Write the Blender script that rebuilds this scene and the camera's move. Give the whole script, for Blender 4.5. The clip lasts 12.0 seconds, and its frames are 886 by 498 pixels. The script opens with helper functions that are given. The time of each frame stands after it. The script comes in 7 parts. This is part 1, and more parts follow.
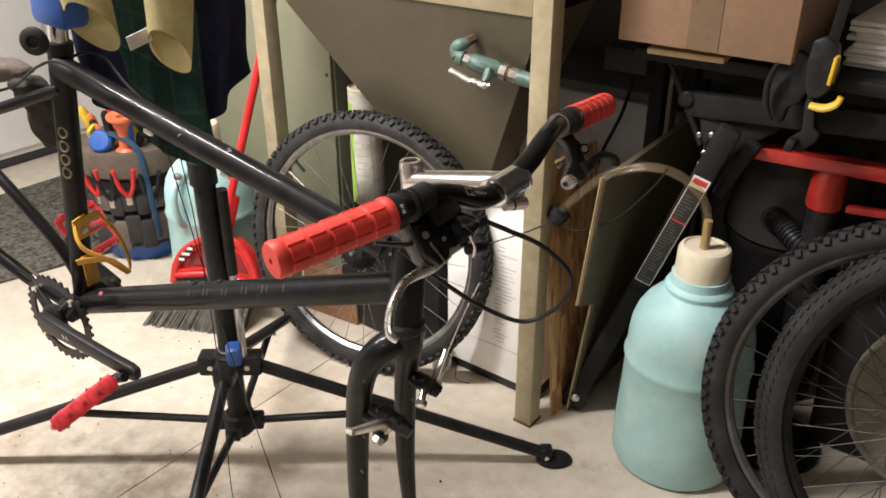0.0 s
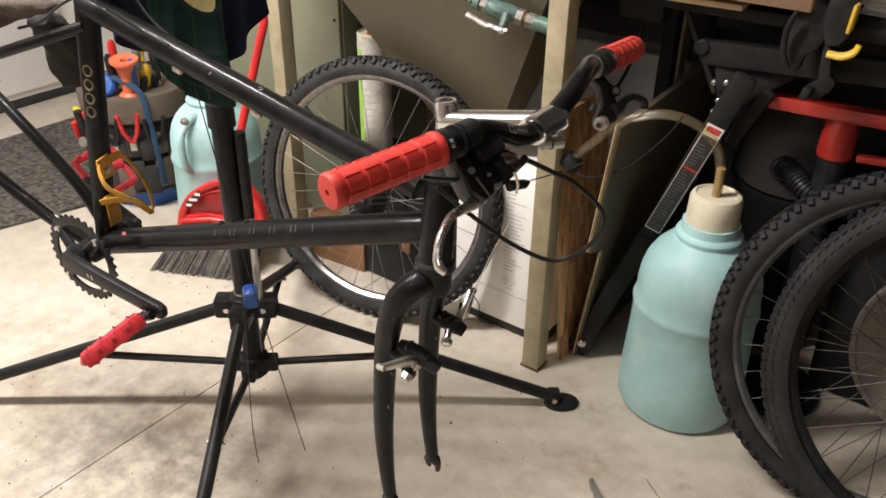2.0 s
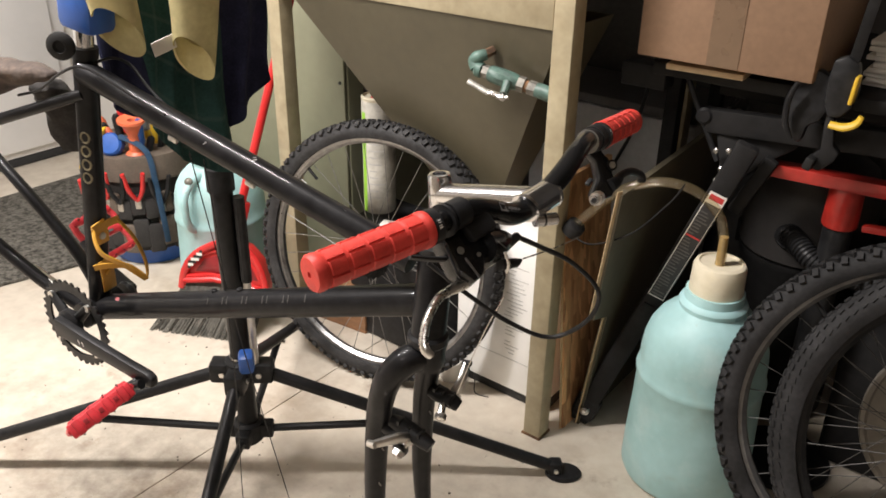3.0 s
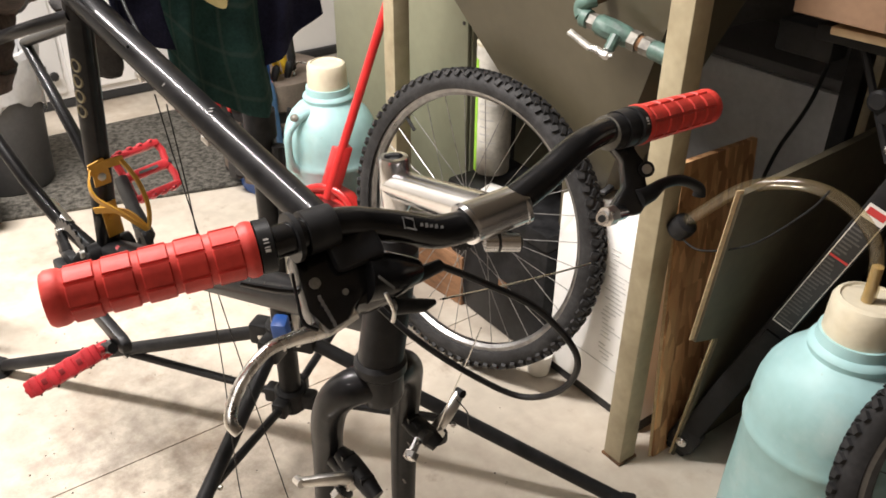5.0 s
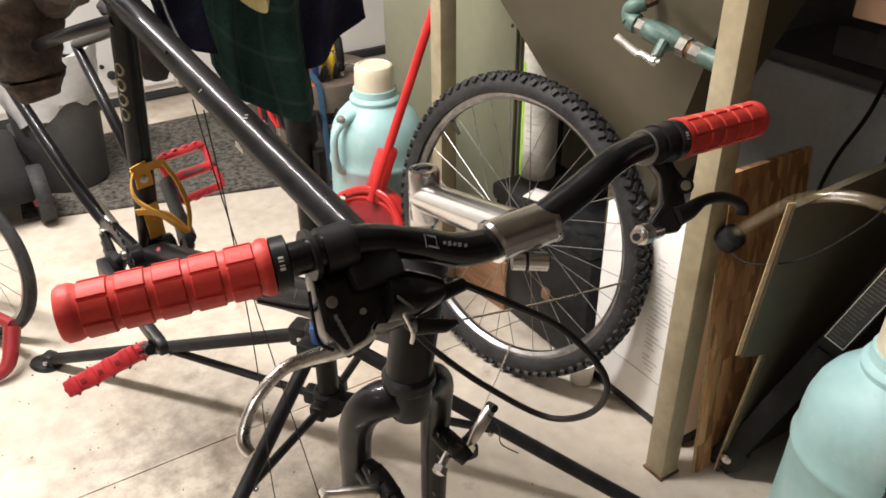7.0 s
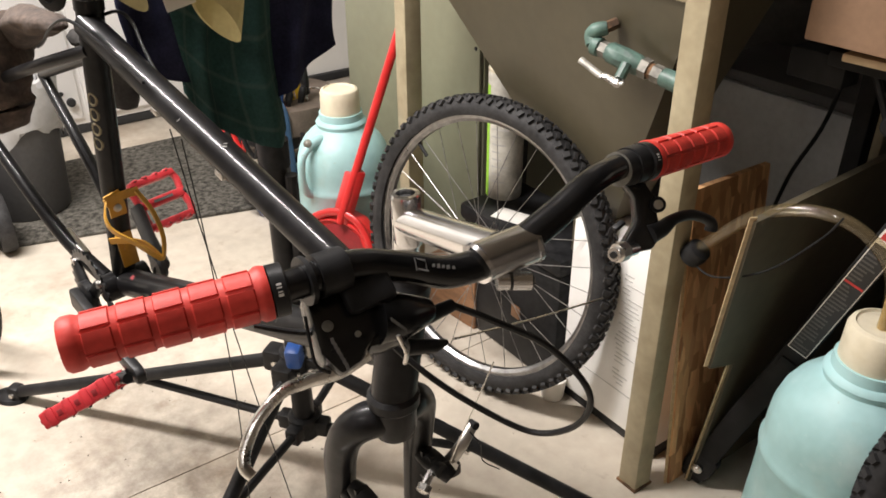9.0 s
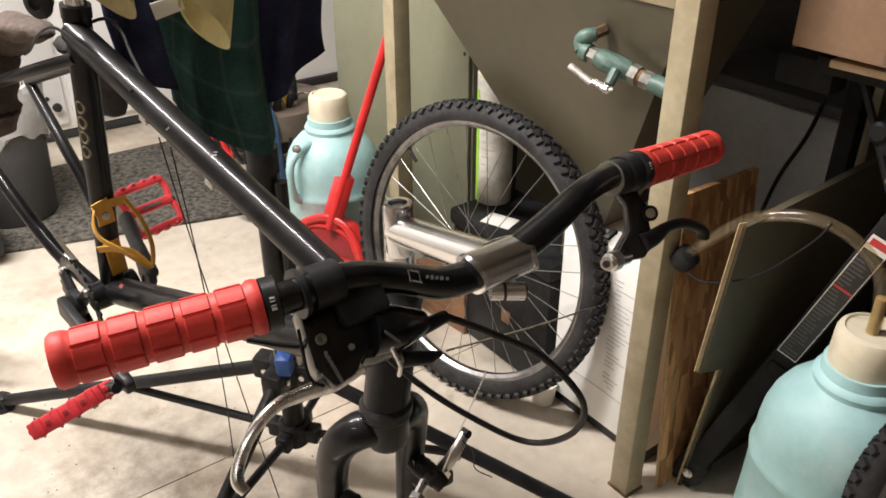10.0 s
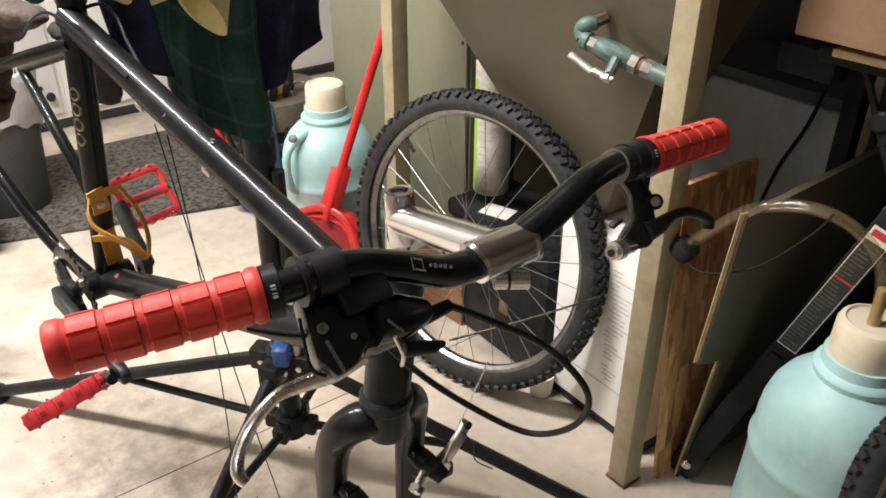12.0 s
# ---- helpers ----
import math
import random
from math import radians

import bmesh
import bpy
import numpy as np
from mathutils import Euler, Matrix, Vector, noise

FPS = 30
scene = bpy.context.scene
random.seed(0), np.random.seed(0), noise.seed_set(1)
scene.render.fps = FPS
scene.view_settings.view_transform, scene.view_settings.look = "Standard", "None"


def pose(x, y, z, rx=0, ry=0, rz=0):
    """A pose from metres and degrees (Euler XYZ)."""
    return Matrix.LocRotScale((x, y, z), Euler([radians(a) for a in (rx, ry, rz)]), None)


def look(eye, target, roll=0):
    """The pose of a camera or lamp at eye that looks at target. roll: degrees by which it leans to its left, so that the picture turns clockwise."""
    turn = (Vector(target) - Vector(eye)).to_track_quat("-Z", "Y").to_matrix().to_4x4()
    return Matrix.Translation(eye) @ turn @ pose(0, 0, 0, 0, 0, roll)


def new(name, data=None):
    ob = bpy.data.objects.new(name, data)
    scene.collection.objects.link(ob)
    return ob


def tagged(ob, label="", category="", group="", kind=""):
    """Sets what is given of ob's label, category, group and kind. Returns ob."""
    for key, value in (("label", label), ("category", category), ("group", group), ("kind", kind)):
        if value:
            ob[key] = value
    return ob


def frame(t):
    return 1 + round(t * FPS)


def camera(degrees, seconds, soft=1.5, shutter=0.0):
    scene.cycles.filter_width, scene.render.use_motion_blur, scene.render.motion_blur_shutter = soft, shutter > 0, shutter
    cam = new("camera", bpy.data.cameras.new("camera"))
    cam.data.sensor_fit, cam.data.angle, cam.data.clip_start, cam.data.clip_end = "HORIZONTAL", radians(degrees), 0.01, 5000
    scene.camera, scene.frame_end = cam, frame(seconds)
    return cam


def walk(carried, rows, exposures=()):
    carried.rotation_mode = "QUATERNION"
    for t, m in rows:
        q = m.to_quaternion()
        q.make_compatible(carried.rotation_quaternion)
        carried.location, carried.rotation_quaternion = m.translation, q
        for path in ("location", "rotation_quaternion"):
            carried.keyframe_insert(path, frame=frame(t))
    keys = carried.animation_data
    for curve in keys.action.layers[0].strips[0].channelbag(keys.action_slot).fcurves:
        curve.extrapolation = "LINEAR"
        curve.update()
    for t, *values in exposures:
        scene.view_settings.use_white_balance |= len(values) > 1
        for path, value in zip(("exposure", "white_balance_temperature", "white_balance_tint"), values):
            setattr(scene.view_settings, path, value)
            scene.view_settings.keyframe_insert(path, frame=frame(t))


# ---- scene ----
cam = camera(57.0, 12.0, soft=1.7)
PATH = [
    (0, (0.018, 0.004, 1.278), (-1.072, 1.404, 0.355), -0.3),
    (0.5, (0.026, 0.011, 1.265), (-1.032, 1.393, 0.279), -0.4),
    (1, (0.02, -0.016, 1.243), (-1.001, 1.341, 0.188), -0.6),
    (1.5, (0.003, -0.046, 1.246), (-1.007, 1.3, 0.164), -0.4),
    (2, (-0.012, -0.049, 1.269), (-1.044, 1.328, 0.249), 0.7),
    (2.5, (-0.024, -0.035, 1.287), (-1.087, 1.378, 0.352), 1.0),
    (3, (-0.014, -0.013, 1.283), (-1.104, 1.398, 0.376), 0.9),
    (3.2, (-0.008, 0.004, 1.27), (-1.11, 1.401, 0.358), 0.1),
    (4.8, (-0.044, 0.3, 1.232), (-1.351, 1.427, 0.221), 1.0),
    (5, (-0.019, 0.346, 1.224), (-1.398, 1.36, 0.19), 0.5),
    (5.5, (0.013, 0.393, 1.227), (-1.442, 1.264, 0.165), -0.9),
    (6, (-0.006, 0.392, 1.222), (-1.471, 1.234, 0.152), -1.4),
    (6.5, (-0.017, 0.389, 1.226), (-1.472, 1.264, 0.17), -0.9),
    (7, (-0.026, 0.374, 1.227), (-1.474, 1.284, 0.19), -0.5),
    (9, (-0.023, 0.35, 1.239), (-1.439, 1.351, 0.243), -0.3),
    (9.5, (-0.027, 0.347, 1.236), (-1.438, 1.355, 0.24), -0.2),
    (10, (-0.029, 0.35, 1.243), (-1.431, 1.376, 0.253), -0.1),
    (10.5, (-0.033, 0.351, 1.247), (-1.434, 1.392, 0.271), 0.0),
    (11, (-0.043, 0.345, 1.243), (-1.45, 1.38, 0.268), 0.1),
    (11.5, (-0.045, 0.345, 1.238), (-1.445, 1.369, 0.244), 0.2),
    (12, (-0.039, 0.35, 1.235), (-1.426, 1.38, 0.228), 0.2),
]
EXPOSURES = [(0.0, 0.1), (1.0, 0.06), (2.0, -0.06), (3.0, 0.06), (4.0, 0.12), (5.0, 0.2), (5.6, 0.0), (9.0, 0.02), (12.0, 0.02)]
walk(cam, [(t, look(eye, target, roll)) for t, eye, target, roll in PATH], EXPOSURES)
scene.view_settings.exposure = 0.0

# ---------------------------------------------------------------- world and lamps
world = bpy.data.worlds.new("world")
scene.world = world
world.use_nodes = True
world.node_tree.nodes["Background"].inputs[0].default_value = (1.0, 0.86, 0.7, 1)
world.node_tree.nodes["Background"].inputs[1].default_value = 0.008

ROOM_X0, ROOM_X1, ROOM_Y0, ROOM_Y1, ROOM_Z = -3.44, 1.9, -2.4, 2.35, 2.5


# two parallel twin-tube fixtures: centre, length, watts a tube
FIXTURES = [(-1.80, 0.01, 1.8, 65), (-0.3, -1.35, 1.2, 9)]
LAMP_TURN = 36.0


def ceiling_lamp(x, y, length, watts):
    data = bpy.data.lights.new("tube_light", "AREA")
    data.shape, data.size, data.size_y = "RECTANGLE", length, 0.035
    data.energy, data.color = watts, (1.0, 0.94, 0.905)
    ob = new("tube_light", data)
    ob.matrix_world = pose(x, y, ROOM_Z - 0.075, 0, 0, LAMP_TURN)
    return ob


for lamp_x, lamp_y, lamp_length, lamp_watts in FIXTURES:
    for side in (-0.06, 0.06):
        ceiling_lamp(lamp_x - side * math.sin(radians(LAMP_TURN)), lamp_y + side * math.cos(radians(LAMP_TURN)), lamp_length, lamp_watts)

# ---------------------------------------------------------------- materials


def material(name, color, rough=0.5, metal=0.0, vary=0.12, scale=6.0, grain=60.0, bump=0.0, second=None, coat=0.0, alpha=None,
             stretch=(1, 1, 1), rough_vary=0.1, spec=0.5, sss=0.0, coat_rough=0.05):
    """A painted, moulded or cast surface: colour that drifts at two scales, uneven gloss and fine relief."""
    m = bpy.data.materials.new(name)
    m.use_nodes = True
    nt = m.node_tree
    b = nt.nodes["Principled BSDF"]
    tc = nt.nodes.new("ShaderNodeTexCoord")
    mp = nt.nodes.new("ShaderNodeMapping")
    mp.inputs["Scale"].default_value = stretch
    nt.links.new(tc.outputs["Object"], mp.inputs[0])
    big = nt.nodes.new("ShaderNodeTexNoise")
    big.inputs["Scale"].default_value, big.inputs["Detail"].default_value, big.inputs["Roughness"].default_value = scale, 4, 0.6
    fine = nt.nodes.new("ShaderNodeTexNoise")
    fine.inputs["Scale"].default_value, fine.inputs["Detail"].default_value = grain, 3
    for n in (big, fine):
        nt.links.new(mp.outputs[0], n.inputs["Vector"])
    ramp = nt.nodes.new("ShaderNodeValToRGB")
    dark = second or tuple(c * (1 - vary) for c in color)
    light = tuple(min(1, c * (1 + vary)) for c in color)
    ramp.color_ramp.elements[0].position, ramp.color_ramp.elements[0].color = 0.34, (*dark, 1)
    ramp.color_ramp.elements[1].position, ramp.color_ramp.elements[1].color = 0.64, (*light, 1)
    nt.links.new(big.outputs[0], ramp.inputs[0])
    mix = nt.nodes.new("ShaderNodeMix")
    mix.data_type, mix.blend_type = "RGBA", "OVERLAY"
    mix.inputs[0].default_value = min(1.0, vary * 1.5)
    nt.links.new(ramp.outputs[0], mix.inputs[6])
    nt.links.new(fine.outputs[0], mix.inputs[7])
    nt.links.new(mix.outputs[2], b.inputs["Base Color"])
    mr = nt.nodes.new("ShaderNodeMapRange")
    mr.inputs[3].default_value, mr.inputs[4].default_value = max(0.02, rough - rough_vary), min(1, rough + rough_vary)
    nt.links.new(big.outputs[0], mr.inputs[0])
    nt.links.new(mr.outputs[0], b.inputs["Roughness"])
    b.inputs["Metallic"].default_value = metal
    b.inputs["Specular IOR Level"].default_value = spec
    b.inputs["Coat Weight"].default_value = coat
    b.inputs["Coat Roughness"].default_value = coat_rough
    if sss:
        b.inputs["Subsurface Weight"].default_value = sss
        b.inputs["Subsurface Radius"].default_value = (0.02, 0.03, 0.03)
    if alpha is not None:
        b.inputs["Alpha"].default_value = alpha
    if bump:
        bn = nt.nodes.new("ShaderNodeBump")
        bn.inputs["Strength"].default_value, bn.inputs["Distance"].default_value = bump, 0.002
        nt.links.new(fine.outputs[0], bn.inputs["Height"])
        nt.links.new(bn.outputs[0], b.inputs["Normal"])
    return m


def concrete():
    m = material("concrete", (0.56, 0.5, 0.415), 0.55, vary=0.14, scale=1.7, grain=26, bump=0.12, spec=0.4)
    nt = m.node_tree
    b = nt.nodes["Principled BSDF"]
    source = b.inputs["Base Color"].links[0].from_socket
    tc = nt.nodes["Texture Coordinate"]
    layers = [(3.2, 0.52, 0.68, (0.3, 0.22, 0.15), 0.55), (11.0, 0.6, 0.72, (0.26, 0.19, 0.13), 0.5), (52.0, 0.68, 0.74, (0.1, 0.075, 0.055), 0.65)]
    for scale, lo, hi, tint, amount in layers:
        n = nt.nodes.new("ShaderNodeTexNoise")
        n.inputs["Scale"].default_value, n.inputs["Detail"].default_value, n.inputs["Roughness"].default_value = scale, 6, 0.65
        nt.links.new(tc.outputs["Object"], n.inputs["Vector"])
        r = nt.nodes.new("ShaderNodeMapRange")
        r.inputs[1].default_value, r.inputs[2].default_value, r.inputs[4].default_value = lo, hi, amount
        nt.links.new(n.outputs[0], r.inputs[0])
        x = nt.nodes.new("ShaderNodeMix")
        x.data_type = "RGBA"
        nt.links.new(r.outputs[0], x.inputs[0])
        nt.links.new(source, x.inputs[6])
        x.inputs[7].default_value = (*tint, 1)
        source = x.outputs[2]
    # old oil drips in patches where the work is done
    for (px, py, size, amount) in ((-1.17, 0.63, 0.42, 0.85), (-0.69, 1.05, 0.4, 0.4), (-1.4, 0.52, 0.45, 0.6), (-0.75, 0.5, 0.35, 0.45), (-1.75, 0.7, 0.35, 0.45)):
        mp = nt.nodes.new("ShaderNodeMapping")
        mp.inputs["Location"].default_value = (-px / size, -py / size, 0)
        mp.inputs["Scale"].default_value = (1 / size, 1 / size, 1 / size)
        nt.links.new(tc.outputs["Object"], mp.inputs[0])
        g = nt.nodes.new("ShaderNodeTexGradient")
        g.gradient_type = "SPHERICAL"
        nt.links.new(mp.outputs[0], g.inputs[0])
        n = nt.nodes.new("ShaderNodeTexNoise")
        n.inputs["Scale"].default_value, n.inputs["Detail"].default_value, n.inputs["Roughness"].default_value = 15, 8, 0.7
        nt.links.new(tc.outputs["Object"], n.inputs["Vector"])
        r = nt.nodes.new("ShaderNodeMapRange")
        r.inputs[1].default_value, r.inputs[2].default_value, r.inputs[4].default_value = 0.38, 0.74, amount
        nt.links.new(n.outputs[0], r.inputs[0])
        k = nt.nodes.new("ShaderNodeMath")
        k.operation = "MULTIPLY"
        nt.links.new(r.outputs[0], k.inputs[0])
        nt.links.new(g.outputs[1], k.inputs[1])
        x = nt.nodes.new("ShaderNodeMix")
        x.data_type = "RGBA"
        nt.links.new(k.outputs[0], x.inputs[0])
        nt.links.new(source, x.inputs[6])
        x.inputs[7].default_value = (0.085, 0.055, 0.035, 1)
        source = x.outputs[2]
    nt.links.new(source, b.inputs["Base Color"])
    return m


def flakes(name, light, dark, scale, stretch):
    """Pressed wood strands: stretched cells of changing tone."""
    m = material(name, light, 0.6, vary=0.2, scale=9, grain=120, bump=0.3, stretch=stretch)
    nt = m.node_tree
    b = nt.nodes["Principled BSDF"]
    source = b.inputs["Base Color"].links[0].from_socket
    v = nt.nodes.new("ShaderNodeTexVoronoi")
    v.inputs["Scale"].default_value = scale
    nt.links.new(nt.nodes["Mapping"].outputs[0], v.inputs["Vector"])
    s = nt.nodes.new("ShaderNodeSeparateColor")
    nt.links.new(v.outputs["Color"], s.inputs[0])
    x = nt.nodes.new("ShaderNodeMix")
    x.data_type = "RGBA"
    nt.links.new(s.outputs[0], x.inputs[0])
    nt.links.new(source, x.inputs[6])
    x.inputs[7].default_value = (*dark, 1)
    nt.links.new(x.outputs[2], b.inputs["Base Color"])
    return m


def plaid(name, ground, stripe, scale=9.0):
    m = material(name, ground, 0.95, vary=0.25, scale=12, grain=220, bump=0.5, spec=0.15)
    nt = m.node_tree
    b = nt.nodes["Principled BSDF"]
    source = b.inputs["Base Color"].links[0].from_socket
    tc = nt.nodes["Texture Coordinate"]
    for direction in ("X", "Y"):
        w = nt.nodes.new("ShaderNodeTexWave")
        w.bands_direction = direction
        w.inputs["Scale"].default_value, w.inputs["Distortion"].default_value = scale * 0.13, 0.8
        nt.links.new(tc.outputs["UV"], w.inputs["Vector"])
        r = nt.nodes.new("ShaderNodeMapRange")
        r.inputs[1].default_value, r.inputs[2].default_value, r.inputs[4].default_value = 0.955, 0.998, 0.2
        nt.links.new(w.outputs[1], r.inputs[0])
        x = nt.nodes.new("ShaderNodeMix")
        x.data_type = "RGBA"
        nt.links.new(r.outputs[0], x.inputs[0])
        nt.links.new(source, x.inputs[6])
        x.inputs[7].default_value = (*stripe, 1)
        source = x.outputs[2]
    nt.links.new(source, b.inputs["Base Color"])
    return m


def scuffed_plastic(name, color, second, pale, grime):
    """Moulded plastic with rubbed pale patches and a film of grime."""
    m = material(name, color, 0.5, vary=0.05, scale=5, grain=50, bump=0.04, second=second, sss=0.1)
    nt = m.node_tree
    b = nt.nodes["Principled BSDF"]
    source = b.inputs["Base Color"].links[0].from_socket
    tc = nt.nodes["Texture Coordinate"]
    for scale, lo, hi, tint, amount in ((5.5, 0.54, 0.74, pale, 0.5), (70.0, 0.62, 0.75, pale, 0.35), (9.0, 0.58, 0.78, grime, 0.45), (34.0, 0.69, 0.73, grime, 0.6)):
        n = nt.nodes.new("ShaderNodeTexNoise")
        n.inputs["Scale"].default_value, n.inputs["Detail"].default_value, n.inputs["Roughness"].default_value = scale, 6, 0.62
        nt.links.new(tc.outputs["Object"], n.inputs["Vector"])
        r = nt.nodes.new("ShaderNodeMapRange")
        r.inputs[1].default_value, r.inputs[2].default_value, r.inputs[4].default_value = lo, hi, amount
        nt.links.new(n.outputs[0], r.inputs[0])
        x = nt.nodes.new("ShaderNodeMix")
        x.data_type = "RGBA"
        nt.links.new(r.outputs[0], x.inputs[0])
        nt.links.new(source, x.inputs[6])
        x.inputs[7].default_value = (*tint, 1)
        source = x.outputs[2]
    nt.links.new(source, b.inputs["Base Color"])
    return m


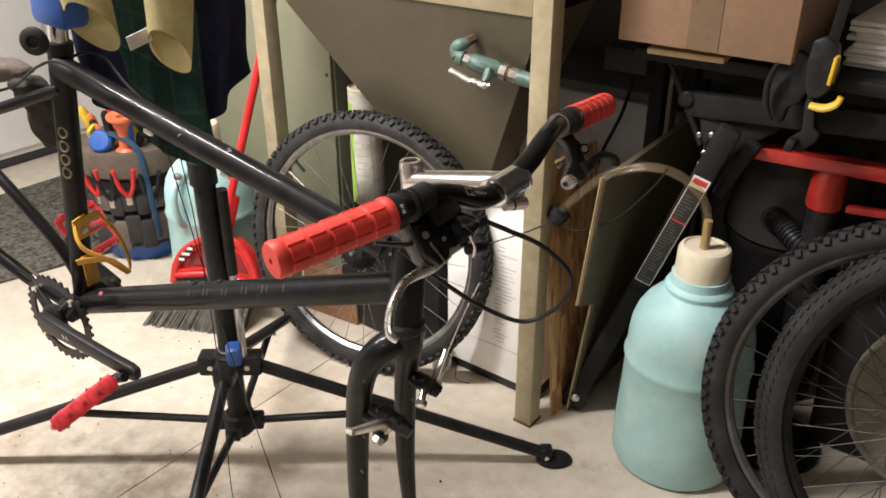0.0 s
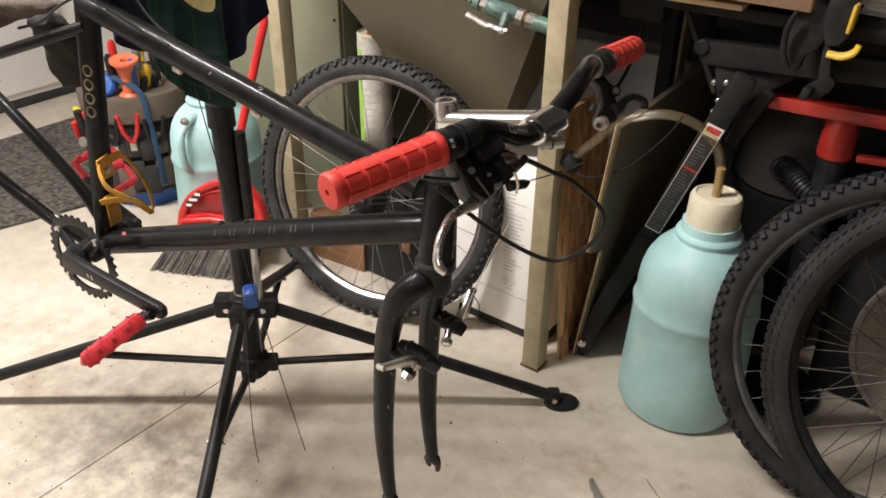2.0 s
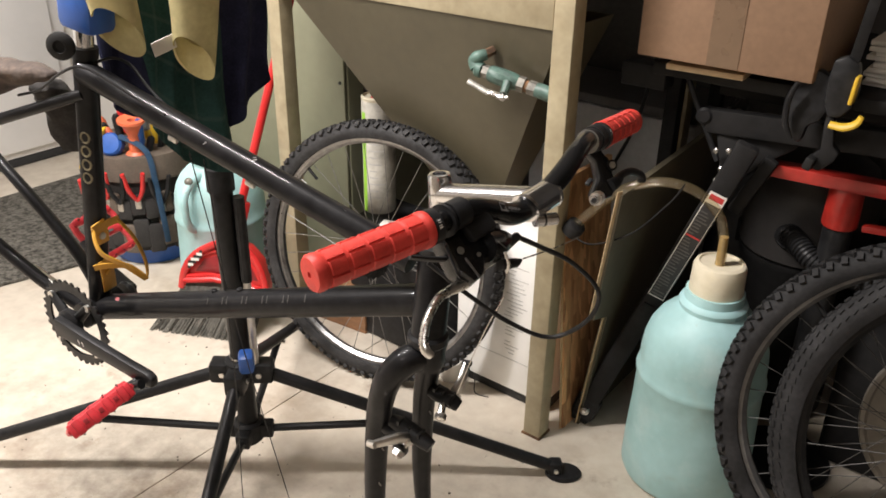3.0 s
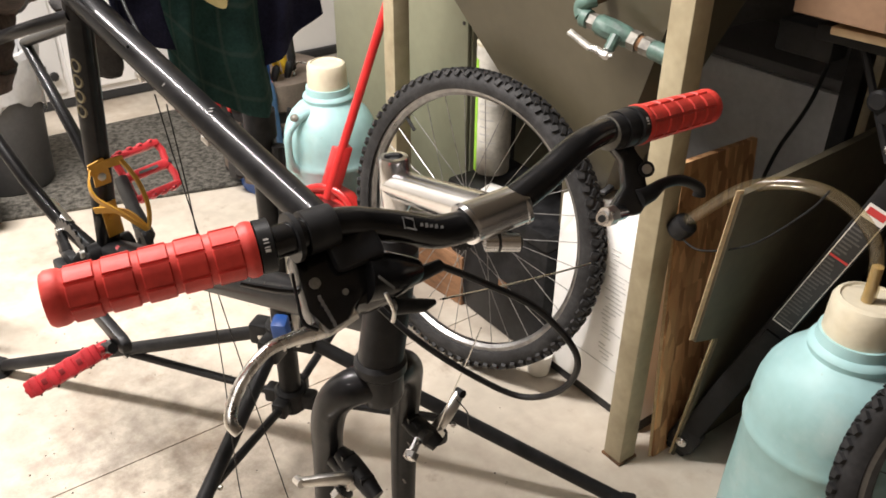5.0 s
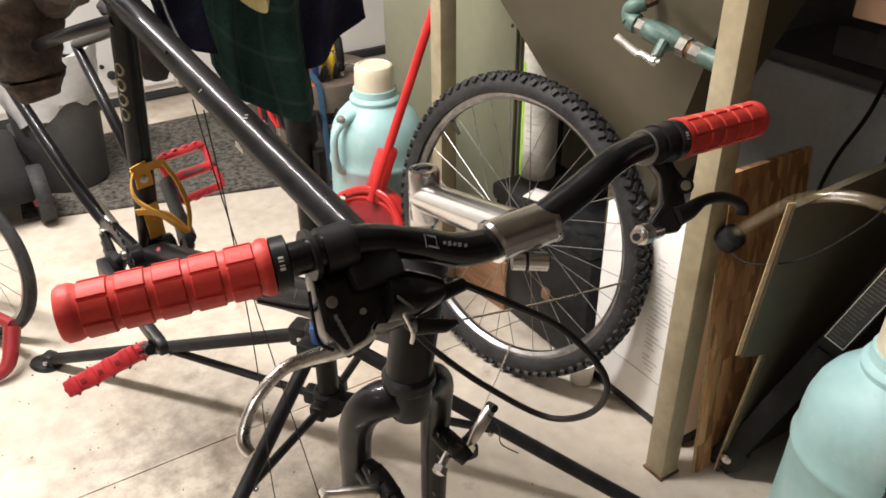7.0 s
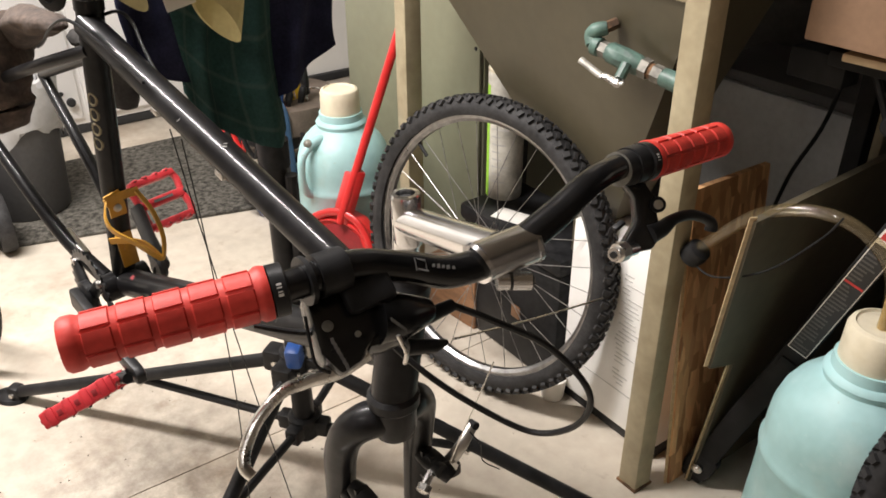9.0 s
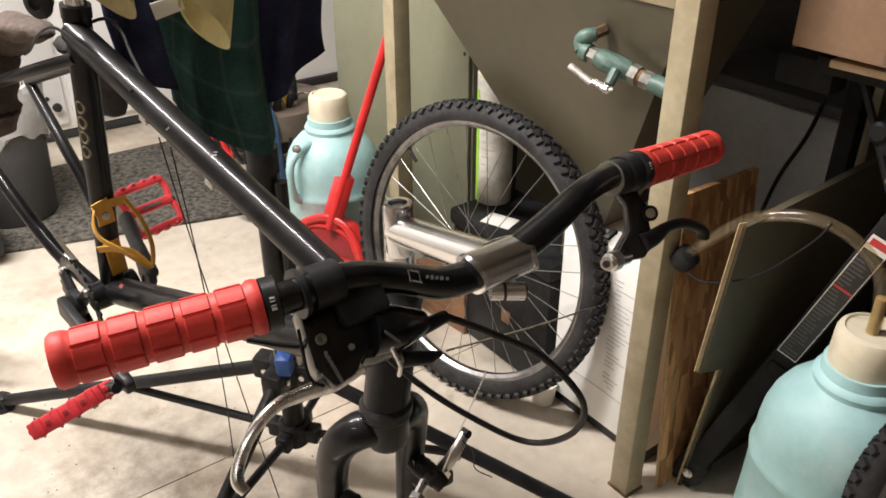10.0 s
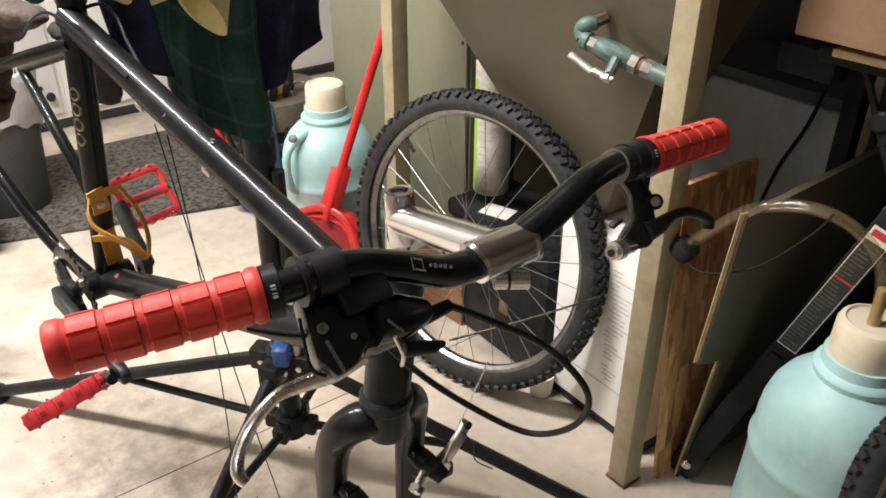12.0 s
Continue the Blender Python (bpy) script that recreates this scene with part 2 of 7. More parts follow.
M = {
    "concrete": concrete(),
    "joint": material("joint", (0.06, 0.05, 0.04), 0.95, bump=0.4),
    "wall": material("wall_paint", (0.84, 0.82, 0.77), 0.7, vary=0.05, scale=2, grain=90, bump=0.1),
    "wall_board": material("raw_board_wall", (0.27, 0.23, 0.185), 0.8, vary=0.2, scale=3, grain=60, bump=0.2),
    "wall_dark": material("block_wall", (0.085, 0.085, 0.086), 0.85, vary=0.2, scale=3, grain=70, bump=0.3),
    "ceiling": material("bare_joist_ceiling", (0.27, 0.235, 0.185), 0.85, vary=0.05),
    "white_enamel": material("white_enamel", (0.86, 0.85, 0.83), 0.35, vary=0.05, scale=3),
    "black_rubber_strip": material("rubber_strip", (0.03, 0.03, 0.03), 0.8),
    "carpet": material("mat_pile", (0.092, 0.086, 0.074), 0.98, vary=0.6, scale=60, grain=260, bump=1.0, spec=0.1),
    "olive": material("olive_paint", (0.077, 0.066, 0.041), 0.42, vary=0.1, scale=4, grain=40, bump=0.05),
    "tan": material("tan_paint", (0.38, 0.33, 0.22), 0.45, vary=0.12, scale=9, grain=50, bump=0.06, second=(0.31, 0.26, 0.165)),
    "green_panel": material("green_paint", (0.245, 0.25, 0.172), 0.45, vary=0.07, scale=3, grain=30, bump=0.05),
    "rust": material("rust", (0.13, 0.07, 0.035), 0.9, vary=0.5, scale=30, bump=0.5),
    "dark_void": material("dark_metal", (0.018, 0.018, 0.018), 0.6),
    "pipe_green": material("green_pipe_paint", (0.085, 0.15, 0.125), 0.45, vary=0.3, scale=40, second=(0.05, 0.085, 0.07)),
    "spoke": material("spoke_steel", (0.34, 0.335, 0.33), 0.42, metal=1.0, vary=0.2, scale=60),
    "steel": material("bright_steel", (0.62, 0.6, 0.57), 0.28, metal=1.0, vary=0.1, scale=40),
    "polished": material("polished_alloy", (0.7, 0.7, 0.71), 0.2, metal=1.0, vary=0.04, scale=20, rough_vary=0.03),
    "alloy": material("brushed_alloy", (0.52, 0.5, 0.47), 0.38, metal=1.0, vary=0.12, scale=30),
    "lever_alloy": material("worn_lever_alloy", (0.5, 0.485, 0.46), 0.27, metal=1.0, vary=0.25, scale=60, rough_vary=0.12),
    "rim": material("rim_alloy", (0.36, 0.36, 0.365), 0.33, metal=1.0, vary=0.2, scale=40, rough_vary=0.12),
    "black_paint": material("black_frame_paint", (0.0085, 0.0083, 0.009), 0.42, vary=0.4, scale=14, grain=90, spec=0.1, coat=0.24, coat_rough=0.045, rough_vary=0.08),
    "black_satin": material("black_satin", (0.016, 0.016, 0.0168), 0.38, vary=0.3, scale=20, spec=0.2),
    "black_plastic": material("black_plastic", (0.016, 0.016, 0.0168), 0.42, vary=0.3, scale=30, bump=0.1, spec=0.2),
    "rubber": material("tyre_rubber", (0.026, 0.0255, 0.026), 0.62, vary=0.45, scale=18, grain=120, bump=0.3, spec=0.3),
    "rubber_dusty": material("dusty_tyre_rubber", (0.019, 0.0187, 0.0195), 0.75, vary=0.4, scale=14, grain=120, bump=0.3, spec=0.3),
    "grip_red": material("red_grip_rubber", (0.56, 0.045, 0.034), 0.52, vary=0.14, scale=40, grain=200, bump=0.15, spec=0.35),
    "red_plastic": material("red_plastic", (0.55, 0.022, 0.022), 0.34, vary=0.12, scale=12, coat=0.2),
    "red_alloy": material("red_anodised", (0.46, 0.024, 0.032), 0.45, vary=0.15, scale=30),
    "red_paint": material("red_paint", (0.34, 0.02, 0.014), 0.4, vary=0.2, scale=10, coat=0.15),
    "blue_plastic": material("blue_plastic", (0.018, 0.085, 0.34), 0.4, vary=0.12, scale=14),
    "turquoise": scuffed_plastic("turquoise_plastic", (0.4, 0.63, 0.645), (0.31, 0.51, 0.51), (0.62, 0.72, 0.7), (0.33, 0.4, 0.34)),
    "cap": material("cream_plastic", (0.7, 0.64, 0.49), 0.45, vary=0.08, scale=18),
    "white_plastic": material("white_plastic", (0.86, 0.85, 0.82), 0.5, vary=0.06, scale=5),
    "can_paper": material("rubbed_paper_wrap", (0.58, 0.56, 0.5), 0.8, vary=0.16, scale=14, grain=90, second=(0.42, 0.4, 0.35)),
    "paper": material("paper", (0.74, 0.72, 0.67), 0.85, vary=0.05, scale=12),
    "ink": material("ink", (0.48, 0.47, 0.45), 0.9),
    "label_ink": material("label_ink", (0.09, 0.087, 0.083), 0.7),
    "label_grey": material("label_grey", (0.024, 0.024, 0.025), 0.6),
    "cardboard": material("cardboard", (0.235, 0.143, 0.086), 0.85, vary=0.09, scale=5, grain=90, bump=0.1),
    "tape": material("packing_tape", (0.16, 0.105, 0.066), 0.28, vary=0.08, scale=9),
    "wood": material("pine", (0.55, 0.4, 0.23), 0.6, vary=0.16, scale=5, grain=40, bump=0.1, stretch=(1, 1, 12)),
    "shelf_wood": material("shelf_wood", (0.5, 0.36, 0.21), 0.6, vary=0.18, scale=6, grain=40, stretch=(1, 10, 10)),
    "brown_wood": material("brown_wood", (0.27, 0.14, 0.07), 0.6, vary=0.25, scale=8, grain=50, stretch=(1, 8, 8)),
    "osb": flakes("strand_board", (0.76, 0.46, 0.23), (0.31, 0.15, 0.065), 75, (1, 1, 0.24)),
    "grey_board": material("grey_board", (0.1, 0.085, 0.056), 0.6, vary=0.15, scale=4, grain=40, bump=0.08),
    "plaid": plaid("green_plaid_cloth", (0.021, 0.054, 0.05), (0.12, 0.15, 0.13)),
    "navy": material("navy_cloth", (0.019, 0.021, 0.045), 0.95, vary=0.3, scale=20, grain=260, bump=0.5, spec=0.1),
    "leather": material("yellow_leather", (0.56, 0.5, 0.25), 0.8, vary=0.12, scale=9, grain=120, bump=0.15, second=(0.42, 0.36, 0.18)),
    "brown_cloth": material("brown_cloth", (0.1, 0.08, 0.065), 0.95, vary=0.35, scale=16, grain=160, bump=0.6),
    "canvas": material("tan_canvas", (0.115, 0.09, 0.07), 0.9, vary=0.18, scale=14, grain=200, bump=0.5),
    "canvas_dark": material("dark_canvas", (0.026, 0.024, 0.023), 0.9, vary=0.25, scale=14, grain=200, bump=0.5),
    "yellow_strap": material("yellow_cage_plastic", (0.52, 0.27, 0.03), 0.45, vary=0.12, scale=20),
    "yellow": material("yellow_plastic", (0.65, 0.42, 0.03), 0.45, vary=0.1),
    "orange": material("orange_plastic", (0.72, 0.16, 0.07), 0.45, vary=0.1, scale=20),
    "grey_plastic": material("grey_plastic", (0.165, 0.165, 0.165), 0.6, vary=0.08, scale=4, bump=0.05),
    "bag_film": material("bin_liner", (0.5, 0.5, 0.5), 0.35, vary=0.12, scale=14, grain=30, bump=0.5),
    "bristle": material("grey_bristles", (0.11, 0.105, 0.09), 0.9, vary=0.4, scale=40, grain=200),
    "lime": material("lime_print", (0.33, 0.65, 0.06), 0.5),
    "decal": material("grey_decal", (0.055, 0.052, 0.045), 0.5),
    "gold_decal": material("faded_gold_decal", (0.18, 0.155, 0.09), 0.5, vary=0.3, scale=40),
    "dusty_disc": material("dusty_disc", (0.2, 0.18, 0.15), 0.8, vary=0.15, scale=6),
    "bench_dark": material("bench_steel", (0.014, 0.0138, 0.0136), 0.6, vary=0.3, scale=8, bump=0.05, spec=0.2),
    "tote_grey": material("tote_plastic", (0.5, 0.51, 0.52), 0.6, vary=0.1, scale=4),
    "dark_rim": material("dark_rim", (0.16, 0.158, 0.157), 0.45, metal=0.6, vary=0.2, scale=14),
    "blue_cloth": material("blue_webbing", (0.015, 0.045, 0.09), 0.85, vary=0.25, scale=18, grain=220, bump=0.4),
    "black_cloth": material("dark_glove_cloth", (0.03, 0.027, 0.025), 0.95, vary=0.35, scale=18, grain=200, bump=0.6),
    "bin_grey": material("dark_grey_plastic", (0.075, 0.074, 0.076), 0.55, vary=0.12, scale=5, grain=80, bump=0.05),
    "valve_steel": material("dull_steel", (0.2, 0.19, 0.165), 0.45, metal=0.3, vary=0.25, scale=60),
    "brown_suede": material("brown_suede", (0.072, 0.053, 0.042), 0.9, vary=0.4, scale=26, grain=180, bump=0.5, second=(0.035, 0.026, 0.022)),
    "dark_red": material("dark_red_plastic", (0.22, 0.014, 0.018), 0.4, vary=0.15, scale=12),
    "gloss_black": material("gloss_black_bar", (0.008, 0.008, 0.0085), 0.22, vary=0.25, scale=25, spec=0.4, rough_vary=0.06),
    "print_white": material("worn_white_print", (0.14, 0.135, 0.13), 0.6, vary=0.3, scale=80),
    "print_pale": material("crisp_white_print", (0.62, 0.6, 0.58), 0.6),
    "scuff": material("bare_scratch", (0.16, 0.155, 0.15), 0.5, vary=0.3, scale=200),
    "tea_stain": material("yellowed_fitting", (0.42, 0.31, 0.14), 0.4, vary=0.15, scale=40),
    "dull_spoke": material("dull_spoke", (0.1, 0.098, 0.095), 0.5, metal=1.0, vary=0.2, scale=60),
    "clamp_black": material("clamp_black", (0.018, 0.0175, 0.0175), 0.6, vary=0.2, scale=20, spec=0.12),
    "vac_grey": material("vacuum_grey_plastic", (0.05, 0.046, 0.044), 0.5, vary=0.15, scale=6, grain=80, bump=0.05),
    "orange_label": material("orange_red_label", (0.5, 0.04, 0.04), 0.6),
}


def hose_material():
    """Thin clear plastic wall: mostly see-through, faintly yellowed, with a gloss."""
    m = bpy.data.materials.new("clear_hose")
    m.use_nodes = True
    nt = m.node_tree
    b = nt.nodes["Principled BSDF"]
    b.inputs["Base Color"].default_value = (0.3, 0.24, 0.14, 1)
    b.inputs["Roughness"].default_value = 0.12
    clear = nt.nodes.new("ShaderNodeBsdfTransparent")
    clear.inputs[0].default_value = (0.93, 0.88, 0.76, 1)
    mix = nt.nodes.new("ShaderNodeMixShader")
    mix.inputs[0].default_value = 0.12
    nt.links.new(clear.outputs[0], mix.inputs[1])
    nt.links.new(b.outputs[0], mix.inputs[2])
    gloss = nt.nodes.new("ShaderNodeBsdfGlossy")
    gloss.inputs["Roughness"].default_value = 0.09
    sheen = nt.nodes.new("ShaderNodeMixShader")
    sheen.inputs[0].default_value = 0.07
    nt.links.new(mix.outputs[0], sheen.inputs[1])
    nt.links.new(gloss.outputs[0], sheen.inputs[2])
    nt.links.new(sheen.outputs[0], nt.nodes["Material Output"].inputs[0])
    return m


M["hose"] = hose_material()

# ---------------------------------------------------------------- mesh tools


def spline(points, steps=8, closed=False):
    """Points along a smooth curve through the given ones."""
    p = [Vector(q) for q in points]
    n = len(p)
    out = []
    spans = n if closed else n - 1
    for i in range(spans):
        if closed:
            a, b, c, d = p[(i - 1) % n], p[i], p[(i + 1) % n], p[(i + 2) % n]
        else:
            a, b, c, d = p[max(i - 1, 0)], p[i], p[i + 1], p[min(i + 2, n - 1)]
        for k in range(steps):
            t = k / steps
            out.append(0.5 * (2 * b + (c - a) * t + (2 * a - 5 * b + 4 * c - d) * t * t + (3 * b - a - 3 * c + d) * t ** 3))
    if not closed:
        out.append(p[-1])
    return out


def add_tube(bm, points, radius, seg=12, caps=True, closed=False, squash=1.0):
    """A round bar along points; radius is a number or one for each point."""
    pts = [Vector(p) for p in points]
    n = len(pts)
    rad = [radius] * n if isinstance(radius, (int, float)) else [radius[min(i, len(radius) - 1)] if len(radius) == n else
                                                                float(np.interp(i / (n - 1), np.linspace(0, 1, len(radius)), radius)) for i in range(n)]
    side = None
    rings = []
    for i, p in enumerate(pts):
        if closed:
            d = pts[(i + 1) % n] - pts[i - 1]
        else:
            d = pts[min(i + 1, n - 1)] - pts[max(i - 1, 0)]
        d.normalize()
        if side is None:
            side = d.orthogonal().normalized()
        side = (side - d * side.dot(d)).normalized()
        up = d.cross(side)
        rings.append([bm.verts.new(p + rad[i] * (math.cos(a) * side + squash * math.sin(a) * up)) for a in
                      (2 * math.pi * k / seg for k in range(seg))])
    for i in range(n if closed else n - 1):
        a, b = rings[i], rings[(i + 1) % n]
        for k in range(seg):
            bm.faces.new((a[k], a[(k + 1) % seg], b[(k + 1) % seg], b[k]))
    if caps and not closed:
        bm.faces.new(list(reversed(rings[0])))
        bm.faces.new(rings[-1])
    return bm


def add_lathe(bm, profile, m=None, seg=32, close=False):
    """A body turned about z from (radius, height) pairs, from bottom to top."""
    m = m or Matrix()
    rings = []
    for r, z in profile:
        if r < 1e-5:
            rings.append([bm.verts.new(m @ Vector((0, 0, z)))])
        else:
            rings.append([bm.verts.new(m @ Vector((r * math.cos(2 * math.pi * k / seg), r * math.sin(2 * math.pi * k / seg), z))) for k in range(seg)])
    pairs = list(zip(rings, rings[1:]))
    if close:
        pairs.append((rings[-1], rings[0]))
    for a, b in pairs:
        for k in range(seg):
            j = (k + 1) % seg
            if len(a) == 1 and len(b) > 1:
                bm.faces.new((a[0], b[j], b[k]))
            elif len(b) == 1 and len(a) > 1:
                bm.faces.new((a[k], a[j], b[0]))
            elif len(a) > 1:
                bm.faces.new((a[k], a[j], b[j], b[k]))
    if not close:
        if len(rings[0]) > 1:
            bm.faces.new(list(reversed(rings[0])))
        if len(rings[-1]) > 1:
            bm.faces.new(rings[-1])
    return bm


def add_box(bm, size, m=None, bevel=0.0, taper=1.0):
    """A block about its centre, with rounded edges; taper narrows its top."""
    m = m or Matrix()
    x, y, z = (s / 2 for s in size)
    t = bmesh.new()
    v = [t.verts.new((sx * x * (taper if sz > 0 else 1), sy * y * (taper if sz > 0 else 1), sz * z)) for sx in (-1, 1) for sy in (-1, 1) for sz in (-1, 1)]
    for f in ((0, 1, 3, 2), (4, 6, 7, 5), (0, 4, 5, 1), (2, 3, 7, 6), (0, 2, 6, 4), (1, 5, 7, 3)):
        t.faces.new([v[i] for i in f])
    if bevel:
        bmesh.ops.bevel(t, geom=t.edges[:], offset=bevel, segments=2, affect="EDGES", profile=0.5)
    merge(bm, t, m)
    return bm


def add_slab(bm, outline, depth, m=None, bevel=0.0):
    """A plate of that outline in x and y, depth thick in z, centred."""
    t = bmesh.new()
    lo = [t.verts.new((x, y, -depth / 2)) for x, y in outline]
    hi = [t.verts.new((x, y, depth / 2)) for x, y in outline]
    n = len(outline)
    t.faces.new(list(reversed(lo)))
    t.faces.new(hi)
    for i in range(n):
        t.faces.new((lo[i], lo[(i + 1) % n], hi[(i + 1) % n], hi[i]))
    bmesh.ops.recalc_face_normals(t, faces=t.faces[:])
    if bevel:
        bmesh.ops.bevel(t, geom=t.edges[:], offset=bevel, segments=2, affect="EDGES", profile=0.5)
    merge(bm, t, m or Matrix())
    return bm


def merge(bm, t, m):
    made = {}
    for v in t.verts:
        made[v] = bm.verts.new(m @ v.co)
    for f in t.faces:
        try:
            bm.faces.new([made[v] for v in f.verts])
        except ValueError:
            pass
    t.free()


def along(a, b, shift=0.0):
    """A pose at a (moved shift along) whose z axis points to b."""
    a, b = Vector(a), Vector(b)
    d = (b - a).normalized()
    q = d.to_track_quat("Z", "Y").to_matrix().to_4x4()
    return Matrix.Translation(a + d * shift) @ q


def facing(place, normal, up=(0, 0, 1)):
    """A pose whose z axis is the normal and whose y axis leans to up."""
    z = Vector(normal).normalized()
    if abs(Vector(up).normalized().dot(z)) > 0.999:
        up = (0, 1, 0)
    x = Vector(up).cross(z).normalized()
    y = z.cross(x)
    m = Matrix((x, y, z)).transposed().to_4x4()
    m.translation = place
    return m


def link(name, bm, mat, smooth=35):
    me = bpy.data.meshes.new(name)
    bmesh.ops.recalc_face_normals(bm, faces=bm.faces[:])
    bm.to_mesh(me)
    bm.free()
    me.materials.append(M[mat] if isinstance(mat, str) else mat)
    if smooth:
        me.polygons.foreach_set("use_smooth", [True] * len(me.polygons))
        me.set_sharp_from_angle(angle=radians(smooth))
    return new(name, me)


def part(name, bm, mat, parent, label="", smooth=35):
    ob = link(name, bm, mat, smooth)
    ob.parent = parent
    if parent is not None:
        ob.matrix_parent_inverse = parent.matrix_world.inverted()
    if label:
        ob["label"] = label
    return ob


def thing(name, place, label, category, group="", kind=""):
    ob = new(name)
    ob.empty_display_size = 0.05
    ob.matrix_world = Matrix.Translation(place)
    bpy.context.view_layer.update()
    return tagged(ob, label, category, group, kind)


def solid(name, bm, mat, label, category, group="", kind="", smooth=35):
    return tagged(link(name, bm, mat, smooth), label, category, group, kind)


def bmn():
    return bmesh.new()


def boxed(size, m=None, bevel=0.0, taper=1.0):
    return add_box(bmn(), size, m, bevel, taper)


def tubed(points, radius, seg=12, **k):
    return add_tube(bmn(), points, radius, seg, **k)


def turned(profile, m=None, seg=32, close=False):
    return add_lathe(bmn(), profile, m, seg, close)


def at(x, y, z, rx=0, ry=0, rz=0):
    return pose(x, y, z, rx, ry, rz)

# ---------------------------------------------------------------- the room


def room():
    floor = bmn()
    add_box(floor, (ROOM_X1 - ROOM_X0 + 0.4, ROOM_Y1 - ROOM_Y0 + 0.4, 0.1), at((ROOM_X0 + ROOM_X1) / 2, (ROOM_Y0 + ROOM_Y1) / 2, -0.062))
    base = solid("floor", floor, "joint", "stained beige concrete garage floor with saw-cut joints", "floor", kind="structure")
    xs, ys, gap = [ROOM_X0 - 0.2, -1.34, ROOM_X1 + 0.2], [ROOM_Y0 - 0.2, -0.9, ROOM_Y1 + 0.2], 0.0025
    for x0, x1 in zip(xs, xs[1:]):
        for y0, y1 in zip(ys, ys[1:]):
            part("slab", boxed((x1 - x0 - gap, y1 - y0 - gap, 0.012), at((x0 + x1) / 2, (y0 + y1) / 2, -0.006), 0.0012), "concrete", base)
    h = ROOM_Z
    lx, ly = ROOM_X1 - ROOM_X0, ROOM_Y1 - ROOM_Y0
    cx, cy = (ROOM_X0 + ROOM_X1) / 2, (ROOM_Y0 + ROOM_Y1) / 2
    solid("wall_west", boxed((0.12, ly, h), at(ROOM_X0 - 0.06, cy, h / 2)), "wall", "white painted garage wall", "wall", kind="structure")
    solid("wall_east", boxed((0.12, ly, h), at(ROOM_X1 + 0.06, cy, h / 2)), "wall_board", "dim bare board garage wall", "wall", kind="structure")
    solid("wall_south", boxed((lx, 0.12, h), at(cx, ROOM_Y0 - 0.06, h / 2)), "wall_board", "dim bare board garage wall", "wall", kind="structure")
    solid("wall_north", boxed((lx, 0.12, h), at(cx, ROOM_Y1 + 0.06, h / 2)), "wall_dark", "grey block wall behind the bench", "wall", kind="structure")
    solid("ceiling", boxed((lx + 0.24, ly + 0.24, 0.1), at(cx, cy, h + 0.05)), "ceiling", "dim bare board ceiling", "ceiling", kind="structure")
    for x, y, length, _ in FIXTURES:
        lamp = thing("ceiling_light", (x, y, h), "white twin-tube strip light fixture on the ceiling", "lamp", "ceiling lights")
        part("housing", boxed((length + 0.06, 0.24, 0.06), at(x, y, h - 0.034, 0, 0, LAMP_TURN), 0.008), "white_enamel", lamp)
    mat_ob = bmn()
    add_slab(mat_ob, [(-2.345, 1.31), (-3.12, 1.56), (-3.14, 0.5), (-2.58, 0.45)], 0.012, at(0, 0, 0.006), 0.003)
    solid("floor_mat", mat_ob, "carpet", "worn charcoal carpet mat lying on the concrete", "mat")
    solid("baseboard", boxed((0.03, ly, 0.035), at(ROOM_X0 + 0.015, cy, 0.02), 0.004), "black_rubber_strip", "black rubber strip along the foot of the white wall", "baseboard", kind="structure")


room()

# ---------------------------------------------------------------- blasting cabinet with its hopper

PL, PR = (-1.612, 1.377), (-0.7835, 1.36)


def hopper_cabinet():
    c = thing("blast_cabinet", (-1.13, 1.6, 0), "olive steel blasting cabinet with a funnel hopper on tan legs", "cabinet")
    back = 0.24
    for (x, y) in (PL, PR, (PL[0], PL[1] + 0.62), (PR[0], PR[1] + 0.62)):
        leg = bmn()
        add_box(leg, (0.044, 0.044, 1.9), at(x, y, 0.95), 0.002)
        part("leg", leg, "tan", c)
        part("foot", boxed((0.05, 0.05, 0.006), at(x, y, 0.003), 0.001), "rust", c)
    # top body above the hopper
    x0, x1, y1 = PL[0] + 0.024, PR[0] - 0.024, 1.31 + back
    part("front_beam", boxed((x1 - x0, 0.03, 0.2), at((x0 + x1) / 2, 1.356, 1.055), 0.002), "tan", c)
    top, low = 0.958, 0.47
    ax0, ax1, ay0, ay1 = -1.12, -1.01, 1.47, 1.54
    rim = [(x0 + 0.03, 1.345), (x1 + 0.02, 1.345), (x1 + 0.02, y1), (x0, y1)]
    throat = [(ax0, ay0), (ax1, ay0), (ax1, ay1), (ax0, ay1)]
    for name, i in (("front_panel", 0), ("side_panel", 1), ("rear_panel", 2), ("side_panel", 3)):
        b = bmn()
        j = (i + 1) % 4
        q = [Vector((*rim[i], top)), Vector((*rim[j], top)), Vector((*throat[j], low)), Vector((*throat[i], low))]
        nrm = (q[1] - q[0]).cross(q[2] - q[0]).normalized() * 0.003
        v = [b.verts.new(p) for p in q] + [b.verts.new(p + nrm) for p in q]
        b.faces.new(v[:4])
        b.faces.new(list(reversed(v[4:])))
        for k in range(4):
            b.faces.new((v[k], v[(k + 1) % 4], v[4 + (k + 1) % 4], v[4 + k]))
        part(name, b, "olive", c)
    part("throat", boxed((0.09, 0.1, 0.12), at((ax0 + ax1) / 2, (ay0 + ay1) / 2, low - 0.05), 0.004), "olive", c)
    part("upper_body", boxed((x1 - x0, back - 0.05, 0.75), at((x0 + x1) / 2, 1.47, 1.5), 0.01), "olive", c)
    return c


hopper_cabinet()


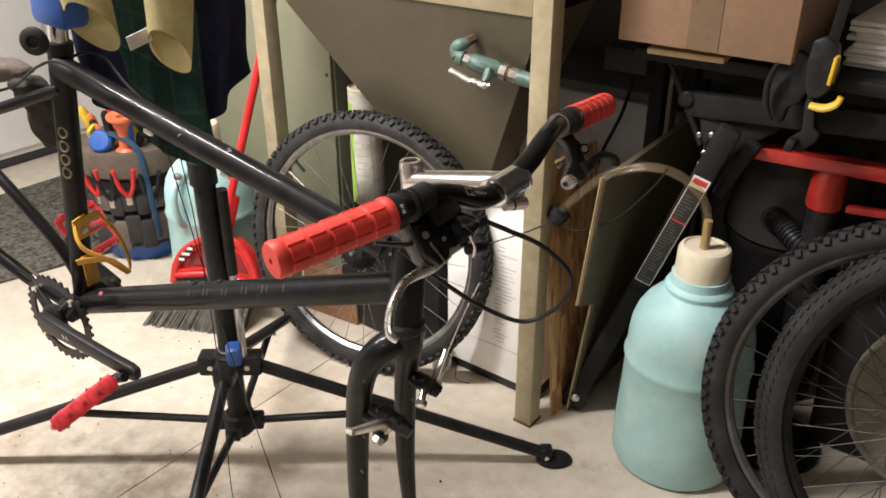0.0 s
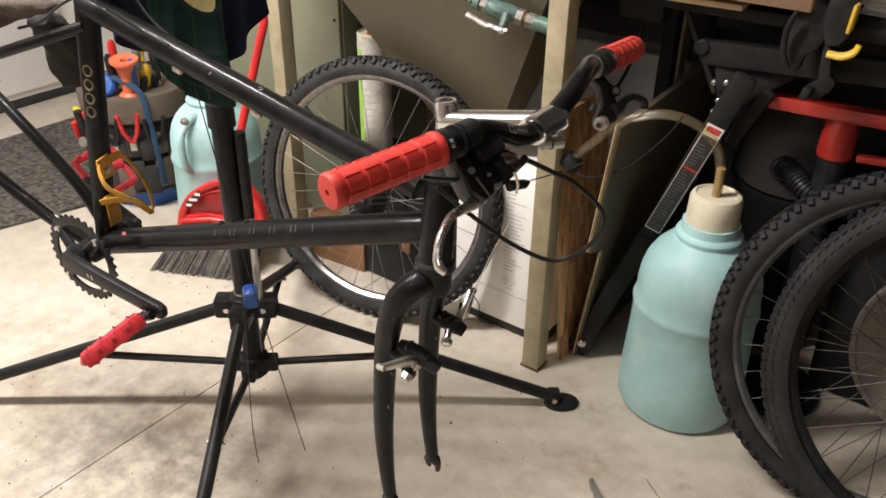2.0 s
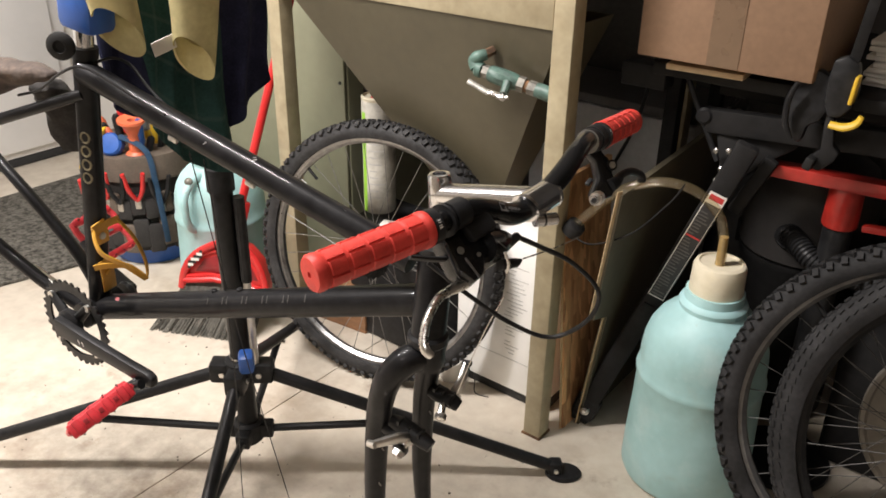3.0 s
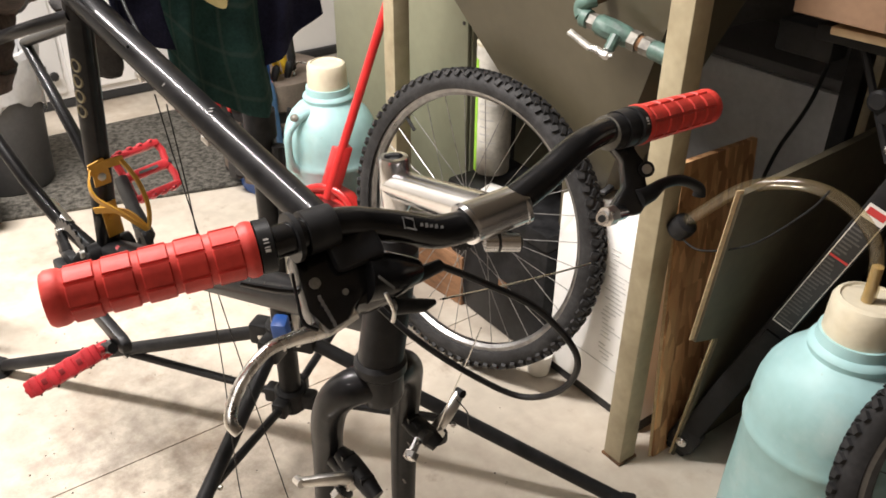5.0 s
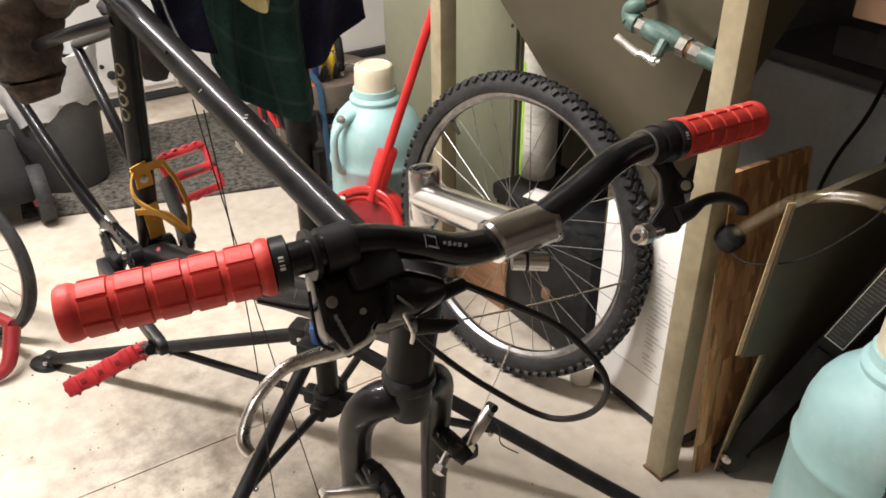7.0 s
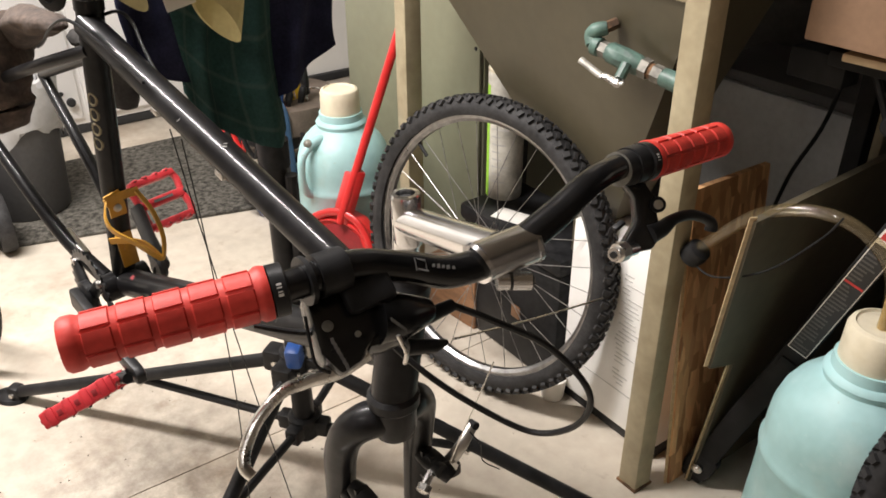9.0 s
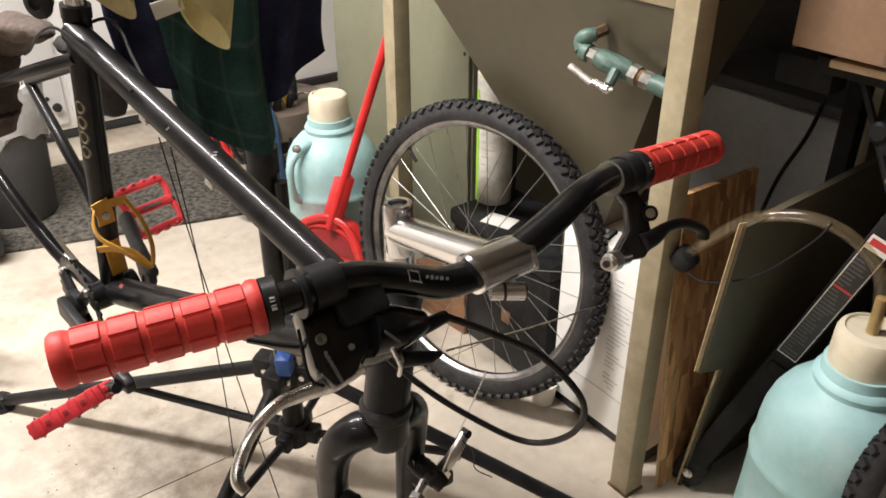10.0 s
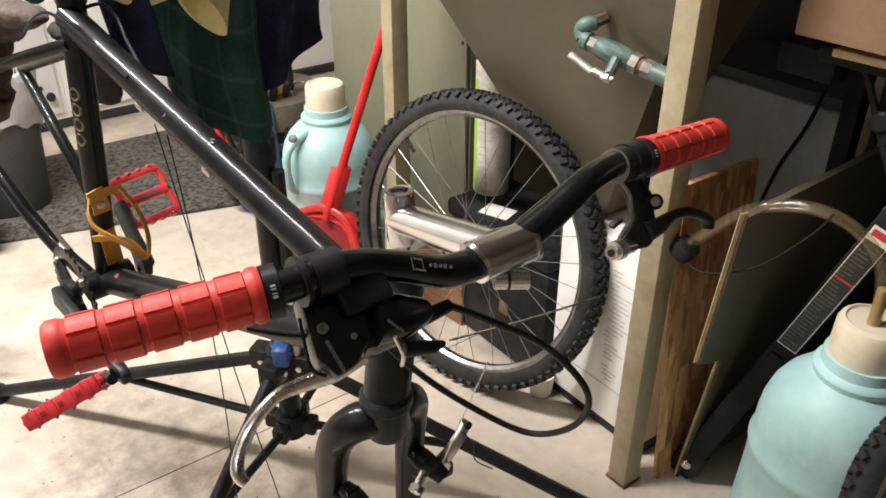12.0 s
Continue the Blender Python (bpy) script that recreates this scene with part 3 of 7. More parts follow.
def valve():
    v = thing("ball_valve", (-0.9, 1.33, 0.86), "dull green pipe elbow and ball valve with a steel lever", "valve")
    part("nipple", turned([(0.0095, -0.014), (0.0095, 0.006)], along((-0.956, 1.346, 0.89), (-0.966, 1.33, 0.882)), 6), "rust", v)
    part("elbow", tubed(spline([(-0.957, 1.342, 0.887), (-0.97, 1.33, 0.882), (-0.978, 1.33, 0.872), (-0.97, 1.327, 0.86)], 6), [0.011, 0.013, 0.0135, 0.0135], 16), "pipe_green", v)
    ax0, ax1 = Vector((-0.972, 1.327, 0.8595)), Vector((-0.79, 1.366, 0.822))
    m = along(ax0, ax1)
    L = (ax1 - ax0).length
    part("collar", turned([(0.0135, 0), (0.016, 0.003), (0.016, 0.014), (0.0135, 0.016)], m, 24), "pipe_green", v)
    part("hex_nut", turned([(0.0138, 0.016), (0.0138, 0.03)], m, 6), "valve_steel", v)
    part("body", turned([(0.0145, 0.03), (0.0172, 0.036), (0.018, 0.06), (0.0172, 0.088), (0.0145, 0.096)], m, 10), "pipe_green", v)
    part("hex_nut", turned([(0.0168, 0.096), (0.0168, 0.11)], m, 6), "valve_steel", v)
    part("thread", turned([(0.0125, 0.11), (0.0125, 0.118)], m, 12), "rust", v)
    part("hex_nut", turned([(0.015, 0.118), (0.015, 0.134)], m, 6), "valve_steel", v)
    part("pipe", turned([(0.0135, 0.134), (0.0155, 0.14), (0.0155, L)], m, 18), "pipe_green", v)
    piv = Vector((-0.886, 1.3, 0.822))
    part("stem", tubed([Vector((-0.888, 1.32, 0.848)), piv + Vector((0, 0.004, 0.006))], 0.009, 10), "pipe_green", v)
    part("nut", turned([(0.0065, -0.003), (0.0065, 0.006)], along(piv, piv + Vector((0.2, -0.7, -0.6))), 6), "steel", v)
    path = spline([piv + Vector((0.012, 0.002, 0.004)), piv, piv + Vector((-0.012, 0, 0.001)), (-0.912, 1.297, 0.827), (-0.922, 1.296, 0.826)], 4)
    part("lever", tubed(path, 0.006, 8, squash=0.3), "steel", v)
    part("lever_sleeve", tubed([(-0.92, 1.296, 0.826), (-0.969, 1.297, 0.84)], 0.006, 10, squash=0.35), "valve_steel", v)

valve()


def green_locker():
    l = thing("steel_locker", (-1.95, 1.8, 0), "pale green painted steel locker with flush panels", "locker")
    part("body", boxed((0.7, 0.42, 1.9), at(-1.956, 1.811, 0.95), 0.004), "green_panel", l)
    part("door", boxed((0.685, 0.012, 1.86), at(-1.953, 1.594, 0.955), 0.003), "green_panel", l)
    part("screw", turned([(0.005, 0), (0.005, 0.002), (0.0, 0.003)], at(-1.626, 1.588, 0.655, 90), 10), "dark_void", l)
    solid("black_upright", boxed((0.06, 0.05, 1.6), at(-1.572, 1.68, 0.8), 0.004), "dark_void", "black steel upright beside the green locker", "post")
    return l


green_locker()


def white_carton():
    c = thing("white_carton", (-0.93, 1.5, 0), "tall white printed carton standing on a dark plinth", "carton")
    part("plinth", boxed((0.3, 0.2, 0.03), at(-0.955, 1.535, 0.015), 0.003), "dark_void", c)
    part("front", boxed((0.272, 0.21, 0.43), at(-0.9405, 1.532, 0.245), 0.004), "white_plastic", c)
    rng = random.Random(4)
    for i in range(26):
        z = 0.4 - i * 0.0105
        w = 0.015 + 0.035 * rng.random()
        if rng.random() < 0.85:
            part("text_line", boxed((w, 0.0012, 0.0018), at(-0.935 + rng.uniform(0, 0.02) + w / 2, 1.4266, z)), "ink", c)
    part("seam", boxed((0.272, 0.0012, 0.002), at(-0.9405, 1.4266, 0.12)), "ink", c)
    r = bmn()
    add_lathe(r, [(0.0, 0.0), (0.024, 0.0), (0.026, 0.006), (0.03, 0.05), (0.031, 0.056), (0.027, 0.05), (0.022, 0.008), (0, 0.008)], at(-1.08, 1.405, 0.0, 0, 0, 0), 20)
    solid("paper_cup", r, "paper", "small white paper cup on the floor behind the wheel", "cup")


white_carton()


def black_box():
    b = thing("black_case", (-1.2, 1.5, 0), "black plastic equipment case standing behind the wheel", "case")
    part("body", boxed((0.355, 0.19, 0.3), at(-1.2775, 1.517, 0.152), 0.012), "black_plastic", b)
    part("lid", boxed((0.366, 0.205, 0.045), at(-1.2775, 1.5165, 0.3245), 0.012), "black_plastic", b)
    part("latch", boxed((0.05, 0.012, 0.05), at(-1.255, 1.412, 0.29), 0.004), "black_satin", b)
    part("badge", boxed((0.03, 0.003, 0.035), at(-1.24, 1.421, 0.14), 0.001), "brown_wood", b)
    solid("paper_slip", boxed((0.075, 0.055, 0.001), at(-1.325, 1.465, 0.348, 0, 0, 20)), "paper", "small white paper slip on the black case", "paper")
    solid("wood_block", boxed((0.19, 0.05, 0.145), at(-1.49, 1.43, 0.0725, 0, 0, 6), 0.004), "brown_wood", "orange brown offcut of timber on the floor", "wood block")
    x, y, z = -1.43, 1.53, 0.347
    can = thing("foam_can", (x, y, z), "tall white spray foam can with a lime stripe", "can")
    part("body", turned([(0.0425, 0.0), (0.044, 0.004), (0.044, 0.31), (0.043, 0.316)], at(x, y, z), 32), "can_paper", can)
    part("rim", turned([(0.043, 0.314), (0.0443, 0.317), (0.0443, 0.322), (0.04, 0.325), (0.038, 0.319), (0.0, 0.319)], at(x, y, z), 32), "cap", can)
    part("lid", turned([(0.016, 0.317), (0.019, 0.32), (0.016, 0.324), (0.0, 0.325)], at(x, y, z), 24), "red_alloy", can)

    def wrap(a0, a1, z0, z1, mat, name):
        q = bmn()
        m = at(x, y, z)
        vs = [[q.verts.new(m @ Vector((0.0444 * math.cos(a), 0.0444 * math.sin(a), h))) for h in (z0, z1)] for a in np.linspace(math.radians(a0), math.radians(a1), 6)]
        for p_, q_ in zip(vs, vs[1:]):
            q.faces.new((p_[0], q_[0], q_[1], p_[1]))
        part(name, q, mat, can)

    wrap(238, 262, 0.003, 0.285, "lime", "stripe")
    rng = random.Random(8)
    for i in range(9):
        wrap(276, 276 + 25 + 30 * rng.random(), 0.2 - i * 0.019, 0.2035 - i * 0.019, "ink", "text_line")


black_box()

# ---------------------------------------------------------------- wheels


def wheel(name, centre, normal, label, radius=0.337, tread="knob", spokes="spoke", rim="rim", rubber="rubber", width=0.05, cassette=False, hub=True, turn=0.0, group="bicycle wheels", knobs=78, up=(0, 0, 1)):
    w = thing(name, (centre[0], centre[1], 0.0), label, "wheel", group)
    m = facing(centre, normal, up) @ pose(0, 0, 0, 0, 0, turn)
    hw = width / 2
    ro = radius - 0.006
    prof = []
    for k in range(13):
        a = math.radians(-125 + 250 * k / 12)
        prof.append((ro - hw + hw * math.cos(a), hw * math.sin(a)))
    inner = ro - hw + hw * math.cos(math.radians(125)) - 0.001
    prof = [(p[0], p[1]) for p in prof]
    part("tyre", turned(prof, m, 96, close=True), rubber, w)
    knob_list = bmn()
    if tread == "knob":
        for i in range(knobs):
            a = 2 * math.pi * i / knobs
            for s, off in ((-1, 0.0), (1, 0.5)):
                aa = a + off * 2 * math.pi / knobs
                # slanted centre lugs
                q = pose(0, 0, 0, 0, 0, math.degrees(aa)) @ Matrix.Translation((ro - 0.001, 0, s * hw * 0.32)) @ pose(0, 0, 0, s * 40, -s * 9, 0)
                add_box(knob_list, (0.0085, 0.0074, hw * 0.82), m @ q)
                # shoulder lugs
                q = pose(0, 0, 0, 0, 0, math.degrees(aa + 2 * math.pi / knobs * 0.45)) @ Matrix.Translation((ro - hw * 0.27, 0, s * hw * 0.78)) @ pose(0, 0, 0, -s * 18, -s * 48, 0)
                add_box(knob_list, (0.009, 0.0105, 0.014), m @ q)
    else:
        for i in range(knobs):
            a = 2 * math.pi * i / knobs
            for s in (-1, 1):
                for r_, zz, hgt in ((ro, 0.2, 0.006), (ro - hw * 0.22, 0.62, 0.006), (ro - hw * 0.6, 0.86, 0.005)):
                    q = pose(0, 0, 0, 0, 0, math.degrees(a)) @ Matrix.Translation((r_ - 0.001, 0, s * hw * zz)) @ pose(0, 0, 0, s * 14, -s * 60 * zz, 0)
                    add_box(knob_list, (hgt, 0.011, 0.009), m @ q)
    tagged(part("tread", knob_list, rubber, w), kind="stuff")
    rr = inner
    rim_prof = [(rr + 0.004, -0.012), (rr + 0.006, -0.0138), (rr + 0.0035, -0.0142), (rr + 0.002, -0.0128), (rr - 0.0065, -0.012), (rr - 0.0135, -0.0055), (rr - 0.0135, 0.0055), (rr - 0.0065, 0.012), (rr + 0.002, 0.0128), (rr + 0.0035, 0.0142), (rr + 0.006, 0.0138), (rr + 0.004, 0.012), (rr - 0.004, 0.008), (rr - 0.004, -0.008)]
    if rim:
        part("rim", turned(rim_prof, m, 96, close=True), rim, w)
    if hub:
        part("hub", turned([(0.0, -0.062), (0.008, -0.062), (0.008, -0.04), (0.024, -0.036), (0.024, -0.03), (0.014, -0.022), (0.013, 0.022), (0.024, 0.03), (0.024, 0.036), (0.008, 0.04), (0.008, 0.062), (0, 0.062)], m, 24), "black_satin", w)
        part("axle", turned([(0, -0.075), (0.005, -0.075), (0.005, 0.075), (0, 0.075)], m, 10), "valve_steel", w)
    if cassette:
        for k in range(7):
            r = 0.05 - k * 0.0047
            b = bmn()
            n = 22 - 2 * k
            ring = []
            for i in range(n * 4):
                a = 2 * math.pi * i / (n * 4)
                ring.append(((r + (0.004 if i % 4 in (1, 2) else 0)) * math.cos(a), (r + (0.004 if i % 4 in (1, 2) else 0)) * math.sin(a)))
            add_slab(b, ring, 0.0018, m @ at(0, 0, 0.036 + k * 0.0042))
            sp = part("sprocket", b, "bench_dark", w)
            if k < 3:
                for h_ in range(14 - 3 * k):
                    a = 2 * math.pi * h_ / (14 - 3 * k)
                    part("hole", turned([(0.0, 0.0), (0.003, 0.0), (0.003, 0.0006), (0, 0.0006)], m @ at((r - 0.006) * math.cos(a), (r - 0.006) * math.sin(a), 0.0372 + k * 0.0042), 8), "dark_void", sp)
    if spokes:
        n = 32
        for i in range(n):
            side = 1 if i % 2 else -1
            a = 2 * math.pi * i / n
            lead = (1 if (i // 2) % 2 else -1) * 1.15
            p0 = Vector((0.022 * math.cos(a + lead), 0.022 * math.sin(a + lead), side * 0.033))
            p1 = Vector(((rr - 0.0125) * math.cos(a), (rr - 0.0125) * math.sin(a), 0.0))
            part("spoke", tubed([m @ p0, m @ p1], 0.00095, 5, caps=False), spokes, w)
    a = 2.42
    if not rim:
        return w
    p1 = Vector(((rr - 0.0125) * math.cos(a), (rr - 0.0125) * math.sin(a), 0))
    part("valve_stem", tubed([m @ p1, m @ (p1 * 0.87)], 0.0042, 8), "black_plastic", w)
    return w


wheel("mountain_bike_wheel", (-1.2565, 1.3265, 0.339), (0.23, -1.0, 0.16), "knobby mountain bike wheel with silver rim leaning on the hopper cabinet", cassette=True, radius=0.341, turn=0)

# ---------------------------------------------------------------- water jugs


def jug(x, y, label, handle=None, hose=False):
    j = thing("water_jug", (x, y, 0), label, "jug", "turquoise jugs")
    prof = [(0.0, 0.0), (0.108, 0.0), (0.118, 0.006), (0.123, 0.02), (0.122, 0.1), (0.118, 0.2), (0.1165, 0.268), (0.119, 0.276), (0.12, 0.284), (0.118, 0.292),
            (0.1155, 0.3), (0.115, 0.33), (0.112, 0.36), (0.105, 0.388), (0.093, 0.413), (0.078, 0.432), (0.064, 0.444), (0.0595, 0.45), (0.06, 0.456), (0.0615, 0.461), (0.059, 0.467), (0.053, 0.471), (0.052, 0.49), (0.0, 0.49)]
    prof = [(r * 1.125, z * 0.955) for r, z in prof]
    part("body", turned(prof, at(x, y, 0), 64), "turquoise", j)
    cap = [(0.0, 0.478), (0.0545, 0.478), (0.0555, 0.482), (0.054, 0.53), (0.0535, 0.546), (0.05, 0.554), (0.043, 0.557), (0.041, 0.553), (0.0, 0.553)]
    part("cap", turned([(r * 0.975, z * 0.955) for r, z in cap], at(x, y, 0), 48), "cap", j)
    if handle is not None:
        a = math.radians(handle)
        d = Vector((math.cos(a), math.sin(a), 0))
        c = Vector((x, y, -0.018))
        part("handle", tubed(spline([c + d * 0.07 + Vector((0, 0, 0.425)), c + d * 0.105 + Vector((0, 0, 0.428)), c + d * 0.148 + Vector((0, 0, 0.4)), c + d * 0.157 + Vector((0, 0, 0.35)), c + d * 0.147 + Vector((0, 0, 0.3)), c + d * 0.122 + Vector((0, 0, 0.283))], 6), [0.015, 0.013, 0.0105, 0.0105, 0.011, 0.014], 14), "turquoise", j)
        part("spigot", turned([(0.006, -0.008), (0.011, -0.006), (0.0125, 0.0), (0.009, 0.006), (0.004, 0.009)], facing(c + d * 0.128 + Vector((0, 0, 0.432)), d + Vector((0, 0, 0.8))), 9), "valve_steel", j)
    return j


jug(-1.892, 1.335, "turquoise plastic water jug with cream cap and moulded handle", handle=286)
jug(-0.456, 1.4656, "turquoise plastic jug with cream cap feeding a clear hose")

hp = spline([(-0.456, 1.4591, 0.5199), (-0.456, 1.4571, 0.5749), (-0.4707, 1.4487, 0.634), (-0.5176, 1.4338, 0.6761), (-0.5802, 1.4155, 0.6851), (-0.6533, 1.3964, 0.6556), (-0.7107, 1.3776, 0.594), (-0.7399, 1.3728, 0.5571)], 8)
hose = thing("clear_hose", (-0.456, 1.4591, 0.5299), "clear yellowed plastic hose arching from the jug cap", "hose")
part("tube", tubed(hp, 0.0102, 16, caps=False), "hose", hose)
part("fitting", tubed([(-0.456, 1.4591, 0.5269), (-0.456, 1.4571, 0.5899)], 0.0086, 12), "tea_stain", hose)
part("grommet", turned([(0.012, -0.02), (0.02, -0.016), (0.022, 0.0), (0.02, 0.012), (0.012, 0.016)], along((-0.7399, 1.3728, 0.5541), (-0.7107, 1.3776, 0.594)), 18), "black_plastic", hose)
part("wire", tubed(spline([(-0.7399, 1.3658, 0.5401), (-0.6898, 1.3624, 0.5353), (-0.6168, 1.3845, 0.5749), (-0.5541, 1.4027, 0.6538), (-0.5333, 1.4105, 0.6951)], 6), 0.0017, 6), "clamp_black", hose)

# ---------------------------------------------------------------- repair stand

HUB = Vector((-1.193, 0.838, 0.0))
FEET = [(-0.672, 1.262), (-1.79, 0.395), (-0.901, 0.399), (-1.56, 1.33)]


def repair_stand():
    s = thing("repair_stand", (HUB.x, HUB.y, 0), "black folding bicycle repair stand on four braced legs", "repair stand")
    part("mast", tubed([HUB + Vector((0, 0, 0.1)), HUB + Vector((0, 0, 0.72))], 0.021, 20), "black_satin", s)
    part("inner_mast", tubed([HUB + Vector((0, 0, 0.7)), HUB + Vector((0, 0, 1.2))], 0.017, 20), "black_satin", s)
    part("mast_collar", tubed([HUB + Vector((0, 0, 0.69)), HUB + Vector((0, 0, 0.735))], 0.026, 20), "black_plastic", s)
    part("upper_collar", turned([(0.026, 0.0), (0.033, 0.004), (0.033, 0.05), (0.026, 0.054)], at(HUB.x, HUB.y, 0.262), 20), "black_plastic", s)
    part("lower_collar", turned([(0.026, 0.0), (0.032, 0.004), (0.032, 0.045), (0.026, 0.05)], at(HUB.x, HUB.y, 0.108), 20), "black_plastic", s)
    part("ring", turned([(0.0225, 0.0), (0.0225, 0.004)], at(HUB.x, HUB.y, 0.32), 20), "alloy", s)
    for fx, fy in FEET:
        foot = Vector((fx, fy, 0.022))
        d = Vector((fx, fy, 0)) - Vector((HUB.x, HUB.y, 0))
        d.normalize()
        start = HUB + d * 0.038 + Vector((0, 0, 0.285))
        part("leg", tubed([start, foot], 0.0135, 14), "black_satin", s)
        part("bracket", boxed((0.04, 0.046, 0.05), facing(HUB + d * 0.04 + Vector((0, 0, 0.285)), d), 0.006), "black_plastic", s)
        side = Vector((-d.y, d.x, 0))
        part("bolt", tubed([start - side * 0.024, start + side * 0.024], 0.006, 8), "steel", s)
        joint = start.lerp(foot, 0.47)
        low = HUB + d * 0.036 + Vector((0, 0, 0.133))
        part("brace", tubed([low, joint - Vector((0, 0, 0.012))], 0.0085, 10), "black_satin", s)
        part("brace_bolt", tubed([joint - side * 0.018 - Vector((0, 0, 0.01)), joint + side * 0.018 - Vector((0, 0, 0.01))], 0.005, 8), "steel", s)
        part("brace_bracket", boxed((0.03, 0.034, 0.034), facing(low, d), 0.005), "black_plastic", s)
        pad = bmn()
        add_lathe(pad, [(0.0, 0.0), (0.036, 0.0), (0.038, 0.004), (0.034, 0.01), (0.012, 0.014), (0, 0.014)], at(fx + d.x * 0.02, fy + d.y * 0.02, 0) @ pose(0, 0, 0, 0, 0, math.degrees(math.atan2(d.y, d.x))) @ Matrix.Diagonal((1.1, 0.8, 1, 1)), 24)
        part("foot", pad, "black_plastic", s)
        part("foot_clamp", boxed((0.03, 0.036, 0.03), facing(foot, d), 0.006), "black_plastic", s)
        part("foot_bolt", tubed([foot - side * 0.02, foot + side * 0.02], 0.0055, 8), "steel", s)
    part("knob", boxed((0.034, 0.03, 0.045), at(HUB.x + 0.055, HUB.y - 0.028, 0.345, 0, 10, -40), 0.008), "blue_plastic", s, "blue plastic clamp knob")
    part("clamp_arm", tubed([HUB + Vector((0, 0, 1.16)), (-1.118, 0.61, 1.1)], 0.017, 16), "black_satin", s)
    part("clamp_jaw", boxed((0.07, 0.05, 0.09), at(-1.114, 0.596, 1.075, 0, 8, 8), 0.012), "blue_plastic", s, "blue rubber-lined clamp jaw")
    part("slider", tubed([HUB + Vector((0.028, 0.014, 0.3)), HUB + Vector((0.028, 0.014, 0.56))], 0.008, 10), "alloy", s)
    part("slider_sleeve", tubed([HUB + Vector((0.028, 0.014, 0.5)), HUB + Vector((0.03, 0.014, 0.68))], 0.011, 10), "black_plastic", s)


repair_stand()

# ---------------------------------------------------------------- bicycle

HEAD_T, HEAD_B = Vector((-0.569, 0.693, 0.842)), Vector((-0.565, 0.672, 0.713))
SEAT_T, BB = Vector((-1.134, 0.589, 0.975)), Vector((-1.192, 0.569, 0.563))
TT_R, TT_F = Vector((-1.13, 0.583, 0.973)), Vector((-0.592, 0.674, 0.81))
DT_F = Vector((-0.571, 0.687, 0.756))
REAR_R, REAR_L = Vector((-1.56, 0.452, 0.785)), Vector((-1.578, 0.585, 0.792))
FWD = Vector((0.99, 0.13, 0)).normalized()
RIGHT = Vector((FWD.y, -FWD.x, 0))


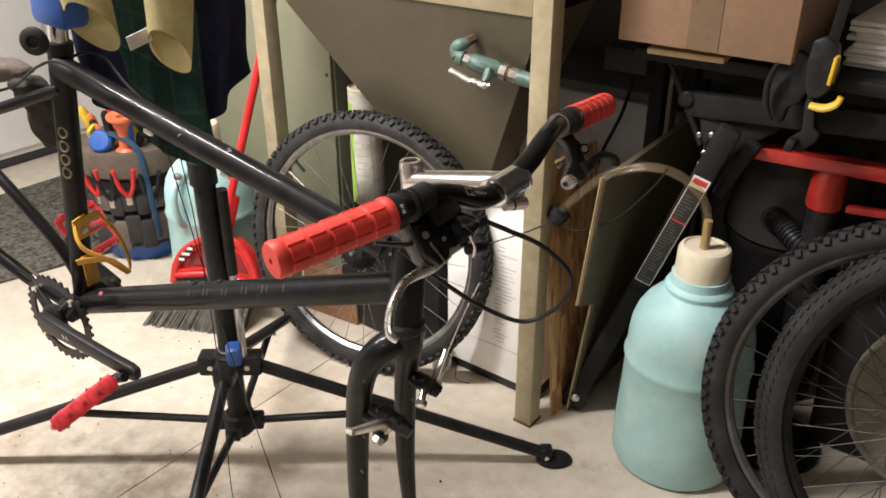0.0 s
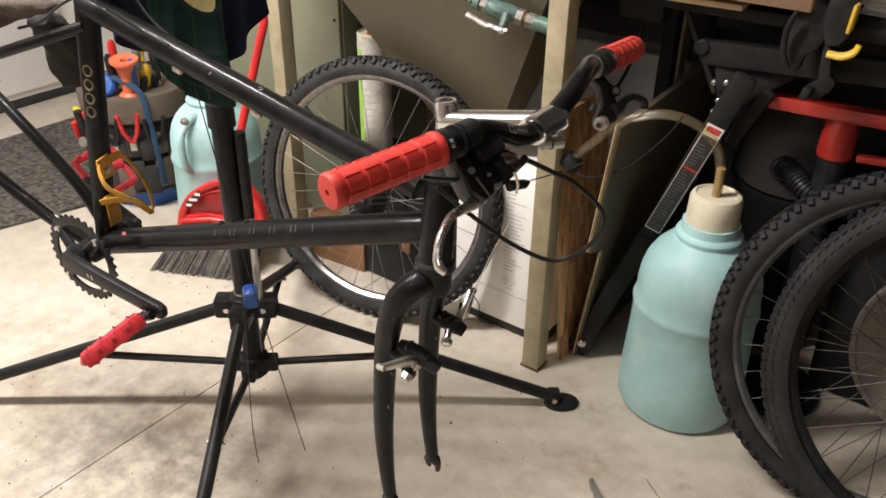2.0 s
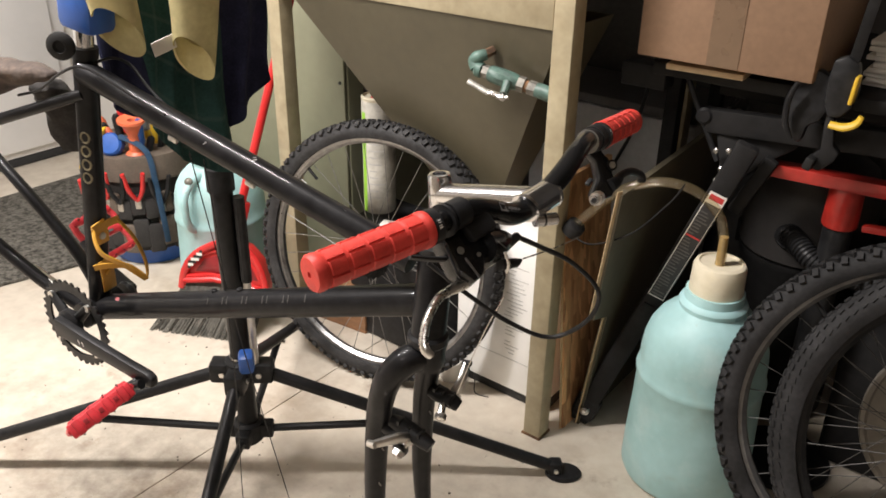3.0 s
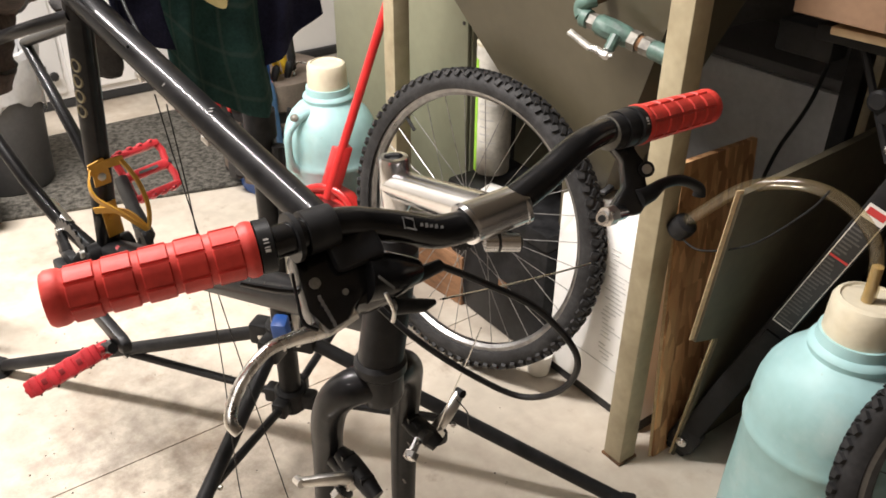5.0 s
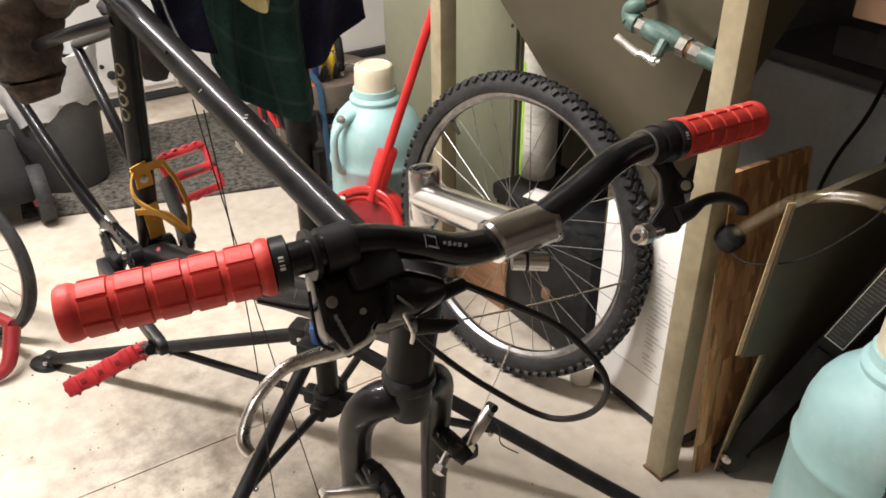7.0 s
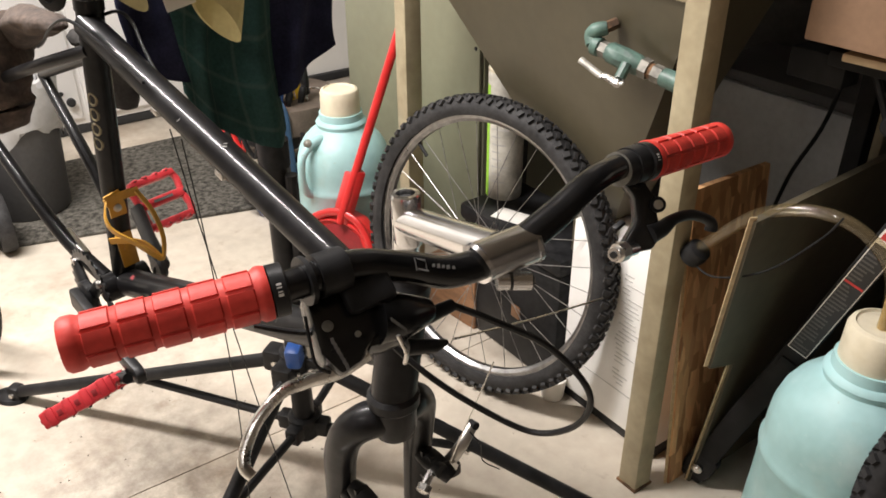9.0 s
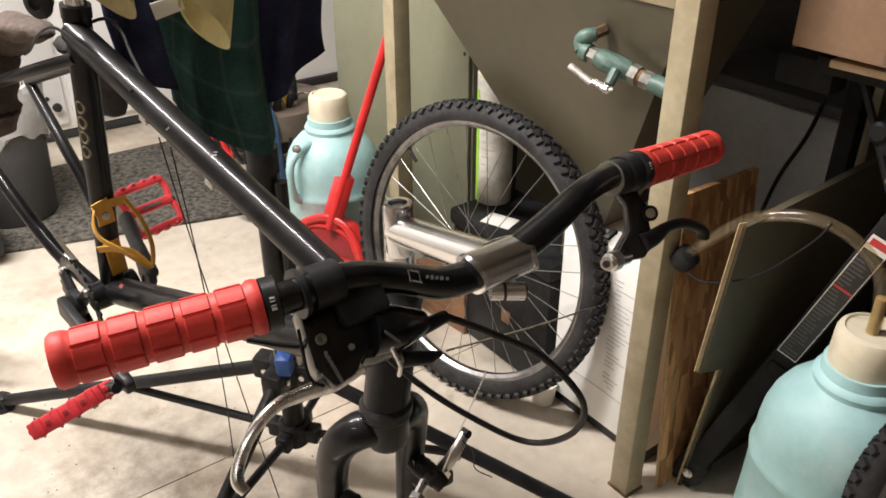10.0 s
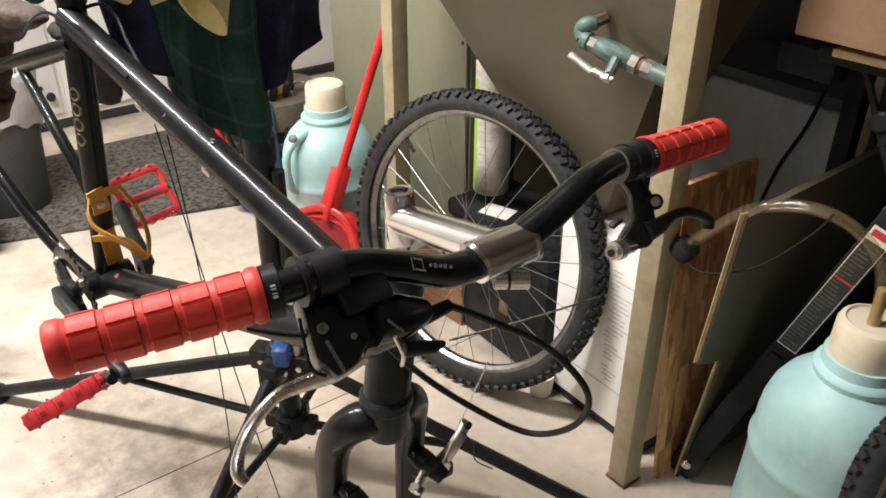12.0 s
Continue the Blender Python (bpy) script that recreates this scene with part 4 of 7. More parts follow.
def bicycle():
    k = thing("bicycle", (-0.9, 0.63, 0.3), "matte black mountain bike without wheels held in the repair stand", "bicycle")
    frame_ob = part("frame", tubed([SEAT_T + (SEAT_T - BB).normalized() * 0.025, BB], 0.0172, 20), "black_paint", k, "scuffed black steel bicycle frame")
    P = lambda n, bm, mat="black_paint", label="": part(n, bm, mat, frame_ob, label)
    P("top_tube", tubed([TT_R, TT_F], 0.0178, 24))
    P("down_tube", tubed([BB, DT_F], 0.0215, 24))
    P("head_tube", tubed([HEAD_T + Vector((0, 0, -0.02)), HEAD_B], 0.0228, 24))
    P("bottom_bracket", tubed([BB - RIGHT * 0.036, BB + RIGHT * 0.036], 0.022, 24))
    for s, rear in ((1, REAR_R), (-1, REAR_L)):
        a = BB + RIGHT * (0.022 * s) - FWD * 0.02 + Vector((0, 0, 0.008))
        mid = a.lerp(rear, 0.3) + RIGHT * (0.012 * s)
        P("chain_stay", tubed(spline([a, mid, rear], 8), [0.0125, 0.0115, 0.0105, 0.009], 14))
        a = SEAT_T + RIGHT * (0.012 * s) - Vector((0, 0, 0.035))
        mid = a.lerp(rear, 0.3) + RIGHT * (0.028 * s)
        P("seat_stay", tubed(spline([a, mid, rear], 8), 0.0085, 14))
        P("dropout", boxed((0.03, 0.006, 0.04), Matrix.Translation(rear) @ pose(0, 0, 0, 0, -20, 7), 0.002), "alloy")
    P("silver_guard", tubed([BB + RIGHT * 0.034 - FWD * 0.06 + Vector((0, 0, 0.032)), BB + RIGHT * 0.04 - FWD * 0.11 + Vector((0, 0, 0.056))], 0.0128, 14), "alloy")
    # small fittings on the tubes
    for t in (0.42, 0.5):
        p = BB.lerp(DT_F, t) + Vector((-0.004, 0, 0.0215))
        P("boss", turned([(0.005, -0.003), (0.005, 0.002), (0.003, 0.003)], Matrix.Translation(p), 10), "black_satin")
    for t in (0.32, 0.56):
        p = TT_R.lerp(TT_F, t) + Vector((0.0, -0.012, -0.0155))
        P("cable_guide", boxed((0.016, 0.006, 0.008), Matrix.Translation(p) @ pose(0, 0, 0, 0, 14, 8), 0.002), "alloy")
    # lettering on the down tube, worn to outlines
    for i, t in enumerate((0.44, 0.5, 0.56, 0.62, 0.68)):
        p = BB.lerp(DT_F, t)
        d = (DT_F - BB).normalized()
        nn_ = (RIGHT * 0.76 + Vector((0, 0, 0.65))).normalized()
        vv_ = nn_.cross(d)
        mm_ = Matrix((d, vv_, nn_)).transposed().to_4x4()
        mm_.translation = p + nn_ * 0.0214
        for cx_, cy_, w_, h_ in ((0, 0.0055, 0.032, 0.0011), (0, -0.0055, 0.032, 0.0011), (-0.0155, 0, 0.0011, 0.011), (0.0155, 0, 0.0011, 0.011)):
            P("decal", boxed((w_, h_, 0.0006), mm_ @ at(cx_, cy_, -0.0011 if abs(cy_) > 0.001 else 0)), "decal")
    for i in range(4):
        p = SEAT_T.lerp(BB, 0.245 + 0.053 * i)
        side_ = (RIGHT * 0.9 + FWD * 0.45).normalized()
        tan_ = side_.cross(Vector((0, 0, 1)))
        loop = [p + side_ * (0.0172 - 0.0016 * abs(math.cos(a_))) + tan_ * 0.0062 * math.cos(a_) + Vector((0, 0, 0.0082 * math.sin(a_))) for a_ in (2 * math.pi * q_ / 14 for q_ in range(14))]
        P("decal", tubed(loop, 0.0019, 5, closed=True), "gold_decal")
    P("sticker", boxed((0.014, 0.006, 0.0006), facing(BB.lerp(DT_F, 0.1) + (RIGHT * 0.55 + Vector((0, 0, 0.85))).normalized() * 0.0216, RIGHT * 0.55 + Vector((0, 0, 0.85)))), "dark_red")
    # seat post with its clamp
    up = (SEAT_T - BB).normalized()
    part("seat_post", tubed([SEAT_T, SEAT_T + up * 0.26], 0.0135, 18), "polished", k)
    part("seat_collar", tubed([SEAT_T + up * 0.016, SEAT_T + up * 0.032], 0.0188, 20), "black_satin", k)
    part("quick_release", turned([(0.0, -0.014), (0.01, -0.014), (0.016, -0.004), (0.0195, 0.0), (0.0195, 0.004), (0.016, 0.007), (0.009, 0.008), (0.006, 0.004), (0, 0.004)], facing((-1.107, 0.546, 1.019), RIGHT * 0.85 + FWD * 0.5), 20), "bench_dark", k)
    # head set, stem, bar
    part("headset", turned([(0.0215, 0.0), (0.024, 0.003), (0.024, 0.012), (0.019, 0.018), (0.017, 0.026)], Matrix.Translation(HEAD_T - Vector((0, 0, 0.02))), 24), "black_satin", k)
    part("headset", turned([(0.0235, 0.0), (0.0265, 0.004), (0.0265, 0.013), (0.0232, 0.017)], Matrix.Translation(HEAD_B - Vector((0, 0, 0.012))), 24), "black_satin", k)
    stem_ob = part("stem", tubed([HEAD_T, (-0.568, 0.696, 0.9129)], 0.0125, 20), "polished", k, "polished alloy quill stem")
    part("knuckle", turned([(0.0125, -0.034), (0.014, -0.03), (0.014, 0.012), (0.0128, 0.015), (0.0085, 0.0155), (0.0078, 0.006), (0, 0.006)], at(-0.568, 0.696, 0.9099, 0, -4, 0), 24), "polished", stem_ob)
    part("bolt_head", turned([(0.006, 0.0), (0.006, 0.006), (0.003, 0.0065)], at(-0.568, 0.696, 0.9159), 6), "dark_void", stem_ob)
    part("extension", tubed([(-0.57, 0.696, 0.8979), (-0.44, 0.696, 0.9269)], [0.0138, 0.0152], 24, squash=1.06), "polished", stem_ob)
    part("bar_clamp", tubed([(-0.432, 0.6710, 0.9283), (-0.432, 0.7220, 0.9296)], 0.0162, 28), "polished", stem_ob)
    for lip_y in (0.6705, 0.7185):
        part("clamp_lip", tubed([(-0.432, lip_y, 0.9283), (-0.432, lip_y + 0.0035, 0.9296)], 0.0168, 28), "polished", stem_ob)
    lug = part("clamp_lug", tubed([(-0.429, 0.687, 0.9087), (-0.416, 0.71, 0.9068)], 0.0072, 18), "polished", stem_ob)
    part("clamp_slot", tubed([(-0.4245, 0.695, 0.9079), (-0.4235, 0.697, 0.9078)], 0.0074, 18), "dark_void", lug)
    part("clamp_bolt", tubed([(-0.4162, 0.7096, 0.9067), (-0.4152, 0.7115, 0.9066)], 0.0052, 14), "dark_void", lug)
    part("clamp_bolt", tubed([(-0.4158, 0.7103, 0.9067), (-0.4147, 0.7123, 0.9065)], 0.0026, 8), "steel", lug)
    bar = spline([(-0.465, 0.398, 0.9541), (-0.437, 0.511, 0.9617), (-0.436, 0.566, 0.9609), (-0.433, 0.606, 0.9479), (-0.431, 0.646, 0.9308), (-0.432, 0.696, 0.9289), (-0.432, 0.742, 0.9435), (-0.436, 0.785, 0.9605), (-0.447, 0.828, 0.959), (-0.453, 0.871, 0.952), (-0.47, 0.991, 0.9367)], 8)
    part("handlebar", tubed(bar, [0.0108, 0.0108, 0.0109, 0.0112, 0.0124, 0.0124, 0.0124, 0.0112, 0.0109, 0.0108, 0.0108], 20), "gloss_black", k)
    face = Vector((0.72, -0.2, 0.66)).normalized()
    for dy, w, hgt in ((0.0, 0.0008, 0.009), (0.008, 0.0008, 0.009), (0.0135, 0.0035, 0.0022), (0.0175, 0.0035, 0.0032), (0.0215, 0.0035, 0.0022), (0.0255, 0.0035, 0.0028), (0.03, 0.0035, 0.0022)):
        p = Vector((-0.433, 0.613, 0.9445)).lerp(Vector((-0.431, 0.646, 0.9308)), dy / 0.033)
        part("print_mark", boxed((w, hgt, 0.0008), facing(p + face * 0.0126, face)), "print_white", k)
    for off in (-0.0042, 0.0042):
        p = Vector((-0.4325, 0.617, 0.9431)) + Vector((-0.66, 0, 0.72)) * off
        part("print_mark", boxed((0.008, 0.0012, 0.0008), facing(p + face * 0.0126, face) @ pose(0, 0, 0, 0, 0, -22)), "print_white", k)
    axis = (TT_F - TT_R).normalized()
    rng = random.Random(31)
    for t, ang, length in ((0.555, 10, 0.012), (0.56, 25, 0.016), (0.43, 60, 0.006), (0.82, 15, 0.005)):
        n_ = (Vector((0, 0, 1)) * math.cos(math.radians(ang)) + RIGHT * math.sin(math.radians(ang))).normalized()
        P("scuff", boxed((0.0022, length, 0.0005), facing(TT_R.lerp(TT_F, t) + n_ * 0.0178, n_, axis) @ pose(0, 0, 0, 0, 0, rng.uniform(30, 90))), "scuff")
    for s_ in (-1, 1):
        for zz, yy in ((0.6, 0.4), (0.53, 0.2), (0.47, 0.6)):
            P("scuff", boxed((0.002, 0.007, 0.0005), facing(Vector((-0.6235, 0.683 + 0.0515 * s_, zz)) + Vector((0.88, -yy, 0.1)).normalized() * 0.0166, (0.88, -yy, 0.1)) @ pose(0, 0, 0, 0, 0, 25)), "scuff")
    grip((-0.437, 0.509, 0.9616), (-0.4655, 0.39, 0.9539), k)
    grip((-0.452, 0.869, 0.9524), (-0.4705, 0.994, 0.9363), k)
    fork(k)
    levers(k)
    cranks(k)
    cage(k)
    cables(k)


def grip(a, b, k):
    """A moulded grip: rounded end, flange, and raised pads in rows round it."""
    a, b = Vector(a), Vector(b)
    m = along(a, b)
    L = (b - a).length
    prof = [(0.0, 0.0), (0.0172, 0.0), (0.018, 0.003), (0.0178, 0.006), (0.0158, 0.009), (0.0158, L - 0.012), (0.0166, L - 0.0105), (0.0172, L - 0.008), (0.0172, L - 0.003), (0.0155, L - 0.0005), (0.003, L), (0.003, L - 0.004), (0.0, L - 0.004)]
    g = part("grip", turned(prof, m, 36), "grip_red", k, "red rubber handlebar grip with raised pads")
    rows, around = 5, 7
    for i in range(rows):
        z0 = 0.0085 + i * (L - 0.0185) / rows
        z1 = z0 + (L - 0.0185) / rows - 0.0026
        for j in range(around):
            w = 2 * math.pi / around
            a0 = j * w + (0.0)
            b_ = bmn()
            n = 5
            grid = []
            for zz, rr in ((z0, 0.015), (z0 + 0.0014, 0.0171), (z1 - 0.0014, 0.0171), (z1, 0.015)):
                row = []
                for s in range(n + 1):
                    edge = 0.0148 if s in (0, n) else rr
                    ang = a0 + w * (0.04 + 0.92 * (0.0 if s == 0 else 1.0 if s == n else (0.06 + 0.88 * (s - 1) / (n - 2))))
                    row.append(b_.verts.new(m @ Vector((edge * math.cos(ang), edge * math.sin(ang), zz))))
                grid.append(row)
            for r0, r1 in zip(grid, grid[1:]):
                for s in range(n):
                    b_.faces.new((r0[s], r0[s + 1], r1[s + 1], r1[s]))
            part("pad", b_, "grip_red", g, smooth=50)
    part("end_ring", turned([(0.0135, -0.011), (0.0172, -0.01), (0.0172, -0.001), (0.0135, 0.0)], m, 28), "black_satin", k)
    for a_ in (20, 27, 36, 43, 140, 148, 156, 260, 268, 276, 284):
        part("ring_mark", boxed((0.0006, 0.0008 + 0.0005 * (a_ % 3), 0.0032), m @ pose(0, 0, 0, 0, 0, a_) @ at(0.0172, 0, -0.0055)), "print_pale", k)


def fork(k):
    crown = HEAD_B - Vector((0, 0, 0.02))
    f = part("fork", turned([(0.0195, -0.028), (0.0228, -0.018), (0.0228, 0.014)], Matrix.Translation(crown), 24), "black_paint", k, "scuffed black rigid steel fork")
    for s in (-1, 1):
        y0 = 0.681
        p = [crown + Vector((-0.002, 0.004 * s, -0.008)), crown + Vector((-0.012, 0.026 * s, -0.01)), crown + Vector((-0.03, 0.005 + 0.044 * s, -0.035)), crown + Vector((-0.044, 0.008 + 0.05 * s, -0.075)), Vector((-0.622, y0 + 0.003 + 0.051 * s, 0.55)), Vector((-0.6255, y0 + 0.0527 * s, 0.43)), Vector((-0.6205, y0 - 0.002 + 0.0533 * s, 0.34)), Vector((-0.614, y0 - 0.002 + 0.0535 * s, 0.282))]
        part("blade", tubed(spline(p, 8), [0.0195, 0.0195, 0.0187, 0.0178, 0.0165, 0.0148, 0.0118, 0.0098], 20), "black_paint", f)
        tip = Vector((-0.6125, y0 - 0.002 + 0.0535 * s, 0.272))
        out = [(-0.011, 0.02), (0.011, 0.02), (0.015, 0.006), (0.013, -0.012), (0.006, -0.014), (0.005, -0.002), (-0.004, -0.002), (-0.006, -0.013), (-0.014, -0.008), (-0.018, 0.004)]
        d = bmn()
        add_slab(d, out, 0.006, Matrix.Translation(tip) @ pose(0, 0, 0, 90, 0, 0), 0.001)
        part("dropout", d, "black_paint", f)
        # rim brake arm swung out on its boss, with pad and bolts
        piv = Vector((-0.6, y0 + 0.002 + 0.051 * s, 0.568))
        part("brake_boss", tubed([piv - Vector((0.012, 0, 0)), piv + Vector((0.03, 0, 0))], 0.0085, 12), "black_satin", f)
        out_tip = Vector((-0.581, 0.579, 0.586)) if s < 0 else Vector((-0.586, 0.789, 0.595))
        root = piv + Vector((0.03, 0, 0)) if s < 0 else Vector((-0.585, 0.752, 0.558))
        arm = part("brake_arm", tubed(spline([root, root.lerp(out_tip, 0.4) + Vector((0.006, 0, 0.007)), out_tip], 6), [0.0115, 0.0105, 0.0075] if s < 0 else [0.0085, 0.0075, 0.0062], 12, squash=0.62), "alloy", f, "grey alloy rim brake arm")
        part("cable_stop", tubed([out_tip - Vector((0.006, 0, 0)), out_tip + Vector((0.006, 0, 0.003))], 0.0048, 10), "black_plastic" if s > 0 else "steel", arm)
        pad0, pad1 = (Vector((-0.598, 0.636, 0.582)), Vector((-0.535, 0.643, 0.565))) if s < 0 else (Vector((-0.605, 0.726, 0.576)), Vector((-0.565, 0.743, 0.557)))
        part("pad_holder", tubed(spline([pad0, pad0.lerp(pad1, 0.5) + Vector((0, 0, 0.003)), pad1], 3), [0.0085, 0.0125, 0.0115, 0.009], 12, squash=0.75), "black_plastic", arm)
        for t in (0.25, 0.5, 0.75):
            part("pad_groove", boxed((0.004, 0.015, 0.02), Matrix.Translation(pad0.lerp(pad1, t) + Vector((0, 0, 0.003)))), "black_satin", arm)
        bolt = Vector((-0.569, 0.616, 0.554)) if s < 0 else Vector((-0.574, 0.712, 0.552))
        part("pad_bolt", tubed([pad0.lerp(pad1, 0.5), bolt], [0.0058, 0.0052], 10), "polished", arm)
        part("bolt_nut", turned([(0.0, -0.004), (0.0085, -0.004), (0.0085, 0.004), (0.005, 0.006), (0, 0.006)], along(bolt, bolt * 2 - pad0.lerp(pad1, 0.5)), 6), "steel", arm)
        part("nut", turned([(0.0085, 0), (0.0085, 0.008)], facing(root + Vector((0.002, 0, 0)), (1, 0, 0)), 6), "steel", arm)
        part("adjuster_block", boxed((0.018, 0.016, 0.02), Matrix.Translation(root + Vector((-0.002, 0.008 * s, -0.012))), 0.004), "black_plastic", arm)


def plate(points, normal, depth, bevel=0.003):
    """A moulded block: the outline through points, pushed back from the face by depth."""
    n = Vector(normal).normalized()
    o = sum((Vector(p) for p in points), Vector()) / len(points)
    m = facing(o, n)
    inv = m.inverted()
    b = bmn()
    add_slab(b, [(inv @ Vector(p)).to_2d()[:] for p in points], depth, m @ at(0, 0, -depth / 2), bevel)
    return b


def levers(k):
    # left: clamp, wedge-shaped body, gear pod behind it and a bare alloy blade
    left = part("brake_lever", tubed([(-0.4365, 0.541, 0.9614), (-0.4362, 0.562, 0.9613)], 0.0148, 24), "black_plastic", k, "black brake lever body with a bare alloy blade")
    part("clamp_band", tubed([(-0.4363, 0.532, 0.9612), (-0.4363, 0.5355, 0.9612)], 0.0165, 24), "black_satin", left)
    part("body", plate([(-0.442, 0.534, 0.9492), (-0.439, 0.556, 0.9547), (-0.431, 0.581, 0.9483), (-0.421, 0.585, 0.9374), (-0.41, 0.581, 0.9253), (-0.405, 0.562, 0.9188), (-0.399, 0.552, 0.9116), (-0.398, 0.536, 0.9083), (-0.411, 0.528, 0.9201), (-0.423, 0.53, 0.9321)], (0.7, -0.1, 0.7), 0.026, 0.004), "gloss_black", left)
    part("gear_pod", tubed(spline([(-0.419, 0.572, 0.9251), (-0.419, 0.594, 0.9196), (-0.42, 0.618, 0.9141)], 4), [0.018, 0.0165, 0.0085], 20), "gloss_black", left)
    part("pod_lid", boxed((0.024, 0.036, 0.012), at(-0.424, 0.572, 0.9461, 8, 42, 0), 0.005), "black_satin", left)
    part("pod_back", boxed((0.034, 0.04, 0.034), at(-0.425, 0.582, 0.9133, 10, 40, 0), 0.01), "gloss_black", left)
    part("screw", turned([(0.0038, 0), (0.0038, 0.0016), (0.0022, 0.002), (0.0018, 0.001), (0, 0.001)], facing((-0.4195, 0.5385, 0.9333), (0.7, -0.1, 0.7)), 14), "valve_steel", left)
    part("screw", turned([(0.0022, 0), (0.0022, 0.0016)], facing((-0.41, 0.555, 0.9257), (0.7, -0.1, 0.7)), 10), "valve_steel", left)
    for i in range(6):
        t = i / 5
        p = Vector((-0.412, 0.537, 0.9263)).lerp(Vector((-0.4, 0.54, 0.9123)), t)
        part("print_mark", boxed((0.0022, 0.004, 0.0006), facing(p + Vector((0.0012, 0, 0.0012)), (0.7, -0.1, 0.7))), "print_white", left)
    part("trim", tubed(spline([(-0.429, 0.528, 0.9401), (-0.419, 0.525, 0.928), (-0.408, 0.523, 0.916), (-0.403, 0.53, 0.9101)], 5), 0.0013, 6), "black_satin", left)
    blade = spline([(-0.412, 0.562, 0.9068), (-0.414, 0.541, 0.9004), (-0.415, 0.518, 0.9008), (-0.415, 0.5, 0.8999), (-0.412, 0.481, 0.889), (-0.407, 0.469, 0.8757), (-0.401, 0.4645, 0.8676), (-0.395, 0.4665, 0.8627)], 6)
    part("blade", tubed(blade, [0.0085, 0.009, 0.0068, 0.0058, 0.0056, 0.0058, 0.006, 0.0048], 14, squash=0.72), "lever_alloy", left, "bare alloy lever blade")
    part("thumb_lever", tubed(spline([(-0.425, 0.556, 0.9197), (-0.435, 0.526, 0.924), (-0.45, 0.501, 0.9314)], 5), [0.005, 0.0045, 0.0035], 8, squash=0.6), "black_plastic", left)
    part("adjuster", tubed([(-0.415, 0.606, 0.9129), (-0.42, 0.638, 0.9106)], [0.0062, 0.0048], 12), "black_plastic", left)
    part("adjuster", tubed([(-0.408, 0.591, 0.9005), (-0.403, 0.612, 0.896), (-0.404, 0.622, 0.8942)], [0.006, 0.005, 0.0022], 12), "black_plastic", left)
    part("cable_clip", tubed(spline([(-0.394, 0.576, 0.9252), (-0.391, 0.58, 0.9113), (-0.393, 0.58, 0.9013)], 4), 0.0015, 8), "steel", left)
    part("window", boxed((0.014, 0.003, 0.0008), at(-0.399, 0.58, 0.9293, 0, 45, 60)), "decal", left)
    # right: clamp, slim bracket, black blade and silver barrel adjuster
    right = part("brake_lever", tubed([(-0.4505, 0.844, 0.9543), (-0.4525, 0.864, 0.9528)], 0.0165, 24), "black_plastic", k, "black brake lever with a silver barrel adjuster")
    part("clamp_band", tubed([(-0.4485, 0.83, 0.956), (-0.4505, 0.845, 0.9545)], 0.0148, 24), "black_satin", right)
    part("clamp_edge", tubed([(-0.44835, 0.829, 0.9561), (-0.4485, 0.8302, 0.956)], 0.0149, 24), "valve_steel", right)
    part("bracket", plate([(-0.457, 0.844, 0.9413), (-0.451, 0.864, 0.9468), (-0.442, 0.864, 0.9328), (-0.436, 0.868, 0.9259), (-0.428, 0.864, 0.9128), (-0.423, 0.863, 0.9048), (-0.418, 0.859, 0.8947), (-0.417, 0.851, 0.8865), (-0.428, 0.832, 0.8831), (-0.436, 0.833, 0.8901), (-0.436, 0.847, 0.9074), (-0.445, 0.851, 0.9265)], (0.7, -0.5, 0.5), 0.02, 0.003), "gloss_black", right)
    part("lug", turned([(0.0, -0.008), (0.007, -0.008), (0.007, 0.003), (0, 0.003)], facing((-0.432, 0.867, 0.9189), (0.7, -0.5, 0.5)), 16), "black_plastic", right)
    part("screw", turned([(0.0042, 0.0), (0.0042, 0.0045), (0.002, 0.005)], facing((-0.432, 0.867, 0.9189), (0.7, -0.5, 0.5)), 14), "alloy", right)
    blade = spline([(-0.425, 0.854, 0.8966), (-0.423, 0.866, 0.8998), (-0.422, 0.88, 0.9052), (-0.42, 0.898, 0.9046), (-0.416, 0.913, 0.8989), (-0.414, 0.923, 0.8912), (-0.4135, 0.924, 0.8842)], 6)
    part("blade", tubed(blade, [0.011, 0.0095, 0.0062, 0.006, 0.0055, 0.0055, 0.006], 14, squash=0.8), "black_satin", right)
    tip = Vector((-0.4185, 0.803, 0.8969))
    part("adjuster", tubed([(-0.425, 0.836, 0.8891), tip], 0.006, 14), "polished", right)
    part("adjuster_nut", tubed([tip + Vector((-0.001, 0.014, -0.001)), tip + Vector((0, 0.004, 0))], 0.0085, 8), "steel", right)
    part("adjuster_bore", tubed([tip, tip + Vector((0.0006, -0.0012, 0.0002))], 0.0032, 10), "dark_void", right)
    part("spring_tab", boxed((0.006, 0.012, 0.004), at(-0.442, 0.832, 0.9051, 20, 0, 0), 0.001), "black_plastic", right)


